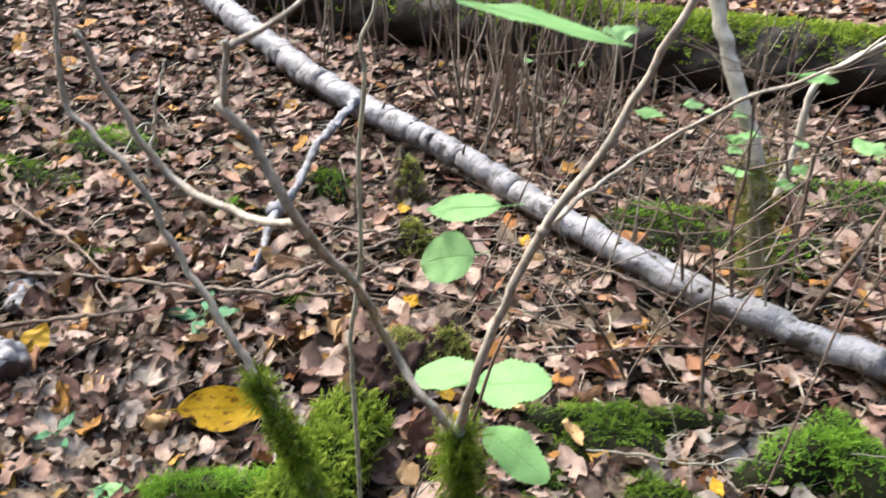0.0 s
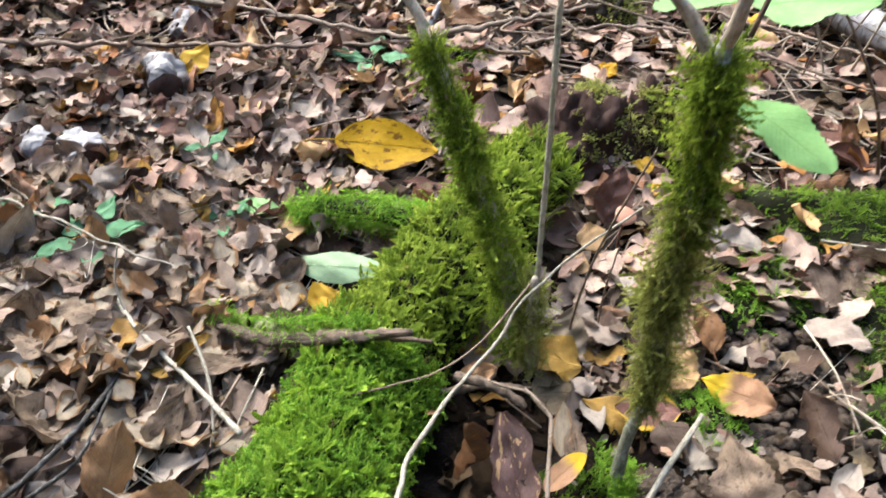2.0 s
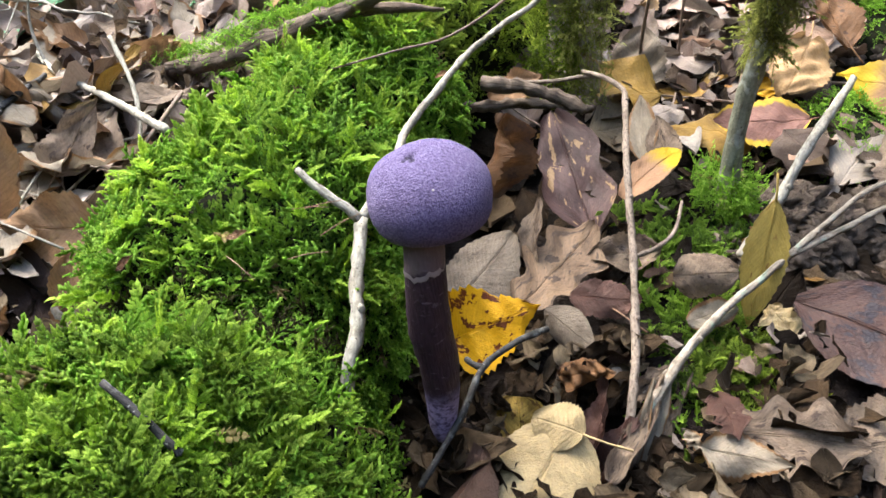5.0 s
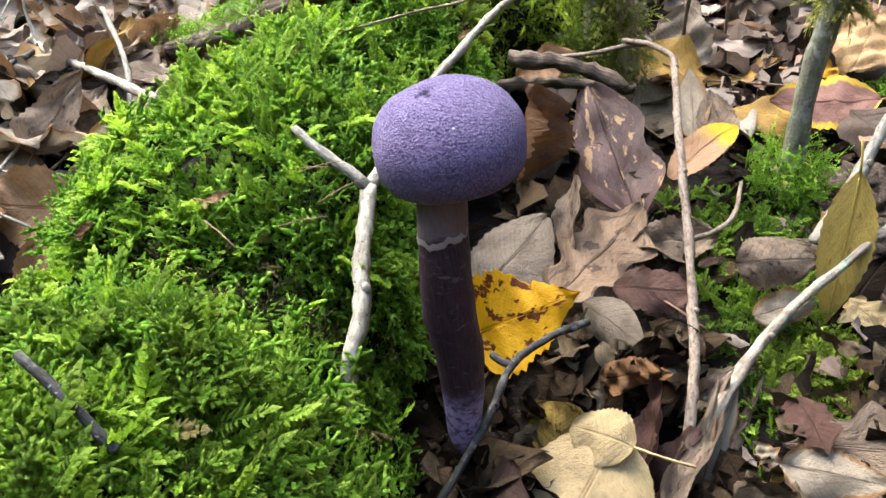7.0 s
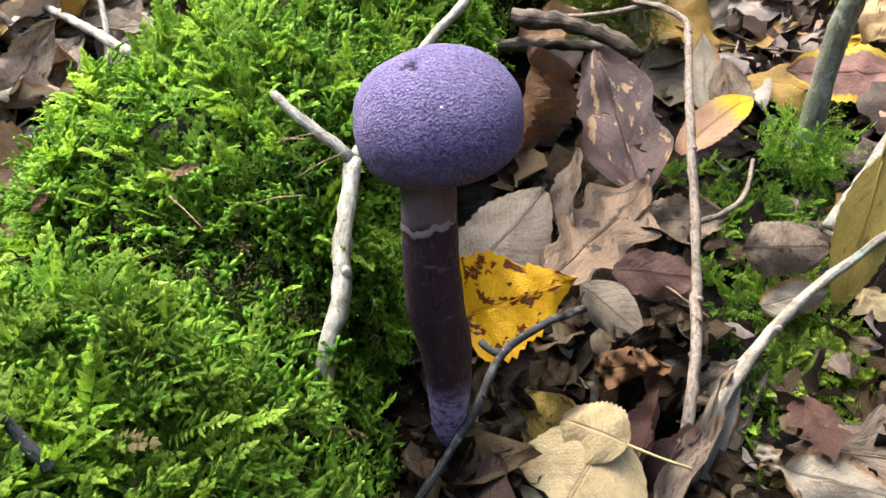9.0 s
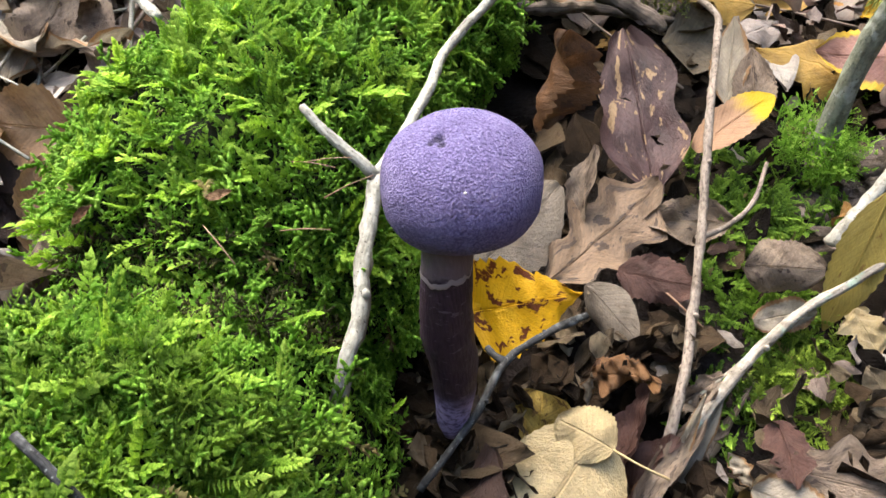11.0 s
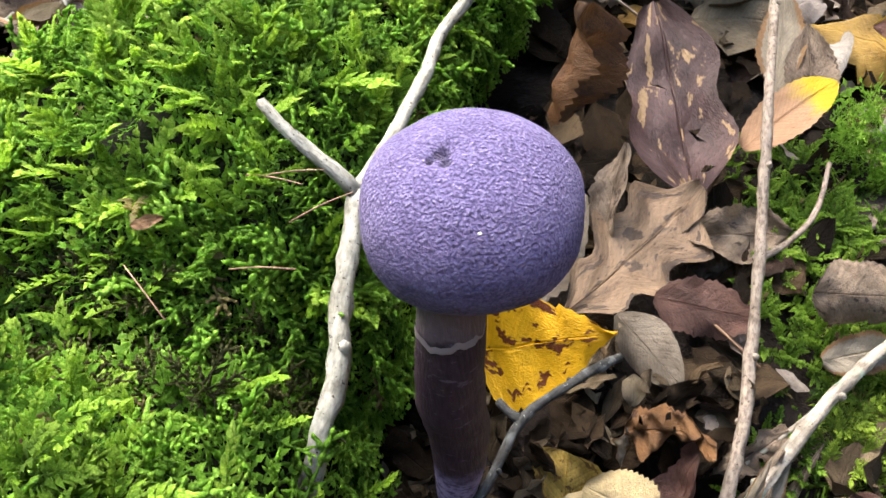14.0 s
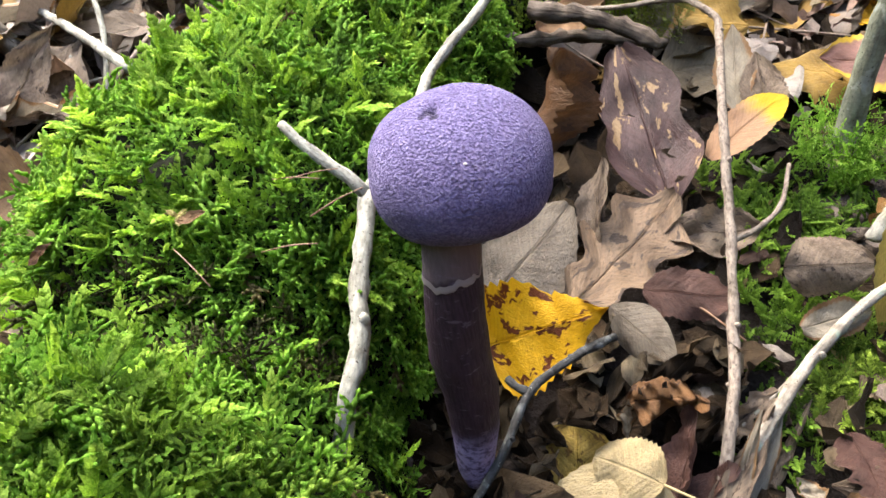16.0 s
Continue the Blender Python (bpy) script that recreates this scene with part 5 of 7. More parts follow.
# dry straps of bark and leaf round the foot of the two twigs
for k, (base, tip, w, m) in enumerate([((-0.062, 0.388, -0.012), (-0.040, 0.438, 0.030), 0.013, M_TAN), ((-0.058, 0.382, -0.010), (-0.046, 0.430, 0.036), 0.009, M_WHITE), ((-0.052, 0.380, -0.012), (-0.034, 0.442, 0.024), 0.012, M_WHITE), ((-0.068, 0.376, -0.014), (-0.052, 0.412, 0.018), 0.018, M_TAN), ((-0.046, 0.386, -0.008), (-0.022, 0.452, 0.020), 0.007, M_TAN), ((-0.070, 0.368, -0.016), (-0.060, 0.398, 0.010), 0.016, M_WHITE)]):
    leaf_span("strap", m, base, tip, (0.25 - 0.1 * k, -0.8, 0.5), w, "dry ragged strap of dead leaf at the twig's foot", cup=0.9 if k % 2 else -0.8, ripple=0.25, seed=430 + k, stalk=0, ragged=1.3, group="dry straps")
twig([(-0.178, 0.338, 0.020), (-0.1645, 0.362, 0.037), (-0.1555, 0.385, 0.048), (-0.150, 0.406, 0.056), (-0.134, 0.430, 0.056), (-0.117, 0.455, 0.046)], 0.0021, 0.0023, M_GREYTWIG, "dark grey twig lying across the yellow leaf",
     [([(-0.150, 0.406, 0.056), (-0.157, 0.408, 0.057), (-0.162, 0.411, 0.058)], (0.0024, 0.0018))], knots=3)
twig([(-0.740, 0.760, 0.115), (-0.670, 0.700, 0.122), (-0.588, 0.645, 0.130), (-0.500, 0.590, 0.138), (-0.420, 0.535, 0.148)], 0.0030, 0.0036, M_PALETWIG, "pale bent twig reaching onto the mossy log",
     [([(-0.670, 0.700, 0.098), (-0.70, 0.73, 0.15), (-0.70, 0.76, 0.20)], (0.0020, 0.0012))], knots=4)
twig([(-0.70, 0.30, 0.130), (-0.640, 0.395, 0.143), (-0.605, 0.480, 0.155), (-0.605, 0.560, 0.150), (-0.618, 0.640, 0.142)], 0.0035, 0.0028, M_GREYTWIG, "dark grey lichened twig lying in the litter")
twig([(-0.66, 0.36, 0.128), (-0.605, 0.42, 0.142), (-0.585, 0.47, 0.145), (-0.60, 0.56, 0.150)], 0.003, 0.002, M_GREYTWIG, "thin dark twig lying in the litter")
twig([(-0.545, 0.66, 0.17), (-0.50, 0.61, 0.14), (-0.47, 0.55, 0.11), (-0.46, 0.50, 0.09)], 0.0022, 0.0018, M_PALETWIG, "short pale twig leaning against the mossy log")
twig([(-0.106, 0.510, 0.030), (-0.080, 0.496, 0.032), (-0.053, 0.481, 0.024)], 0.0009, 0.0007, M_NEEDLE, "thin orange-brown leaf stalk", segs=6)
twig([(-0.215, 0.72, 0.090), (-0.165, 0.715, 0.085), (-0.120, 0.705, 0.070)], 0.0070, 0.0055, M_DEADWOOD, "short piece of dead wood beside the log", rough=0.3)
twig([(-0.23, 0.70, 0.075), (-0.18, 0.735, 0.06), (-0.12, 0.76, 0.04)], 0.0055, 0.0040, M_DEADWOOD, "broken dead branch beside the log", rough=0.3)
twig([(-0.258, 0.248, 0.206), (-0.242, 0.243, 0.196), (-0.224, 0.236, 0.182)], 0.0018, 0.0020, M_GREYTWIG, "dark bit of twig stuck in the moss", segs=7)


def dead_branch():
    ob = tube("dead_branch", [(-0.75, 0.84, 0.075), (-0.60, 0.755, 0.092), (-0.47, 0.700, 0.125), (-0.36, 0.685, 0.165), (-0.255, 0.680, 0.200)], [0.006, 0.008, 0.009, 0.009, 0.005], M_DEADWOOD, segs=12, step=0.01, rough=0.3)
    tube("splinter", [(-0.33, 0.690, 0.172), (-0.28, 0.690, 0.176), (-0.235, 0.698, 0.170)], [0.006, 0.005, 0.002], M_DEADWOOD, ob, segs=8, step=0.008, rough=0.35)
    mossy_stem("moss_cover", [(-0.58, 0.752, 0.100), (-0.50, 0.722, 0.122), (-0.42, 0.702, 0.150), (-0.31, 0.694, 0.185)], [0.008, 0.012, 0.014, 0.010], ob, "bright green moss", 1200, 0.015).data.materials[0] = M_MOSS
    tagged(ob, "dead branch lying across the mossy log, half covered in moss", "branch")


dead_branch()


# bits caught in the moss
for k, (at, deg) in enumerate([((-0.276, 0.385, 0.172), 20), ((-0.337, 0.36, 0.168), 70), ((-0.212, 0.60, 0.160), 5), ((-0.262, 0.30, 0.175), 120)]):
    leaf("oval", M_RUST if k % 2 else M_WARM, at, planar(deg, 12), (0.1, -0.4, 0.9), 0.013, 0.006, "tiny brown scrap of leaf caught in the moss", cup=1.0, seed=420 + k, stalk=0, group="scraps in the moss", name="leaf_scrap")
for k, (at, deg) in enumerate([((-0.242, 0.425, 0.165), 12), ((-0.245, 0.418, 0.168), -6), ((-0.235, 0.385, 0.160), 8), ((-0.230, 0.420, 0.155), 40), ((-0.262, 0.36, 0.170), 150)]):
    d = np.array(planar(deg, 10)) * 0.013
    twig([tuple(np.array(at) - d), tuple(np.array(at) + (0, 0, 0.0012)), tuple(np.array(at) + d)], 0.00032, 0.00025, M_NEEDLE, "hair-thin orange moss stalk", segs=5, name="moss_stalk")


# ---- the two mossy stems ----
def shrub_stem_a():
    pts = [(-0.158, 0.842, 0.045), (-0.166, 0.846, 0.15), (-0.205, 0.868, 0.27), (-0.287, 0.914, 0.470), (-0.380, 0.962, 0.638), (-0.419, 0.974, 0.752), (-0.466, 0.986, 0.816), (-0.509, 0.998, 0.865), (-0.506, 1.010, 0.929), (-0.500, 1.022, 1.0), (-0.49, 1.03, 1.18)]
    ob = tube("mossy_shrub", pts, [0.014, 0.013, 0.011, 0.0068, 0.0054, 0.0048, 0.0046, 0.0044, 0.0036, 0.0032, 0.0028], M_STEMBARK, segs=10, step=0.010, wobble=0.005, rough=0.16)
    mossy_stem("moss_sleeve", pts[:4], [0.030, 0.022, 0.015, 0.006], ob, "green hanging moss", 3600, 0.021).data.materials[0] = M_STEMMOSS
    tagged(ob, "leaning shrub stem sleeved in green moss, bare and grey above", "shrub")


def shrub_stem_b():
    pts = [(0.002, 0.655, 0.020), (0.008, 0.662, 0.10), (0.026, 0.668, 0.20), (0.020, 0.666, 0.32), (0.030, 0.664, 0.45), (0.028, 0.664, 0.59)]
    ob = tube("mossy_shrub", pts, [0.0082, 0.0074, 0.0076, 0.008, 0.008, 0.0072], M_SAPLING, segs=12, step=0.012)
    mossy_stem("moss_sleeve", [(0.018, 0.667, 0.15), *pts[2:5]], [0.006, 0.010, 0.011, 0.010], ob, "dull brownish hanging moss", 1900, 0.022, hang=-0.9)
    mossy_stem("moss_sleeve", [(0.024, 0.665, 0.40), *pts[4:]], [0.008, 0.011, 0.009], ob, "green hanging moss", 1500, 0.021, hang=-0.8).data.materials[0] = M_STEMMOSS
    mossy_stem("moss_sleeve", pts[:1] + [(0.003, 0.657, 0.05)], [0.022, 0.012], ob, "green moss round the foot", 260, 0.016).data.materials[0] = M_MOSS
    left = tube("branch", [(0.026, 0.664, 0.575), (0.000, 0.668, 0.612), (-0.020, 0.674, 0.635), (-0.045, 0.695, 0.670), (-0.074, 0.66, 0.775), (-0.113, 0.60, 0.885), (-0.148, 0.600, 0.968), (-0.173, 0.600, 1.009)], [0.0062, 0.0056, 0.005, 0.0048, 0.0048, 0.0048, 0.0046, 0.0050], M_STEMBARK, ob, segs=10, step=0.010, wobble=0.004, rough=0.16)
    tube("side_shoot", [(-0.168, 0.600, 1.005), (-0.165, 0.605, 1.031), (-0.163, 0.610, 1.047), (-0.162, 0.610, 1.057)], [0.0034, 0.0030, 0.0030, 0.0034], M_STEMBARK, left, segs=8, step=0.010, wobble=0.003, rough=0.16)
    tube("side_shoot", [(-0.163, 0.610, 1.051), (-0.137, 0.630, 1.060), (-0.093, 0.660, 1.083)], [0.0034, 0.0028, 0.0022], M_STEMBARK, left, segs=8, step=0.010, wobble=0.003, rough=0.16)
    tube("side_shoot", [(-0.113, 0.60, 0.885), (-0.19, 0.66, 0.872), (-0.259, 0.70, 0.885), (-0.30, 0.71, 0.95), (-0.325, 0.70, 1.04)], [0.0046, 0.0043, 0.0040, 0.0036, 0.0026], M_STEMBARK, left, segs=8, step=0.010, wobble=0.006, rough=0.16)
    right = tube("branch", [(0.028, 0.664, 0.585), (0.039, 0.650, 0.654), (0.063, 0.650, 0.732), (0.110, 0.650, 0.855), (0.168, 0.650, 0.950), (0.196, 0.650, 1.013), (0.25, 0.650, 1.13)], [0.0058, 0.0052, 0.0050, 0.0048, 0.0042, 0.0038, 0.0034], M_STEMBARK, ob, segs=10, step=0.012, wobble=0.003)
    tube("side_shoot", [(0.045, 0.660, 0.60), (0.065, 0.665, 0.68), (0.085, 0.66, 0.74)], [0.0022, 0.0018, 0.0012], M_TWIG, right, segs=6, step=0.012)
    tube("side_shoot", [(0.110, 0.650, 0.855), (0.17, 0.72, 0.868), (0.25, 0.78, 0.892), (0.329, 0.78, 0.940), (0.433, 0.78, 0.982), (0.50, 0.80, 1.03)], [0.0030, 0.0026, 0.0024, 0.0022, 0.0018, 0.0014], M_STEMBARK, right, segs=7, step=0.012, wobble=0.004)
    knot("knot", (0.110, 0.649, 0.856), (0.0065, 0.0065, 0.0065), M_STEMBARK, right, 2.0)
    for name, at, d, n, ln, w, seed in (
            ("leaf", (0.094, 0.712, 0.612), planar(-5, 8), (0.05, -0.08, 1.0), 0.100, 0.082, 1), ("leaf", (0.012, 0.755, 0.590), planar(140, -16), (0.1, -0.10, 1.0), 0.10, 0.080, 2),
            ("leaf", (0.103, 0.722, 0.484), planar(-42, -16), (0.1, -0.05, 1.0), 0.115, 0.07, 3), ("leaf", (0.012, 0.933, 0.658), planar(150, -20), (0.2, -0.75, 0.6), 0.10, 0.075, 4),
            ("leaf", (0.037, 1.023, 0.690), planar(170, -6), (0, -0.35, 0.95), 0.115, 0.06, 5), ("leaf", (0.118, 0.80, 1.02), planar(-12, -12), (0.0, -0.05, 1.0), 0.19, 0.05, 6)):
        lf = leaf("round" if seed < 5 else "oval", M_GREEN, at, d, n, ln * (0.92 if seed < 5 else 1), w, "", cup=0.15, ripple=0.06, seed=70 + seed, stalk=0.3, name="leaf", ragged=0.25)
        for key in ("category", "group"):
            del lf[key]
        lf.parent = ob
        tagged(lf, "fresh green hazel leaf")
    tagged(ob, "upright forked shrub stem hung with moss, bearing a few green leaves", "shrub")


shrub_stem_a()
shrub_stem_b()
twig([(-0.126, 0.822, 0.02), (-0.126, 0.822, 0.19), (-0.120, 0.82, 0.40), (-0.117, 0.820, 0.587), (-0.107, 0.820, 0.652), (-0.096, 0.820, 0.713), (-0.092, 0.820, 0.760), (-0.087, 0.820, 0.867), (-0.075, 0.820, 0.959), (-0.077, 0.820, 0.997), (-0.058, 0.820, 1.039), (-0.04, 0.82, 1.16)], 0.0036, 0.0024, M_SHOOT, "thin upright bare shoot growing beside the mossy log", name="bare_shoot")
sh = twig([(-0.128, 0.815, 0.03), (-0.130, 0.815, 0.10), (-0.128, 0.818, 0.19)], 0.010, 0.006, M_STEMBARK, "short root clothed in hanging green moss", name="mossy_root")
mossy_stem("moss_sleeve", [(-0.128, 0.815, 0.03), (-0.130, 0.815, 0.10), (-0.128, 0.818, 0.19)], [0.014, 0.014, 0.008], sh, "hanging green moss", 420, 0.022)
twig([(-0.088, 0.90, -0.02), (-0.075, 0.88, 0.10), (-0.05, 0.87, 0.22), (0.0, 0.88, 0.36)], 0.0022, 0.0012, M_TWIG, "thin dark upright shoot", name="bare_shoot")
twig([(-0.045, 0.94, -0.02), (-0.040, 0.93, 0.08), (-0.028, 0.925, 0.17)], 0.0018, 0.0010, M_TWIG, "thin dark upright shoot", name="bare_shoot")
rt = twig([(-0.33, 1.03, 0.08), (-0.42, 1.025, 0.105), (-0.50, 1.022, 0.100), (-0.565, 1.02, 0.080)], 0.018, 0.010, M_OLDLOG, "mossy side root of the rotting log", name="mossy_root", rough=0.2)
mossy_stem("moss_sleeve", [(-0.31, 1.03, 0.09), (-0.42, 1.025, 0.105), (-0.50, 1.022, 0.100), (-0.57, 1.02, 0.080)], [0.03, 0.024, 0.019, 0.012], rt, "green moss", 2300, 0.020).data.materials[0] = M_MOSS


# ---- the birch log and the wood round it ----
def birch_log():
    pts = [(-1.50, 4.50, 0.37), (-1.20, 4.08, 0.315), (-0.52, 3.13, 0.190), (0.06, 2.50, 0.122), (0.36, 2.08, 0.098), (0.68, 1.70, 0.085), (1.016, 1.40, 0.076), (1.42, 1.08, 0.074)]
    ob = tube("birch_log", pts, [0.062, 0.058, 0.052, 0.045, 0.041, 0.038, 0.036, 0.034], M_BIRCH, segs=36, step=0.015, rough=0.09, wobble=0.010)
    stub = tube("branch_stub", [(-0.34, 2.90, 0.20), (-0.375, 2.82, 0.196), (-0.446, 2.577, 0.172), (-0.460, 2.50, 0.166), (-0.488, 2.268, 0.132), (-0.530, 2.140, 0.112), (-0.536, 1.98, 0.095), (-0.548, 1.86, 0.060)], [0.022, 0.015, 0.016, 0.014, 0.012, 0.016, 0.011, 0.008], M_BIRCH, ob, "white birch branch", segs=16, step=0.012, rough=0.26, wobble=0.012)
    knot("knot", (-0.535, 2.135, 0.113), (0.030, 0.030, 0.026), M_BIRCH, stub, 1.0)
    c, r = spline(pts, [0.07] * len(pts), 0.05)
    for i in range(30):
        j = int(rng.integers(20, len(c) - 6))
        a = rng.uniform(0.3, 2.8)
        o = np.array((-0.64 * math.cos(a), -0.77 * math.cos(a), math.sin(a)))
        w = rng.uniform(0.004, 0.014)
        knot("knot", c[j] + o * (0.070 - 0.030 * j / len(c)) * 0.72, (w, w * 0.8, w * 0.9), M_OLDLOG, ob, i * 1.7)
    for i in range(5):
        j = int(len(c) * (0.35 + 0.11 * i))
        o = np.array((0.5 - 0.3 * i % 1.1, -0.6, 0.6))
        tube("broken_twig", [tuple(c[j]), tuple(c[j] + o * 0.06), tuple(c[j] + o * 0.085 + (0.01, 0, 0.02))], [0.007, 0.005, 0.003], M_DEADWOOD, ob, "dark broken twig", segs=7, step=0.01, rough=0.3)
    tagged(ob, "fallen white birch trunk with dark knots lying across the leaf litter", "log")


def old_log():
    pts = [(-1.6, 4.62, 0.34), (-0.5, 4.15, 0.27), (0.7, 3.52, 0.235), (1.45, 3.24, 0.215), (2.2, 2.98, 0.21), (3.2, 2.6, 0.2)]
    ob = tube("old_log", pts, [0.19, 0.175, 0.165, 0.16, 0.155, 0.15], M_OLDLOG, segs=56, step=0.025, rough=0.16)
    c, r = spline(pts, [0.19, 0.175, 0.165, 0.16, 0.155, 0.15], 0.02)
    n = 10500
    i = rng.integers(int(len(c) * 0.14), len(c) - 1, n)
    th = rng.normal(1.62, 0.52, n)
    side = np.array((-0.40, -0.91, 0))
    o = np.cos(math.pi - th)[:, None] * -side + np.sin(th)[:, None] * np.array((0, 0, 1.0))
    moss_mesh("moss_cover", c[i] + o * r[i][:, None] * 1.0, o, 0.040 * rng.uniform(0.6, 1.4, n), M_STEMMOSS, ob, "bright green moss along the top", low=True)
    tagged(ob, "thick old fallen trunk, dark below and green with moss on top", "log")


birch_log()
old_log()


def stump(x, y, r, h, label, moss, top_mat, seed):
    v, f = ball(60, 34)
    z = float(land(x, y))
    v = v * np.array((r, r * 0.9, h)) + np.array((x, y, z))
    k = smooth_noise(v, 16, seed) * 0.35 + smooth_noise(v, 45, seed) * 0.3 + smooth_noise(v, 110, seed) * 0.12
    v = (v - np.array((x, y, z))) * (1 + k)[:, None] + np.array((x, y, z))
    ob = make("rotten_stump", v, f, top_mat, uv=v[:, :2])
    if moss:
        n = moss
        a, e = rng.uniform(0, 2 * math.pi, n), rng.uniform(0.2, 1.5, n)
        o = np.stack([np.cos(a) * np.cos(e), np.sin(a) * np.cos(e), np.sin(e)], 1)
        keep = o[:, 0] > -0.2
        o = o[keep]
        moss_mesh("moss_cover", np.array((x, y, z)) + o * np.array((r, r * 0.9, h)) * 1.02, o, 0.022 * rng.uniform(0.6, 1.4, len(o)), M_MOSSDULL, ob, "green moss", low=True)
    tagged(ob, label, "stump")


stump(-0.115, 1.45, 0.11, 0.150, "dark crumbling purplish-brown stump with moss on one side", 420, M_ROT, 3.0)
stump(0.005, 1.50, 0.055, 0.13, "small rotten stump covered in dull moss", 600, M_ROT, 5.0)
stump(-0.11, 2.05, 0.07, 0.10, "low stump hidden under dull green moss", 800, M_OLDLOG, 7.0)
stump(-0.14, 2.36, 0.06, 0.16, "broken mossy stump with pale rotten wood", 500, M_DEADWOOD, 9.0)


def birch_piece(a, b, r, label):
    ob = tube("birch_piece", [a, tuple((np.array(a) + np.array(b)) / 2 + np.array((0, 0, 0.004))), b], [r, r * 1.05, r * 0.9], M_BIRCH, segs=24, step=0.006, rough=0.42)
    v, f = ball(14, 6)
    d = np.array(a) - np.array(b)
    d /= np.linalg.norm(d)
    v = v - np.outer(v @ d, d) * 0.7
    v = v * (1 + 0.3 * smooth_noise(v, 3.0, 2.0))[:, None]
    make("broken_end", v * r * 0.95 + np.array(a) + d * r * 0.12, f, M_ROT, ob, "dark rotten end", uv=v[:, :2])
    tagged(ob, label, "wood")


birch_piece((-0.975, 1.345, 0.112), (-1.04, 1.43, 0.108), 0.036, "short rotten piece of white birch branch in the litter")
birch_piece((-0.985, 1.085, 0.110), (-1.055, 1.12, 0.108), 0.028, "short piece of white birch branch lying in leaves")
birch_piece((-1.06, 1.60, 0.10), (-1.12, 1.70, 0.11), 0.030, "small bleached piece of birch bark and wood")
birch_piece((-1.062, 1.072, 0.116), (-1.13, 1.10, 0.112), 0.025, "stubby end of a birch branch")

for pts, r0, r1, m, label in [
        ([(-1.485, 1.637, 0.170), (-1.144, 1.699, 0.135), (-0.872, 1.717, 0.10), (-0.582, 1.714, 0.068), (-0.277, 1.736, 0.036)], 0.010, 0.006, M_SPECKTWIG, "long grey-brown stick lying across the litter"),
        ([(-1.60, 1.33, 0.16), (-1.327, 1.397, 0.14), (-0.836, 1.589, 0.085), (-0.517, 1.735, 0.05)], 0.008, 0.006, M_TWIG, "long brown stick lying on the leaves"),
        ([(-1.40, 2.25, 0.20), (-1.259, 2.005, 0.19), (-1.05, 1.85, 0.15), (-0.884, 1.711, 0.105)], 0.007, 0.005, M_TWIG, "curved brown stick on the litter"),
        ([(-0.515, 1.73, 0.06), (-0.34, 1.86, 0.06), (-0.167, 2.01, 0.05), (0.02, 2.09, 0.10)], 0.009, 0.006, M_SPECKTWIG, "grey stick lying across the litter"),
        ([(-0.40, 1.98, 0.13), (-0.2, 2.02, 0.07), (0.026, 2.02, 0.055), (0.306, 1.917, 0.052), (0.50, 1.80, 0.04), (0.616, 1.704, 0.01)], 0.006, 0.004, M_SPECKTWIG, "thin bent stick beside the birch log"),
        ([(-0.30, 1.80, 0.03), (-0.1, 1.87, 0.06), (0.15, 1.83, 0.06), (0.40, 1.70, 0.02)], 0.005, 0.003, M_SPECKTWIG, "thin pale stick on the litter"),
        ([(-1.3, 0.95, 0.14), (-1.0, 0.88, 0.13), (-0.80, 0.83, 0.12), (-0.62, 0.80, 0.10)], 0.0035, 0.002, M_PALETWIG, "thin pale stalk lying on the litter"),
        ([(0.28, 2.38, 0.10), (0.6, 2.08, 0.12), (0.95, 1.95, 0.09)], 0.005, 0.004, M_TWIG, "brown stick lying behind the birch log"),
        ([(0.30, 1.20, 0.0), (0.50, 1.14, 0.02), (0.66, 1.16, 0.01)], 0.0035, 0.002, M_PALETWIG, "thin pale stick on the litter"),
        ([(0.70, 0.95, 0.0), (0.95, 1.10, 0.03), (1.10, 1.24, 0.05)], 0.006, 0.005, M_PALETWIG, "pale stick lying beside the birch log"),
        ([(-0.972, 2.3, 0.12), (-0.968, 2.3, 0.185), (-0.924, 2.3, 0.292), (-0.915, 2.3, 0.357), (-0.878, 2.3, 0.439), (-0.849, 2.3, 0.518)], 0.0075, 0.005, M_POLE, "bent pale twig standing in the litter"),
        ([(-1.25, 3.7, 0.2), (-1.16, 3.7, 0.35), (-1.13, 3.7, 0.45)], 0.006, 0.004, M_TWIG, "short upright brown twig")]:
    pts = [(a, b, c + 0.024) for a, b, c in pts]
    p, q = np.array(pts[1]), np.array(pts[-2])
    shoot = [([tuple(w), tuple(w + rng.normal(0, 0.05, 3) * (1, 1, 0.25)), tuple(w + rng.normal(0, 0.10, 3) * (1, 1, 0.3) + (0, 0, 0.02))], (r1 * 0.5, r1 * 0.25)) for w in (p, (p + q) / 2, q)]
    twig(pts, r0 * 0.8, r1 * 0.7, m, label, shoot, step=0.015, name="stick", wobble=0.010, rough=0.25)


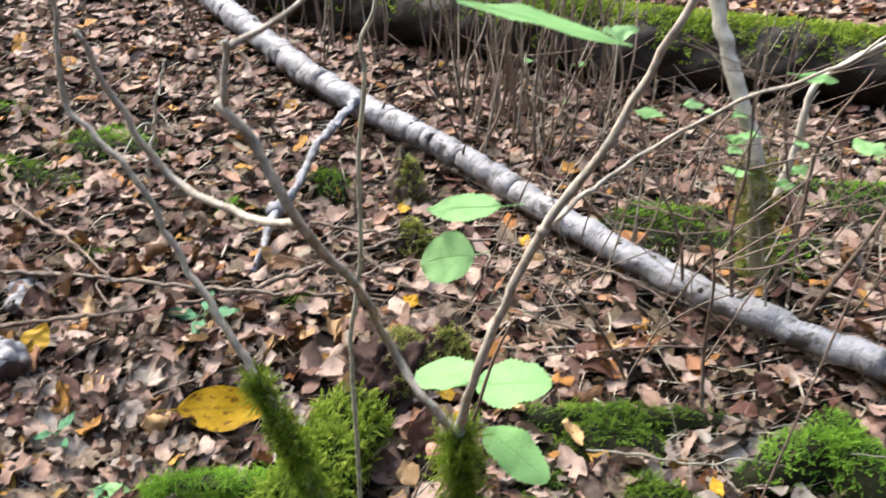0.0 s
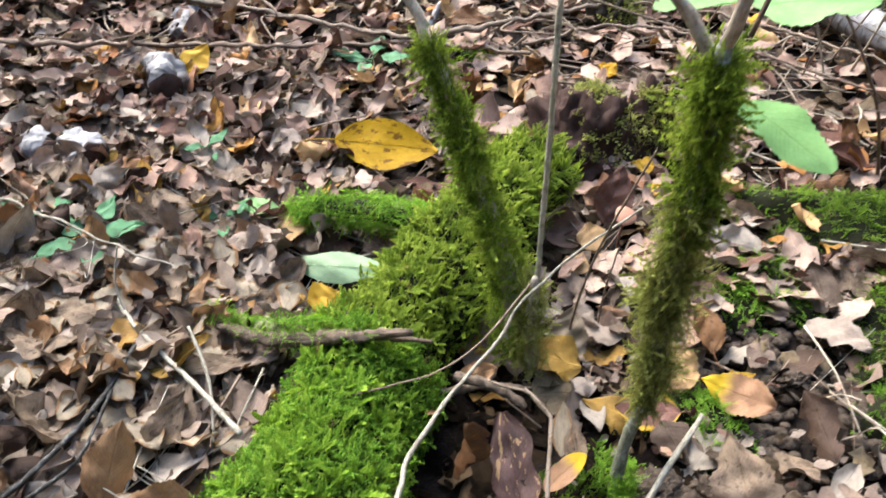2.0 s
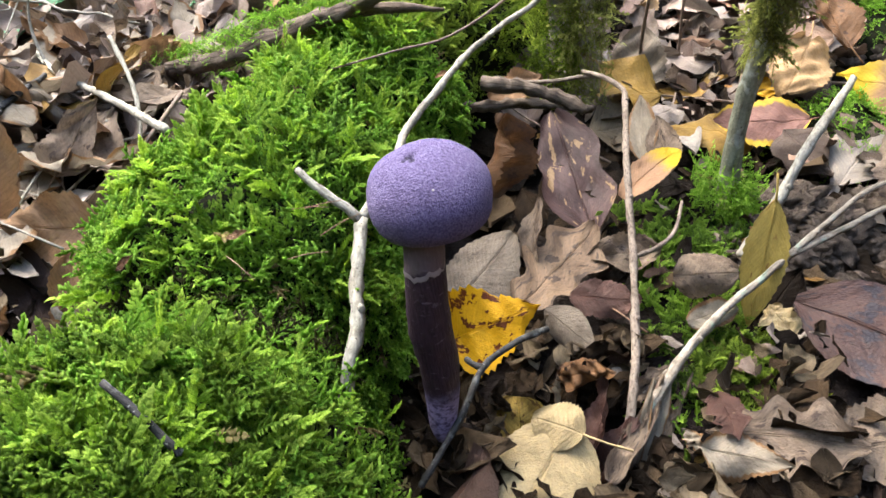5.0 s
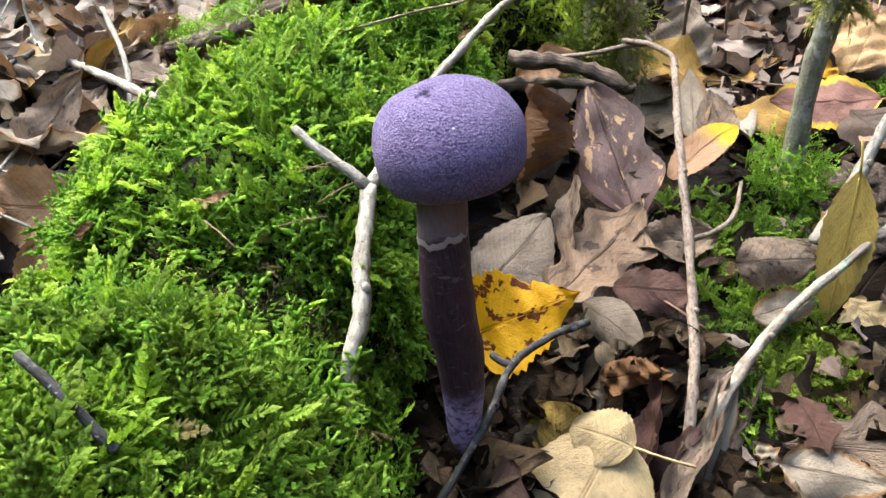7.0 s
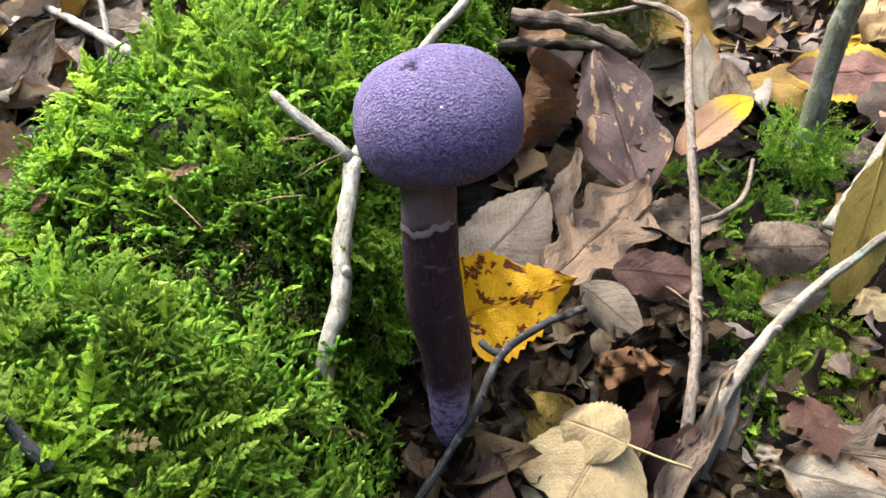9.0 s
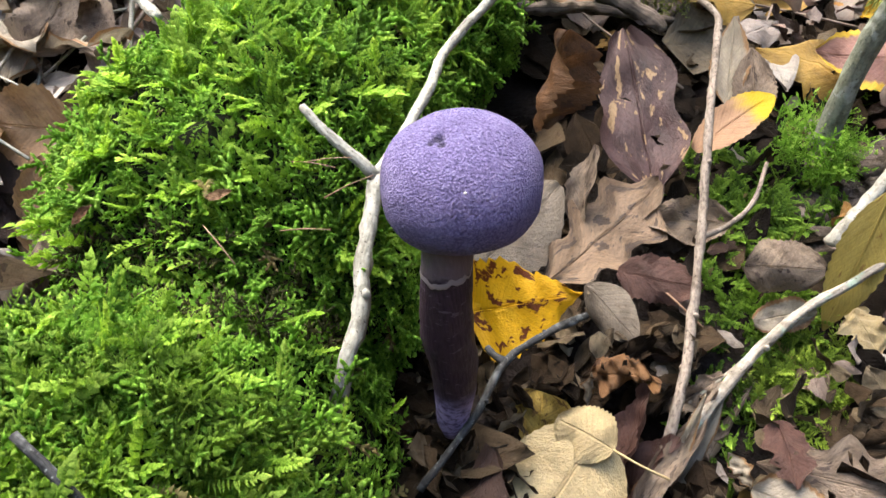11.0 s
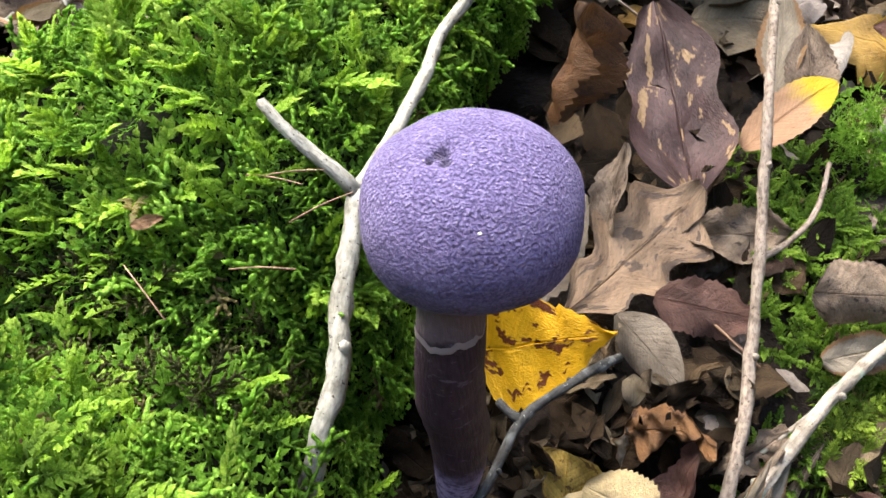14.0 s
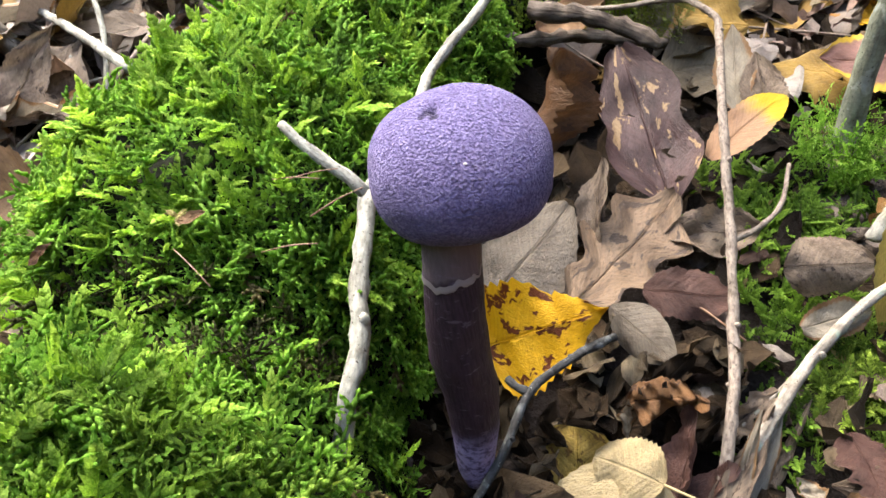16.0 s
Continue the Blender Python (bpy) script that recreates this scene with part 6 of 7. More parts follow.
# ---- saplings and dry stems behind ----
def pole():
    pts = [(0.90, 1.885, -0.02), (0.86, 1.88, 0.18), (0.812, 1.885, 0.40), (0.736, 1.95, 0.61), (0.688, 2.0, 0.769), (0.62, 2.08, 1.05)]
    ob = tube("sapling", pts, [0.030, 0.026, 0.022, 0.020, 0.019, 0.017], M_POLE, segs=16, step=0.015, rough=0.13, wobble=0.006)
    mossy_stem("moss_sleeve", pts[:3], [0.045, 0.038, 0.024], ob, "thick green moss", 1100, 0.030).data.materials[0] = M_MOSSDULL
    for k in range(9):
        at = (0.80 + 0.09 * math.cos(k * 2.1), 1.84 + 0.06 * math.sin(k * 1.7), 0.33 + 0.022 * k)
        lf = leaf("oval", M_GREEN, at, planar(k * 71, -5), (0, -0.4, 0.9), 0.055, 0.035, "", seed=100 + k, name="leaf")
        for key in ("category", "group"):
            del lf[key]
        lf.parent = ob
    tagged(ob, "pale sapling trunk with a mossy foot and small green leaves", "sapling")


pole()
twig([(1.075, 2.3, 0.02), (1.091, 2.3, 0.117), (1.110, 2.3, 0.242), (1.121, 2.3, 0.431), (1.205, 2.3, 0.515), (1.36, 2.3, 0.60)], 0.016, 0.007, M_POLE, "pale broken sapling stem", name="sapling", step=0.02)

for k in range(104):
    x, y = (rng.uniform(0.02, 0.66), rng.uniform(2.6, 3.4)) if k < 74 else (rng.uniform(-1.2, 0.0), rng.uniform(3.5, 4.1))
    h, lean = rng.uniform(0.35, 0.95), rng.normal(0, 0.12)
    z = float(land(x, y)) - 0.01
    kx = rng.normal(0, 0.03)
    twig([(x, y, z), (x + lean * 0.3 + kx, y + rng.normal(0, 0.03), z + h * 0.35), (x + lean * 0.6, y + rng.normal(0, 0.05), z + h * 0.7), (x + lean, y + rng.normal(0, 0.08), z + h)], rng.uniform(0.0035, 0.008), 0.002, M_TWIG if k % 3 else M_STEMBARK if k % 2 else M_SPECKTWIG, "dry brown stem standing in a dense thicket", name="dry_stem", step=0.05, segs=6)

for k, (base, tip, r) in enumerate([((0.592, 1.352), (0.507, 1.352, 0.52), 0.005), ((0.872, 1.80), (1.02, 1.80, 0.65), 0.007), ((1.011, 1.454), (0.956, 1.454, 0.28), 0.003), ((0.65, 1.741), (0.45, 1.741, 0.65), 0.005),
                                    ((0.75, 1.62), (0.66, 1.60, 0.75), 0.006), ((0.95, 1.70), (1.25, 1.62, 0.85), 0.007), ((0.55, 2.2), (0.42, 2.3, 0.6), 0.004), ((0.78, 2.3), (0.95, 2.35, 0.7), 0.005), ((0.48, 1.95), (0.72, 2.0, 0.55), 0.004), ((1.05, 1.95), (0.86, 1.85, 0.8), 0.005), ((0.62, 1.50), (0.85, 1.52, 0.42), 0.003), ((0.35, 2.6), (0.28, 2.6, 0.7), 0.005)]):
    b = np.array((*base, float(land(*base)) - 0.01))
    t = np.array(tip)
    m1, m2 = b * 0.66 + t * 0.34 + rng.normal(0, 0.025, 3), b * 0.33 + t * 0.67 + rng.normal(0, 0.03, 3)
    d = t - b
    sides = []
    for s in range(5):
        p = b + d * (0.35 + 0.13 * s)
        o = np.array((rng.choice((-1, 1)) * rng.uniform(0.12, 0.28), rng.normal(0, 0.08), rng.uniform(0.04, 0.16)))
        p = m1 if s < 2 else m2
        sides.append(([tuple(p), tuple(p + o * 0.5 + rng.normal(0, 0.012, 3)), tuple(p + o)], (r * 0.5, r * 0.25)))
    twig([tuple(b), tuple(m1), tuple(m2), tuple(t)], r, r * 0.4, M_TWIG, "bare dark shrub stem with thin side twigs", sides, name="bare_shrub", step=0.03, segs=7)

for k in range(42):
    x, y = rng.uniform(0.25, 1.35), rng.uniform(1.45, 2.7)
    z, h = float(land(x, y)) - 0.01, rng.uniform(0.25, 0.7)
    lean, r = rng.normal(0, 0.22, 2), rng.uniform(0.0022, 0.0045)
    b, t = np.array((x, y, z)), np.array((x + lean[0], y + lean[1] * 0.5, z + h))
    m = (b + t) / 2 + rng.normal(0, 0.03, 3)
    q = (m + t) / 2
    twig([tuple(b), tuple(m), tuple(t)], r, r * 0.4, (M_STEMBARK, M_TWIG, M_SPECKTWIG)[k % 3], "thin bare shrub shoot with a side twig", [([tuple(m), tuple(m + (lean[1], 0.05, 0.10)), tuple(m + (lean[1] * 1.6, 0.08, 0.16))], (r * 0.5, r * 0.3)), ([tuple(q), tuple(q + (-lean[0] * 0.6, 0.02, 0.07))], (r * 0.4, r * 0.3))], name="bare_shrub", step=0.03, segs=6)

for k, (at, ln) in enumerate([((0.405, 1.431, 0.684), 0.06), ((0.572, 1.686, 0.608), 0.07), ((0.60, 1.66, 0.60), 0.06), ((0.767, 1.533, 0.716), 0.08), ((0.327, 1.396, 0.853), 0.09), ((0.58, 0.955, 0.812), 0.10), ((0.30, 2.9, 0.35), 0.06), ((0.52, 3.0, 0.3), 0.07), ((0.45, 2.85, 0.2), 0.06)]):
    lf = leaf("oval", M_GREEN, at, planar(-10 + 40 * (k % 3), -8), (0, -0.4, 0.9), ln, ln * 0.45, "small green leaf held on a thin bare twig", seed=130 + k, group="green shrub leaves", name="shrub_leaf")
    v = Vector(at)
    sv, sf, suv = tube_data([(0, -ln * 0.5, 0), (0.03, -ln * 0.9, -0.05), (0.05, -ln * 1.0, -float(at[2] - land(at[0], at[1])) * 0.9)], [0.001, 0.0015, 0.002], 5, 0.03, 0)
    make("twig", sv, sf, M_TWIG, lf, "thin bare twig", uv=suv)


# ---- seedlings ----
def seedling(x, y, h, size, n, turn):
    z = float(land(x, y))
    ob = tube("seedling", [(x, y, z - 0.005), (x + 0.004, y, z + h * 0.5), (x, y + 0.004, z + h)], [0.0018, 0.0015, 0.0012], M_GREENSTEM, segs=6, step=0.01)
    for k in range(n):
        a = turn + 360 / n * k
        d = planar(a, 8)
        c = np.array((x, y, z + h - 0.006 * (k // 2))) + np.array(d) * size * 0.6
        lf = leaf("long", M_SEEDLING, tuple(c), d, (0, -0.2, 1), size, size * 0.42, "", cup=0.2, seed=160 + k, stalk=0.2, name="leaf")
        for key in ("category", "group"):
            del lf[key]
        lf.parent = ob
    tagged(ob, "small green seedling with smooth oval leaves", "plant", "seedlings")


seedling(-0.845, 0.865, 0.055, 0.085, 5, 20)
seedling(-0.680, 0.985, 0.045, 0.055, 3, 60)
seedling(-0.98, 0.92, 0.045, 0.06, 4, 10)
seedling(-0.62, 1.62, 0.05, 0.09, 4, 0)
seedling(-0.80, 1.17, 0.05, 0.055, 3, 75)
seedling(-1.55, 2.2, 0.05, 0.06, 4, 30)

# ---- clods ----
for k, (x, y, s) in enumerate([(0.062, 0.668, 0.028), (0.088, 0.640, 0.026), (0.050, 0.590, 0.020), (0.072, 0.600, 0.022), (-0.084, 0.552, 0.017), (0.055, 0.65, 0.022), (0.075, 0.625, 0.018), (0.045, 0.610, 0.016), (0.09, 0.66, 0.02), (0.11, 0.63, 0.016), (0.03, 0.64, 0.014), (-0.10, 0.78, 0.014), (0.12, 0.69, 0.02), (0.15, 0.64, 0.018), (-0.01, 0.80, 0.02), (0.02, 0.83, 0.016), (0.20, 0.95, 0.02), (0.24, 0.90, 0.022), (0.28, 1.0, 0.02), (-0.60, 0.36, 0.02), (-0.57, 0.33, 0.02), (-0.64, 0.31, 0.024)]):
    v, f = ball(40, 26)
    v = v * (1 + 0.40 * smooth_noise(v, 1.3, k * 2.0) + 0.30 * smooth_noise(v, 3.0, k) + 0.30 * smooth_noise(v, 6.0, k) + 0.16 * smooth_noise(v, 13.0, k))[:, None] * np.array((s, s * 0.85, s * 0.7))
    ob = make("soil_clod", v, f, M_CLOD)
    ob.location = (x, y, float(land(x, y)) + s * 0.55)
    tagged(ob, "crumbly grey-brown clod of soil", "soil", "clods of soil")


v, f = ball(30, 18)
v = v * (1 + 0.3 * smooth_noise(v, 1.6, 4.0) + 0.2 * smooth_noise(v, 4.0, 9.0))[:, None] * np.array((0.024, 0.020, 0.036))
heap = make("soil_clod", v, f, M_SHADESOIL)
heap.location = (-0.174, 0.388, -0.010)
tagged(heap, "dark soil heaped round the mushroom's foot, shade in its colour", "soil")


def soil_crumbs(n, x, y, rx, ry):
    """Loose crumbs of soil strewn over bare ground."""
    bv, bf = ball(9, 6)
    V, F, base = [], [], 0
    for k in range(n):
        a, r = rng.uniform(0, 2 * math.pi), math.sqrt(rng.random())
        px, py, sz = x + rx * r * math.cos(a), y + ry * r * math.sin(a), rng.uniform(0.004, 0.013)
        v = bv * (1 + 0.4 * smooth_noise(bv, 1.5, k * 1.7))[:, None] * np.array((1, 0.85, 0.7)) * sz
        V.append(v + np.array((px, py, float(land(px, py)) + sz * 0.4)))
        F.append(bf + base)
        base += len(v)
    return tagged(make("soil_crumbs", np.concatenate(V), np.concatenate(F), M_CLOD), "loose grey-brown crumbs of soil on bare ground", "soil", kind="stuff")


soil_crumbs(420, 0.22, 0.86, 0.19, 0.20)
soil_crumbs(160, 0.06, 0.62, 0.08, 0.07)
soil_crumbs(140, -0.62, 0.36, 0.09, 0.10)


# ---- leaf litter ----
KINDS = [("oval", 0.62), ("oval", 0.55), ("birch", 0.8), ("oak", 0.66), ("oval", 0.7), ("long", 0.45), ("maple", 0.85), ("birch", 0.72)]
SHAPES, SHAPES_LOW, SHAPES_FAR = [], [], []
for k in range(26):
    kind, ratio = KINDS[k % len(KINDS)]
    SHAPES.append(leaf_data(kind, 1.0, ratio, float(rng.normal(0, 0.6)), float(rng.normal(0.2, 0.8)), 0.20, 200 + k, 10, 6, 0.015, ragged=0.7))
    SHAPES_LOW.append(leaf_data(kind, 1.0, ratio, float(rng.normal(0, 0.5)), float(rng.normal(0.2, 0.65)), 0.20, 300 + k, 5, 4, 0.06))
    SHAPES_FAR.append(leaf_data(kind, 1.0, ratio, float(rng.normal(0, 0.5)), float(rng.normal(0.2, 0.6)), 0.2, 500 + k, 4, 2, 0.06))


def off_twig(x, y):
    """Keeps the lichened twig uncovered."""
    line = np.interp(y, (0.398, 0.423, 0.463, 0.502, 0.528), (-0.058, -0.046, -0.026, 0.0, 0.028))
    return (np.abs(x - line) > 0.022) | (y < 0.39) | (y > 0.53)


def litter_places(n, x0, x1, y0, y1, clear=True):
    x, y = rng.uniform(x0, x1, n), rng.uniform(y0, y1, n)
    ok = near_log(x, y) > 0.98
    ok &= off_twig(x, y)
    # bare soil shows round the upright stem
    ok &= (((x - 0.24) / 0.15) ** 2 + ((y - 0.88) / 0.18) ** 2 > 1) | (rng.random(n) < 0.22)
    if not clear:
        return x[ok], y[ok]
    for hx, hy, hr in HERO:
        ok &= np.hypot(x - hx, y - hy) > hr
    ok &= ~((x > -0.205) & (x < 0.02) & (y > 0.36) & (y < 0.56))
    ok &= ~((np.abs(x + 0.10) < 0.13) & (np.abs(y - 0.66) < 0.11))
    ok &= ~((np.abs(x - 0.05) < 0.12) & (np.abs(y - 0.55) < 0.14))
    ok &= ~(((x - 0.37) / 0.2) ** 2 + ((y - 1.28) / 0.08) ** 2 < 0.7)
    ok &= ~(((x - 0.80) / 0.16) ** 2 + ((y - 1.17) / 0.10) ** 2 < 0.9)
    ok &= ~(((x - 0.46) / 0.13) ** 2 + ((y - 1.0) / 0.08) ** 2 < 0.5)
    return x[ok], y[ok]


def litter_frames(x, y, lift, steep):
    n = len(x)
    yaw, lean = rng.uniform(0, 2 * math.pi, n), np.abs(rng.normal(0, steep, n))
    axis = rng.uniform(0, 2 * math.pi, n)
    nr = np.stack([np.sin(lean) * np.cos(axis), np.sin(lean) * np.sin(axis), np.cos(lean)], 1)
    nr[rng.random(n) < 0.4] *= -1
    d = np.stack([np.cos(yaw), np.sin(yaw), np.zeros(n)], 1)
    d -= nr * (d * nr).sum(1)[:, None]
    d /= np.linalg.norm(d, axis=1)[:, None]
    s = np.cross(d, nr)
    z = land(x, y) + rng.uniform(0.002, lift, n) + 0.012 * np.sin(lean)
    return np.stack([s, d, nr], 2), np.stack([x, y, z], 1)


def litter_mesh(name, x, y, size, lift, steep, label, shapes, material=M_LITTER):
    R, P = litter_frames(x, y, lift, steep)
    which = rng.integers(0, len(shapes), len(x))
    V, F, U, base = [], [], [], 0
    for k, (v, f, uv) in enumerate(shapes):
        i = np.where(which == k)[0]
        if not len(i):
            continue
        vv = np.einsum("nij,vj->nvi", R[i] * size[i][:, None, None], v - np.array((0, 0.5, 0))) + P[i][:, None, :]
        V.append(vv.reshape(-1, 3))
        F.append((f[None] + (base + np.arange(len(i)) * len(v))[:, None, None]).reshape(-1, 3))
        U.append(np.tile(uv, (len(i), 1)))
        base += len(i) * len(v)
    return tagged(make(name, np.concatenate(V), np.concatenate(F), material, uv=np.concatenate(U)), label, "leaves", kind="stuff")


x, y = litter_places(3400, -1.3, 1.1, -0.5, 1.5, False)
litter_mesh("leaf_litter", x, y, rng.uniform(0.03, 0.07, len(x)), 0.008, 0.30, "deep layer of damp dark brown leaves, gap shade in their colour", SHAPES_LOW, M_WETSHADE)
x, y = litter_places(5000, -2.6, 2.4, 0.6, 5.2)
litter_mesh("leaf_litter", x, y, rng.uniform(0.05, 0.095, len(x)), 0.015, 0.35, "damp brown leaves below the dry ones", SHAPES_LOW, M_DAMP)
x, y = litter_places(10500, -2.6, 2.4, 0.6, 5.2)
# the litter thins out over the mossy soil beyond the upright stem
ok = (x < 0.26) | (y > 1.9) | (rng.random(len(x)) < 0.62)
x, y = x[ok], y[ok]
near = (y < 1.45) & (np.abs(x + 0.2) < 1.2)
for part_of, shapes, m in ((near & (y < 1.0), SHAPES, M_LITTER), (near & (y >= 1.0), SHAPES, M_PINK), (~near, SHAPES_LOW, M_PINK)):
    litter_mesh("leaf_litter", x[part_of], y[part_of], rng.uniform(0.042, 0.105, part_of.sum()), 0.045, 0.36, "layer of dry brown autumn leaves on the ground", shapes, m)
for x0, x1, y0, y1, n in ((-2.2, 1.6, 1.5, 3.4, 4200), (-1.3, -0.36, 0.3, 1.6, 1900), (-0.05, 1.0, 0.7, 1.6, 1300), (0.08, 0.5, 0.4, 0.8, 200)):
    x, y = litter_places(n, x0, x1, y0, y1)
    pale = rng.random(len(x)) < 0.55
    litter_mesh("leaf_crumbs", x[pale], y[pale], rng.uniform(0.010, 0.030, pale.sum()), 0.055, 0.8, "crumbled pale bits of dead leaf on the litter", SHAPES_FAR, M_PINK if y0 > 0.6 else M_LITTER)
    litter_mesh("leaf_crumbs", x[~pale], y[~pale], rng.uniform(0.010, 0.030, (~pale).sum()), 0.050, 0.8, "crumbled brown bits of dead leaf on the litter", SHAPES_FAR, M_DAMP)
far, turn = 0.4 + np.abs(rng.normal(0, 1.0, 24000)) * 3.4, rng.uniform(0, 2 * math.pi, 24000)
x, y = -0.1 + far * np.cos(turn), 1.6 + far * np.sin(turn)
ok = (np.abs(x + 0.1) > 2.3) | (y < 0.75) | (y > 5.0)
ok &= (near_log(x, y) > 1.3) & ((np.abs(x + 0.1) > 0.7) | (y < 0.05) | (y > 0.9))
x, y = x[ok], y[ok]
litter_mesh("leaf_litter", x, y, rng.uniform(0.07, 0.13, len(x)), 0.03, 0.42, "dry brown autumn leaves further off", SHAPES_FAR, M_PINK)

for n, x0, x1, y0, y1 in ((620, -1.3, -0.40, 0.15, 0.78), (900, -1.5, -0.34, 0.7, 1.5), (260, 0.18, 0.8, 0.25, 0.72), (250, -0.1, 0.9, 0.74, 1.3)):
    x, y = litter_places(n, x0, x1, y0, y1)
    litter_mesh("leaf_litter", x, y, rng.uniform(0.05, 0.10, len(x)), 0.035, 0.5, "dry pale brown leaves lying thickly on the ground", SHAPES, M_LITTER)

x, y = litter_places(300, -1.25, -0.40, 0.28, 1.2)
litter_mesh("leaf_litter", x, y, rng.uniform(0.05, 0.10, len(x)), 0.045, 0.5, "bleached tan leaves lying on the litter", SHAPES, M_TAN)
x, y = litter_places(420, -2.3, 1.6, 1.3, 3.8)
litter_mesh("leaf_litter", x, y, rng.uniform(0.04, 0.09, len(x)), 0.055, 0.6, "bleached tan leaves lying on the litter", SHAPES_LOW, M_TAN)
x, y = litter_places(380, -2.3, 1.6, 1.5, 4.2)
litter_mesh("leaf_litter", x, y, rng.uniform(0.03, 0.075, len(x)), 0.060, 0.6, "bleached whitish leaves lying on the litter", SHAPES_LOW, M_WHITE)
x, y = litter_places(70, 0.12, 0.8, 0.6, 1.3)
litter_mesh("leaf_litter", x, y, rng.uniform(0.05, 0.09, len(x)), 0.045, 0.5, "bleached tan leaves lying on the litter", SHAPES, M_TAN)

x, y = litter_places(170, -1.0, -0.43, 0.42, 0.95)
litter_mesh("leaf_litter", x, y, rng.uniform(0.035, 0.075, len(x)), 0.055, 0.5, "bleached whitish leaves lying beside the log", SHAPES, M_WHITE)

# large leaves curled up on top of the pile beside the log
CURLED = [leaf_data(KINDS[k % len(KINDS)][0], 1.0, KINDS[k % len(KINDS)][1], float(rng.normal(0, 1.0)), float(rng.choice((-1, 1)) * rng.uniform(0.7, 1.8)), 0.22, 700 + k, 12, 8, 0.015, holes=k % 3, ragged=0.9) for k in range(14)]
for n, x0, x1, y0, y1, m, label in ((75, -1.05, -0.47, 0.34, 1.0, M_TAN, "large curled tan leaves heaped beside the log"), (75, -1.1, -0.47, 0.34, 1.1, M_LITTER, "large curled brown leaves heaped beside the log"), (26, -1.0, -0.47, 0.36, 0.9, M_WARM, "large curled warm brown leaves beside the log"), (34, 0.15, 0.9, 0.75, 1.35, M_LITTER, "curled brown leaves lying loose on the litter"), (150, -1.6, -0.35, 0.9, 1.9, M_PINK, "large curled pinkish-brown leaves on the litter"), (40, -1.6, 0.9, 1.1, 2.0, M_ORANGE, "pale orange-tan curled leaves on the litter"), (60, -1.6, 1.2, 1.2, 2.4, M_RUST, "rust-brown curled leaves on the litter")):
    x, y = litter_places(n, x0, x1, y0, y1)
    ok = np.hypot(x + 0.52, y - 0.45) > 0.15
    x, y = x[ok], y[ok]
    litter_mesh("leaf_litter", x, y, rng.uniform(0.065, 0.115, len(x)) * (1 if y0 < 0.8 else 0.9), 0.060, 0.75, label, CURLED, m)

# crumbled bits of leaf round the mushroom
x, y = litter_places(460, -0.21, 0.24, 0.34, 0.86, False)
ok = np.ones(len(x), bool)
for cx, cy, cr in ((-0.110, 0.366, 0.055), (-0.127, 0.402, 0.03), (-0.012, 0.527, 0.04), (-0.149, 0.433, 0.045), (-0.115, 0.512, 0.04), (-0.133, 0.652, 0.06), (-0.170, 0.37, 0.025)):
    ok &= np.hypot(x - cx, y - cy) > cr
x, y = x[ok], y[ok]


def off_leaves(x, y, share=0.8):
    ok = off_twig(x, y)
    ok &= np.hypot(x + 0.084, y - 0.400) > 0.028
    for hx, hy, hr in HERO:
        ok &= np.hypot(x - hx, y - hy) > hr * share
    return x[ok], y[ok]


dry = (rng.random(len(x)) < 0.4) & ((y < 0.54) | (x > -0.06))
litter_mesh("leaf_crumbs", x[dry], y[dry], rng.uniform(0.010, 0.024, dry.sum()), 0.018, 0.8, "crumbled brown bits of dead leaf", SHAPES_LOW)
litter_mesh("leaf_crumbs", x[~dry], y[~dry], rng.uniform(0.012, 0.030, (~dry).sum()), 0.016, 0.8, "crumbled damp bits of dead leaf, darkened for gap shade", SHAPES_LOW, M_WETSHADE)
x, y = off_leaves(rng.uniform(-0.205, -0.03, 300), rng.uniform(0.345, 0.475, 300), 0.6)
litter_mesh("leaf_crumbs", x, y, rng.uniform(0.014, 0.034, len(x)), 0.016, 0.7, "small bits of leaf in the hollow, darkened for its shade", SHAPES_LOW, M_WETSHADE)
x, y = off_leaves(rng.uniform(-0.205, 0.06, 210), rng.uniform(0.355, 0.475, 210), 0.7)
litter_mesh("leaf_crumbs", x, y, rng.uniform(0.010, 0.032, len(x)), 0.018, 0.7, "small brown bits of leaf in the hollow", SHAPES_LOW, M_DAMP)
x, y = litter_places(420, -0.9, -0.42, 0.25, 0.9, False)
litter_mesh("leaf_crumbs", x, y, rng.uniform(0.012, 0.03, len(x)), 0.03, 0.8, "crumbled pale bits of dead leaf", SHAPES_LOW)

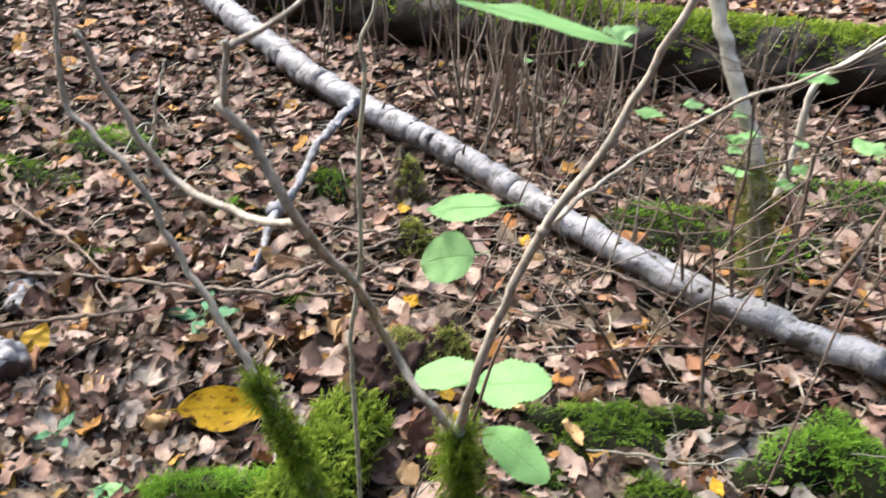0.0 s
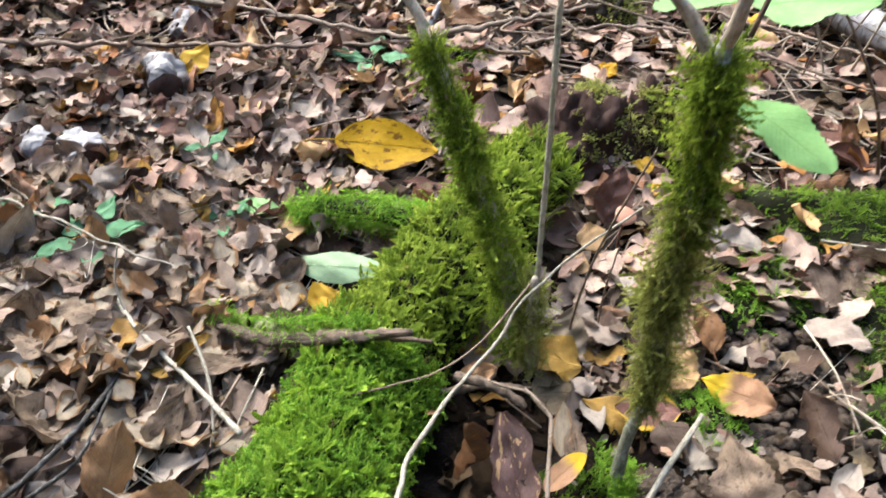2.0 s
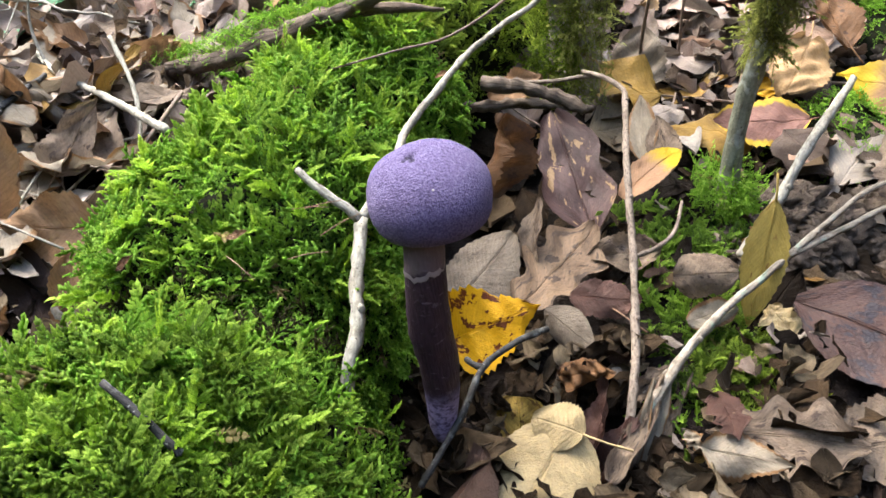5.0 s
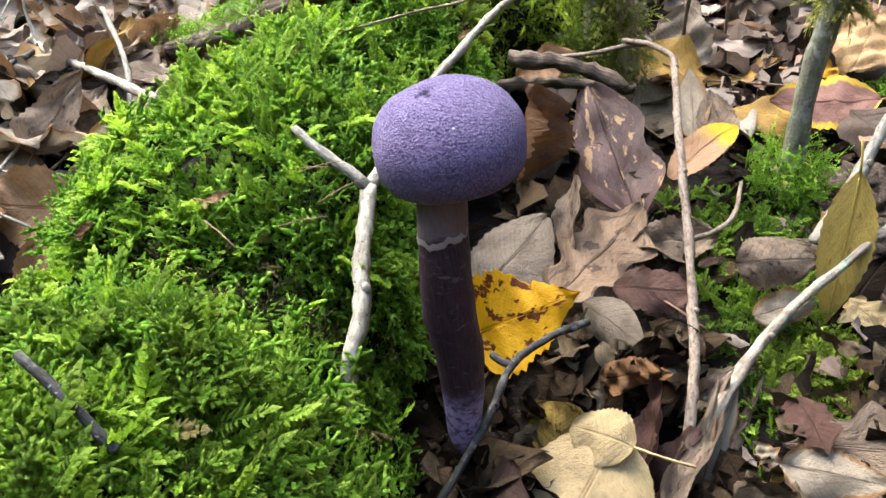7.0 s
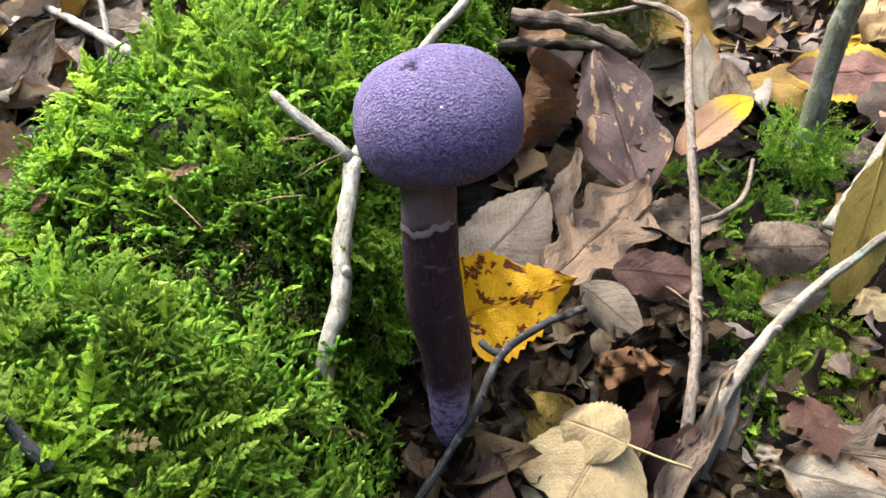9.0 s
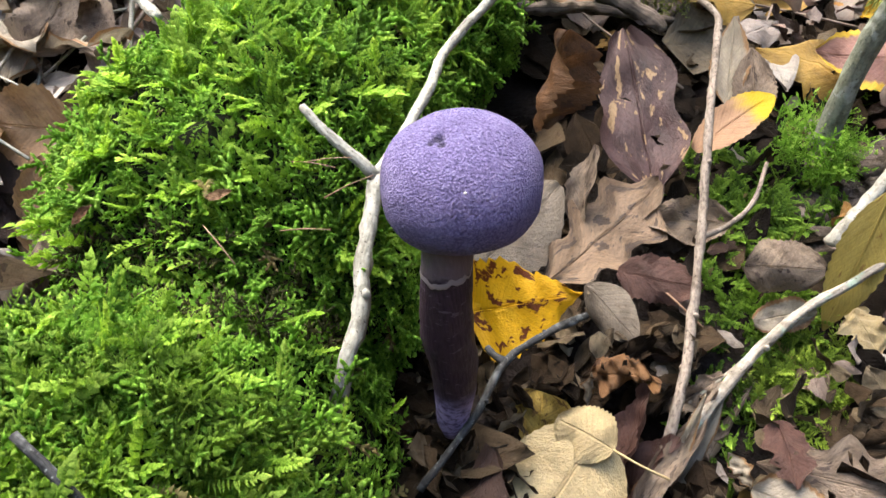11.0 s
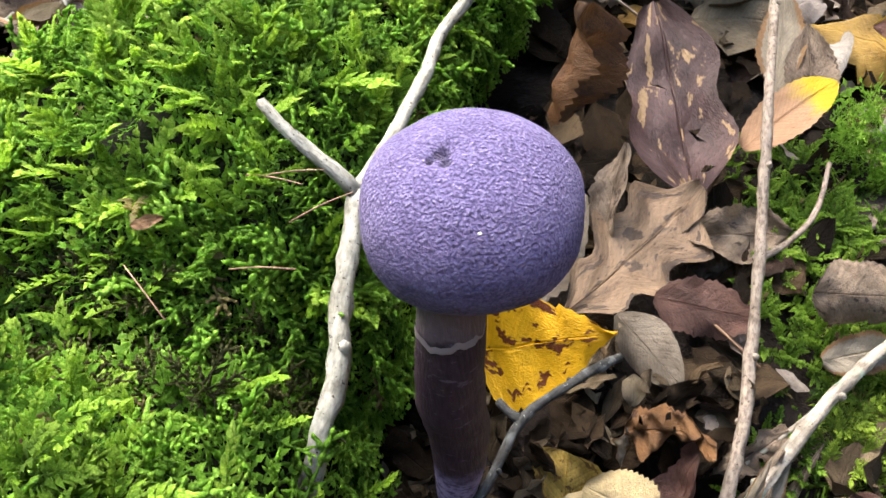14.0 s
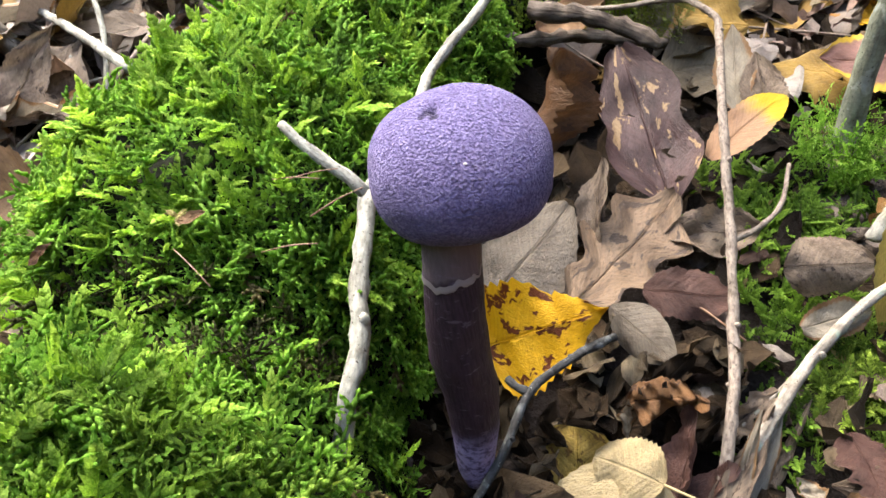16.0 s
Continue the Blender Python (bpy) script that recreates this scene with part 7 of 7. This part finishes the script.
# single leaves lying on top, near the path
LOOSE = []
for k in range(14):
    v, f, uv = SHAPES[k]
    me = make("fallen_leaf", v - np.array((0, 0.5, 0)), f, M_LITTER, uv=uv)
    LOOSE.append(me.data)
    bpy.data.objects.remove(me)
x, y = litter_places(330, -0.95, 0.65, 0.22, 1.35)
R, P = litter_frames(x, y, 0.040, 0.6)
for i in range(min(len(x), 290)):
    ob = new("fallen_leaf", LOOSE[i % 14])
    s = rng.uniform(0.045, 0.095)
    ob.matrix_world = Matrix.LocRotScale(P[i], Matrix(R[i].tolist()).to_quaternion(), (s, s, s))
    tagged(ob, "dry brown curled leaf lying on the litter", "leaf", "fallen leaves")


# fine dead twigs among the leaves
def debris(n, x0, x1, y0, y1, material=M_TWIG, thick=1.0):
    V, F, U, base = [], [], [], 0
    for _ in range(n):
        x, y = rng.uniform(x0, x1), rng.uniform(y0, y1)
        if near_log(x, y) < 1.1 or (-0.25 < x < 0.16 and 0.30 < y < 0.72):
            continue
        a, ln = rng.uniform(0, 2 * math.pi), rng.uniform(0.05, 0.28)
        d = np.array((math.cos(a), math.sin(a), rng.normal(0, 0.12))) * ln / 2
        c = np.array((x, y, float(land(x, y)) + rng.uniform(0.012, 0.035)))
        m = rng.normal(0, 0.008, 3)
        v, f, uv = tube_data([c - d, c + m, c + d], np.array([1.0, 0.8, 0.5]) * rng.uniform(0.0009, 0.0026) * thick, 5, 0.04, 0)
        V.append(v)
        F.append(f + base)
        U.append(uv)
        base += len(v)
    return tagged(make("twig_litter", np.concatenate(V), np.concatenate(F), material, uv=np.concatenate(U)), "fine dead twigs scattered among the leaves", "twigs", kind="stuff")


debris(650, -1.5, 1.4, 0.2, 3.0)
debris(200, -2.2, 2.4, 2.2, 5.0)
debris(150, -1.1, -0.42, 0.40, 1.1, M_PALETWIG, 0.8)
debris(260, -1.5, 0.4, 1.4, 2.2, M_SPECKTWIG, 1.4)
debris(230, -2.0, -0.2, 1.9, 3.6, M_STEMBARK, 1.3)
debris(420, 0.1, 1.5, 1.3, 3.0, M_STEMBARK, 1.3)
debris(110, 0.25, 0.95, 0.75, 1.3, M_STEMBARK, 0.9)
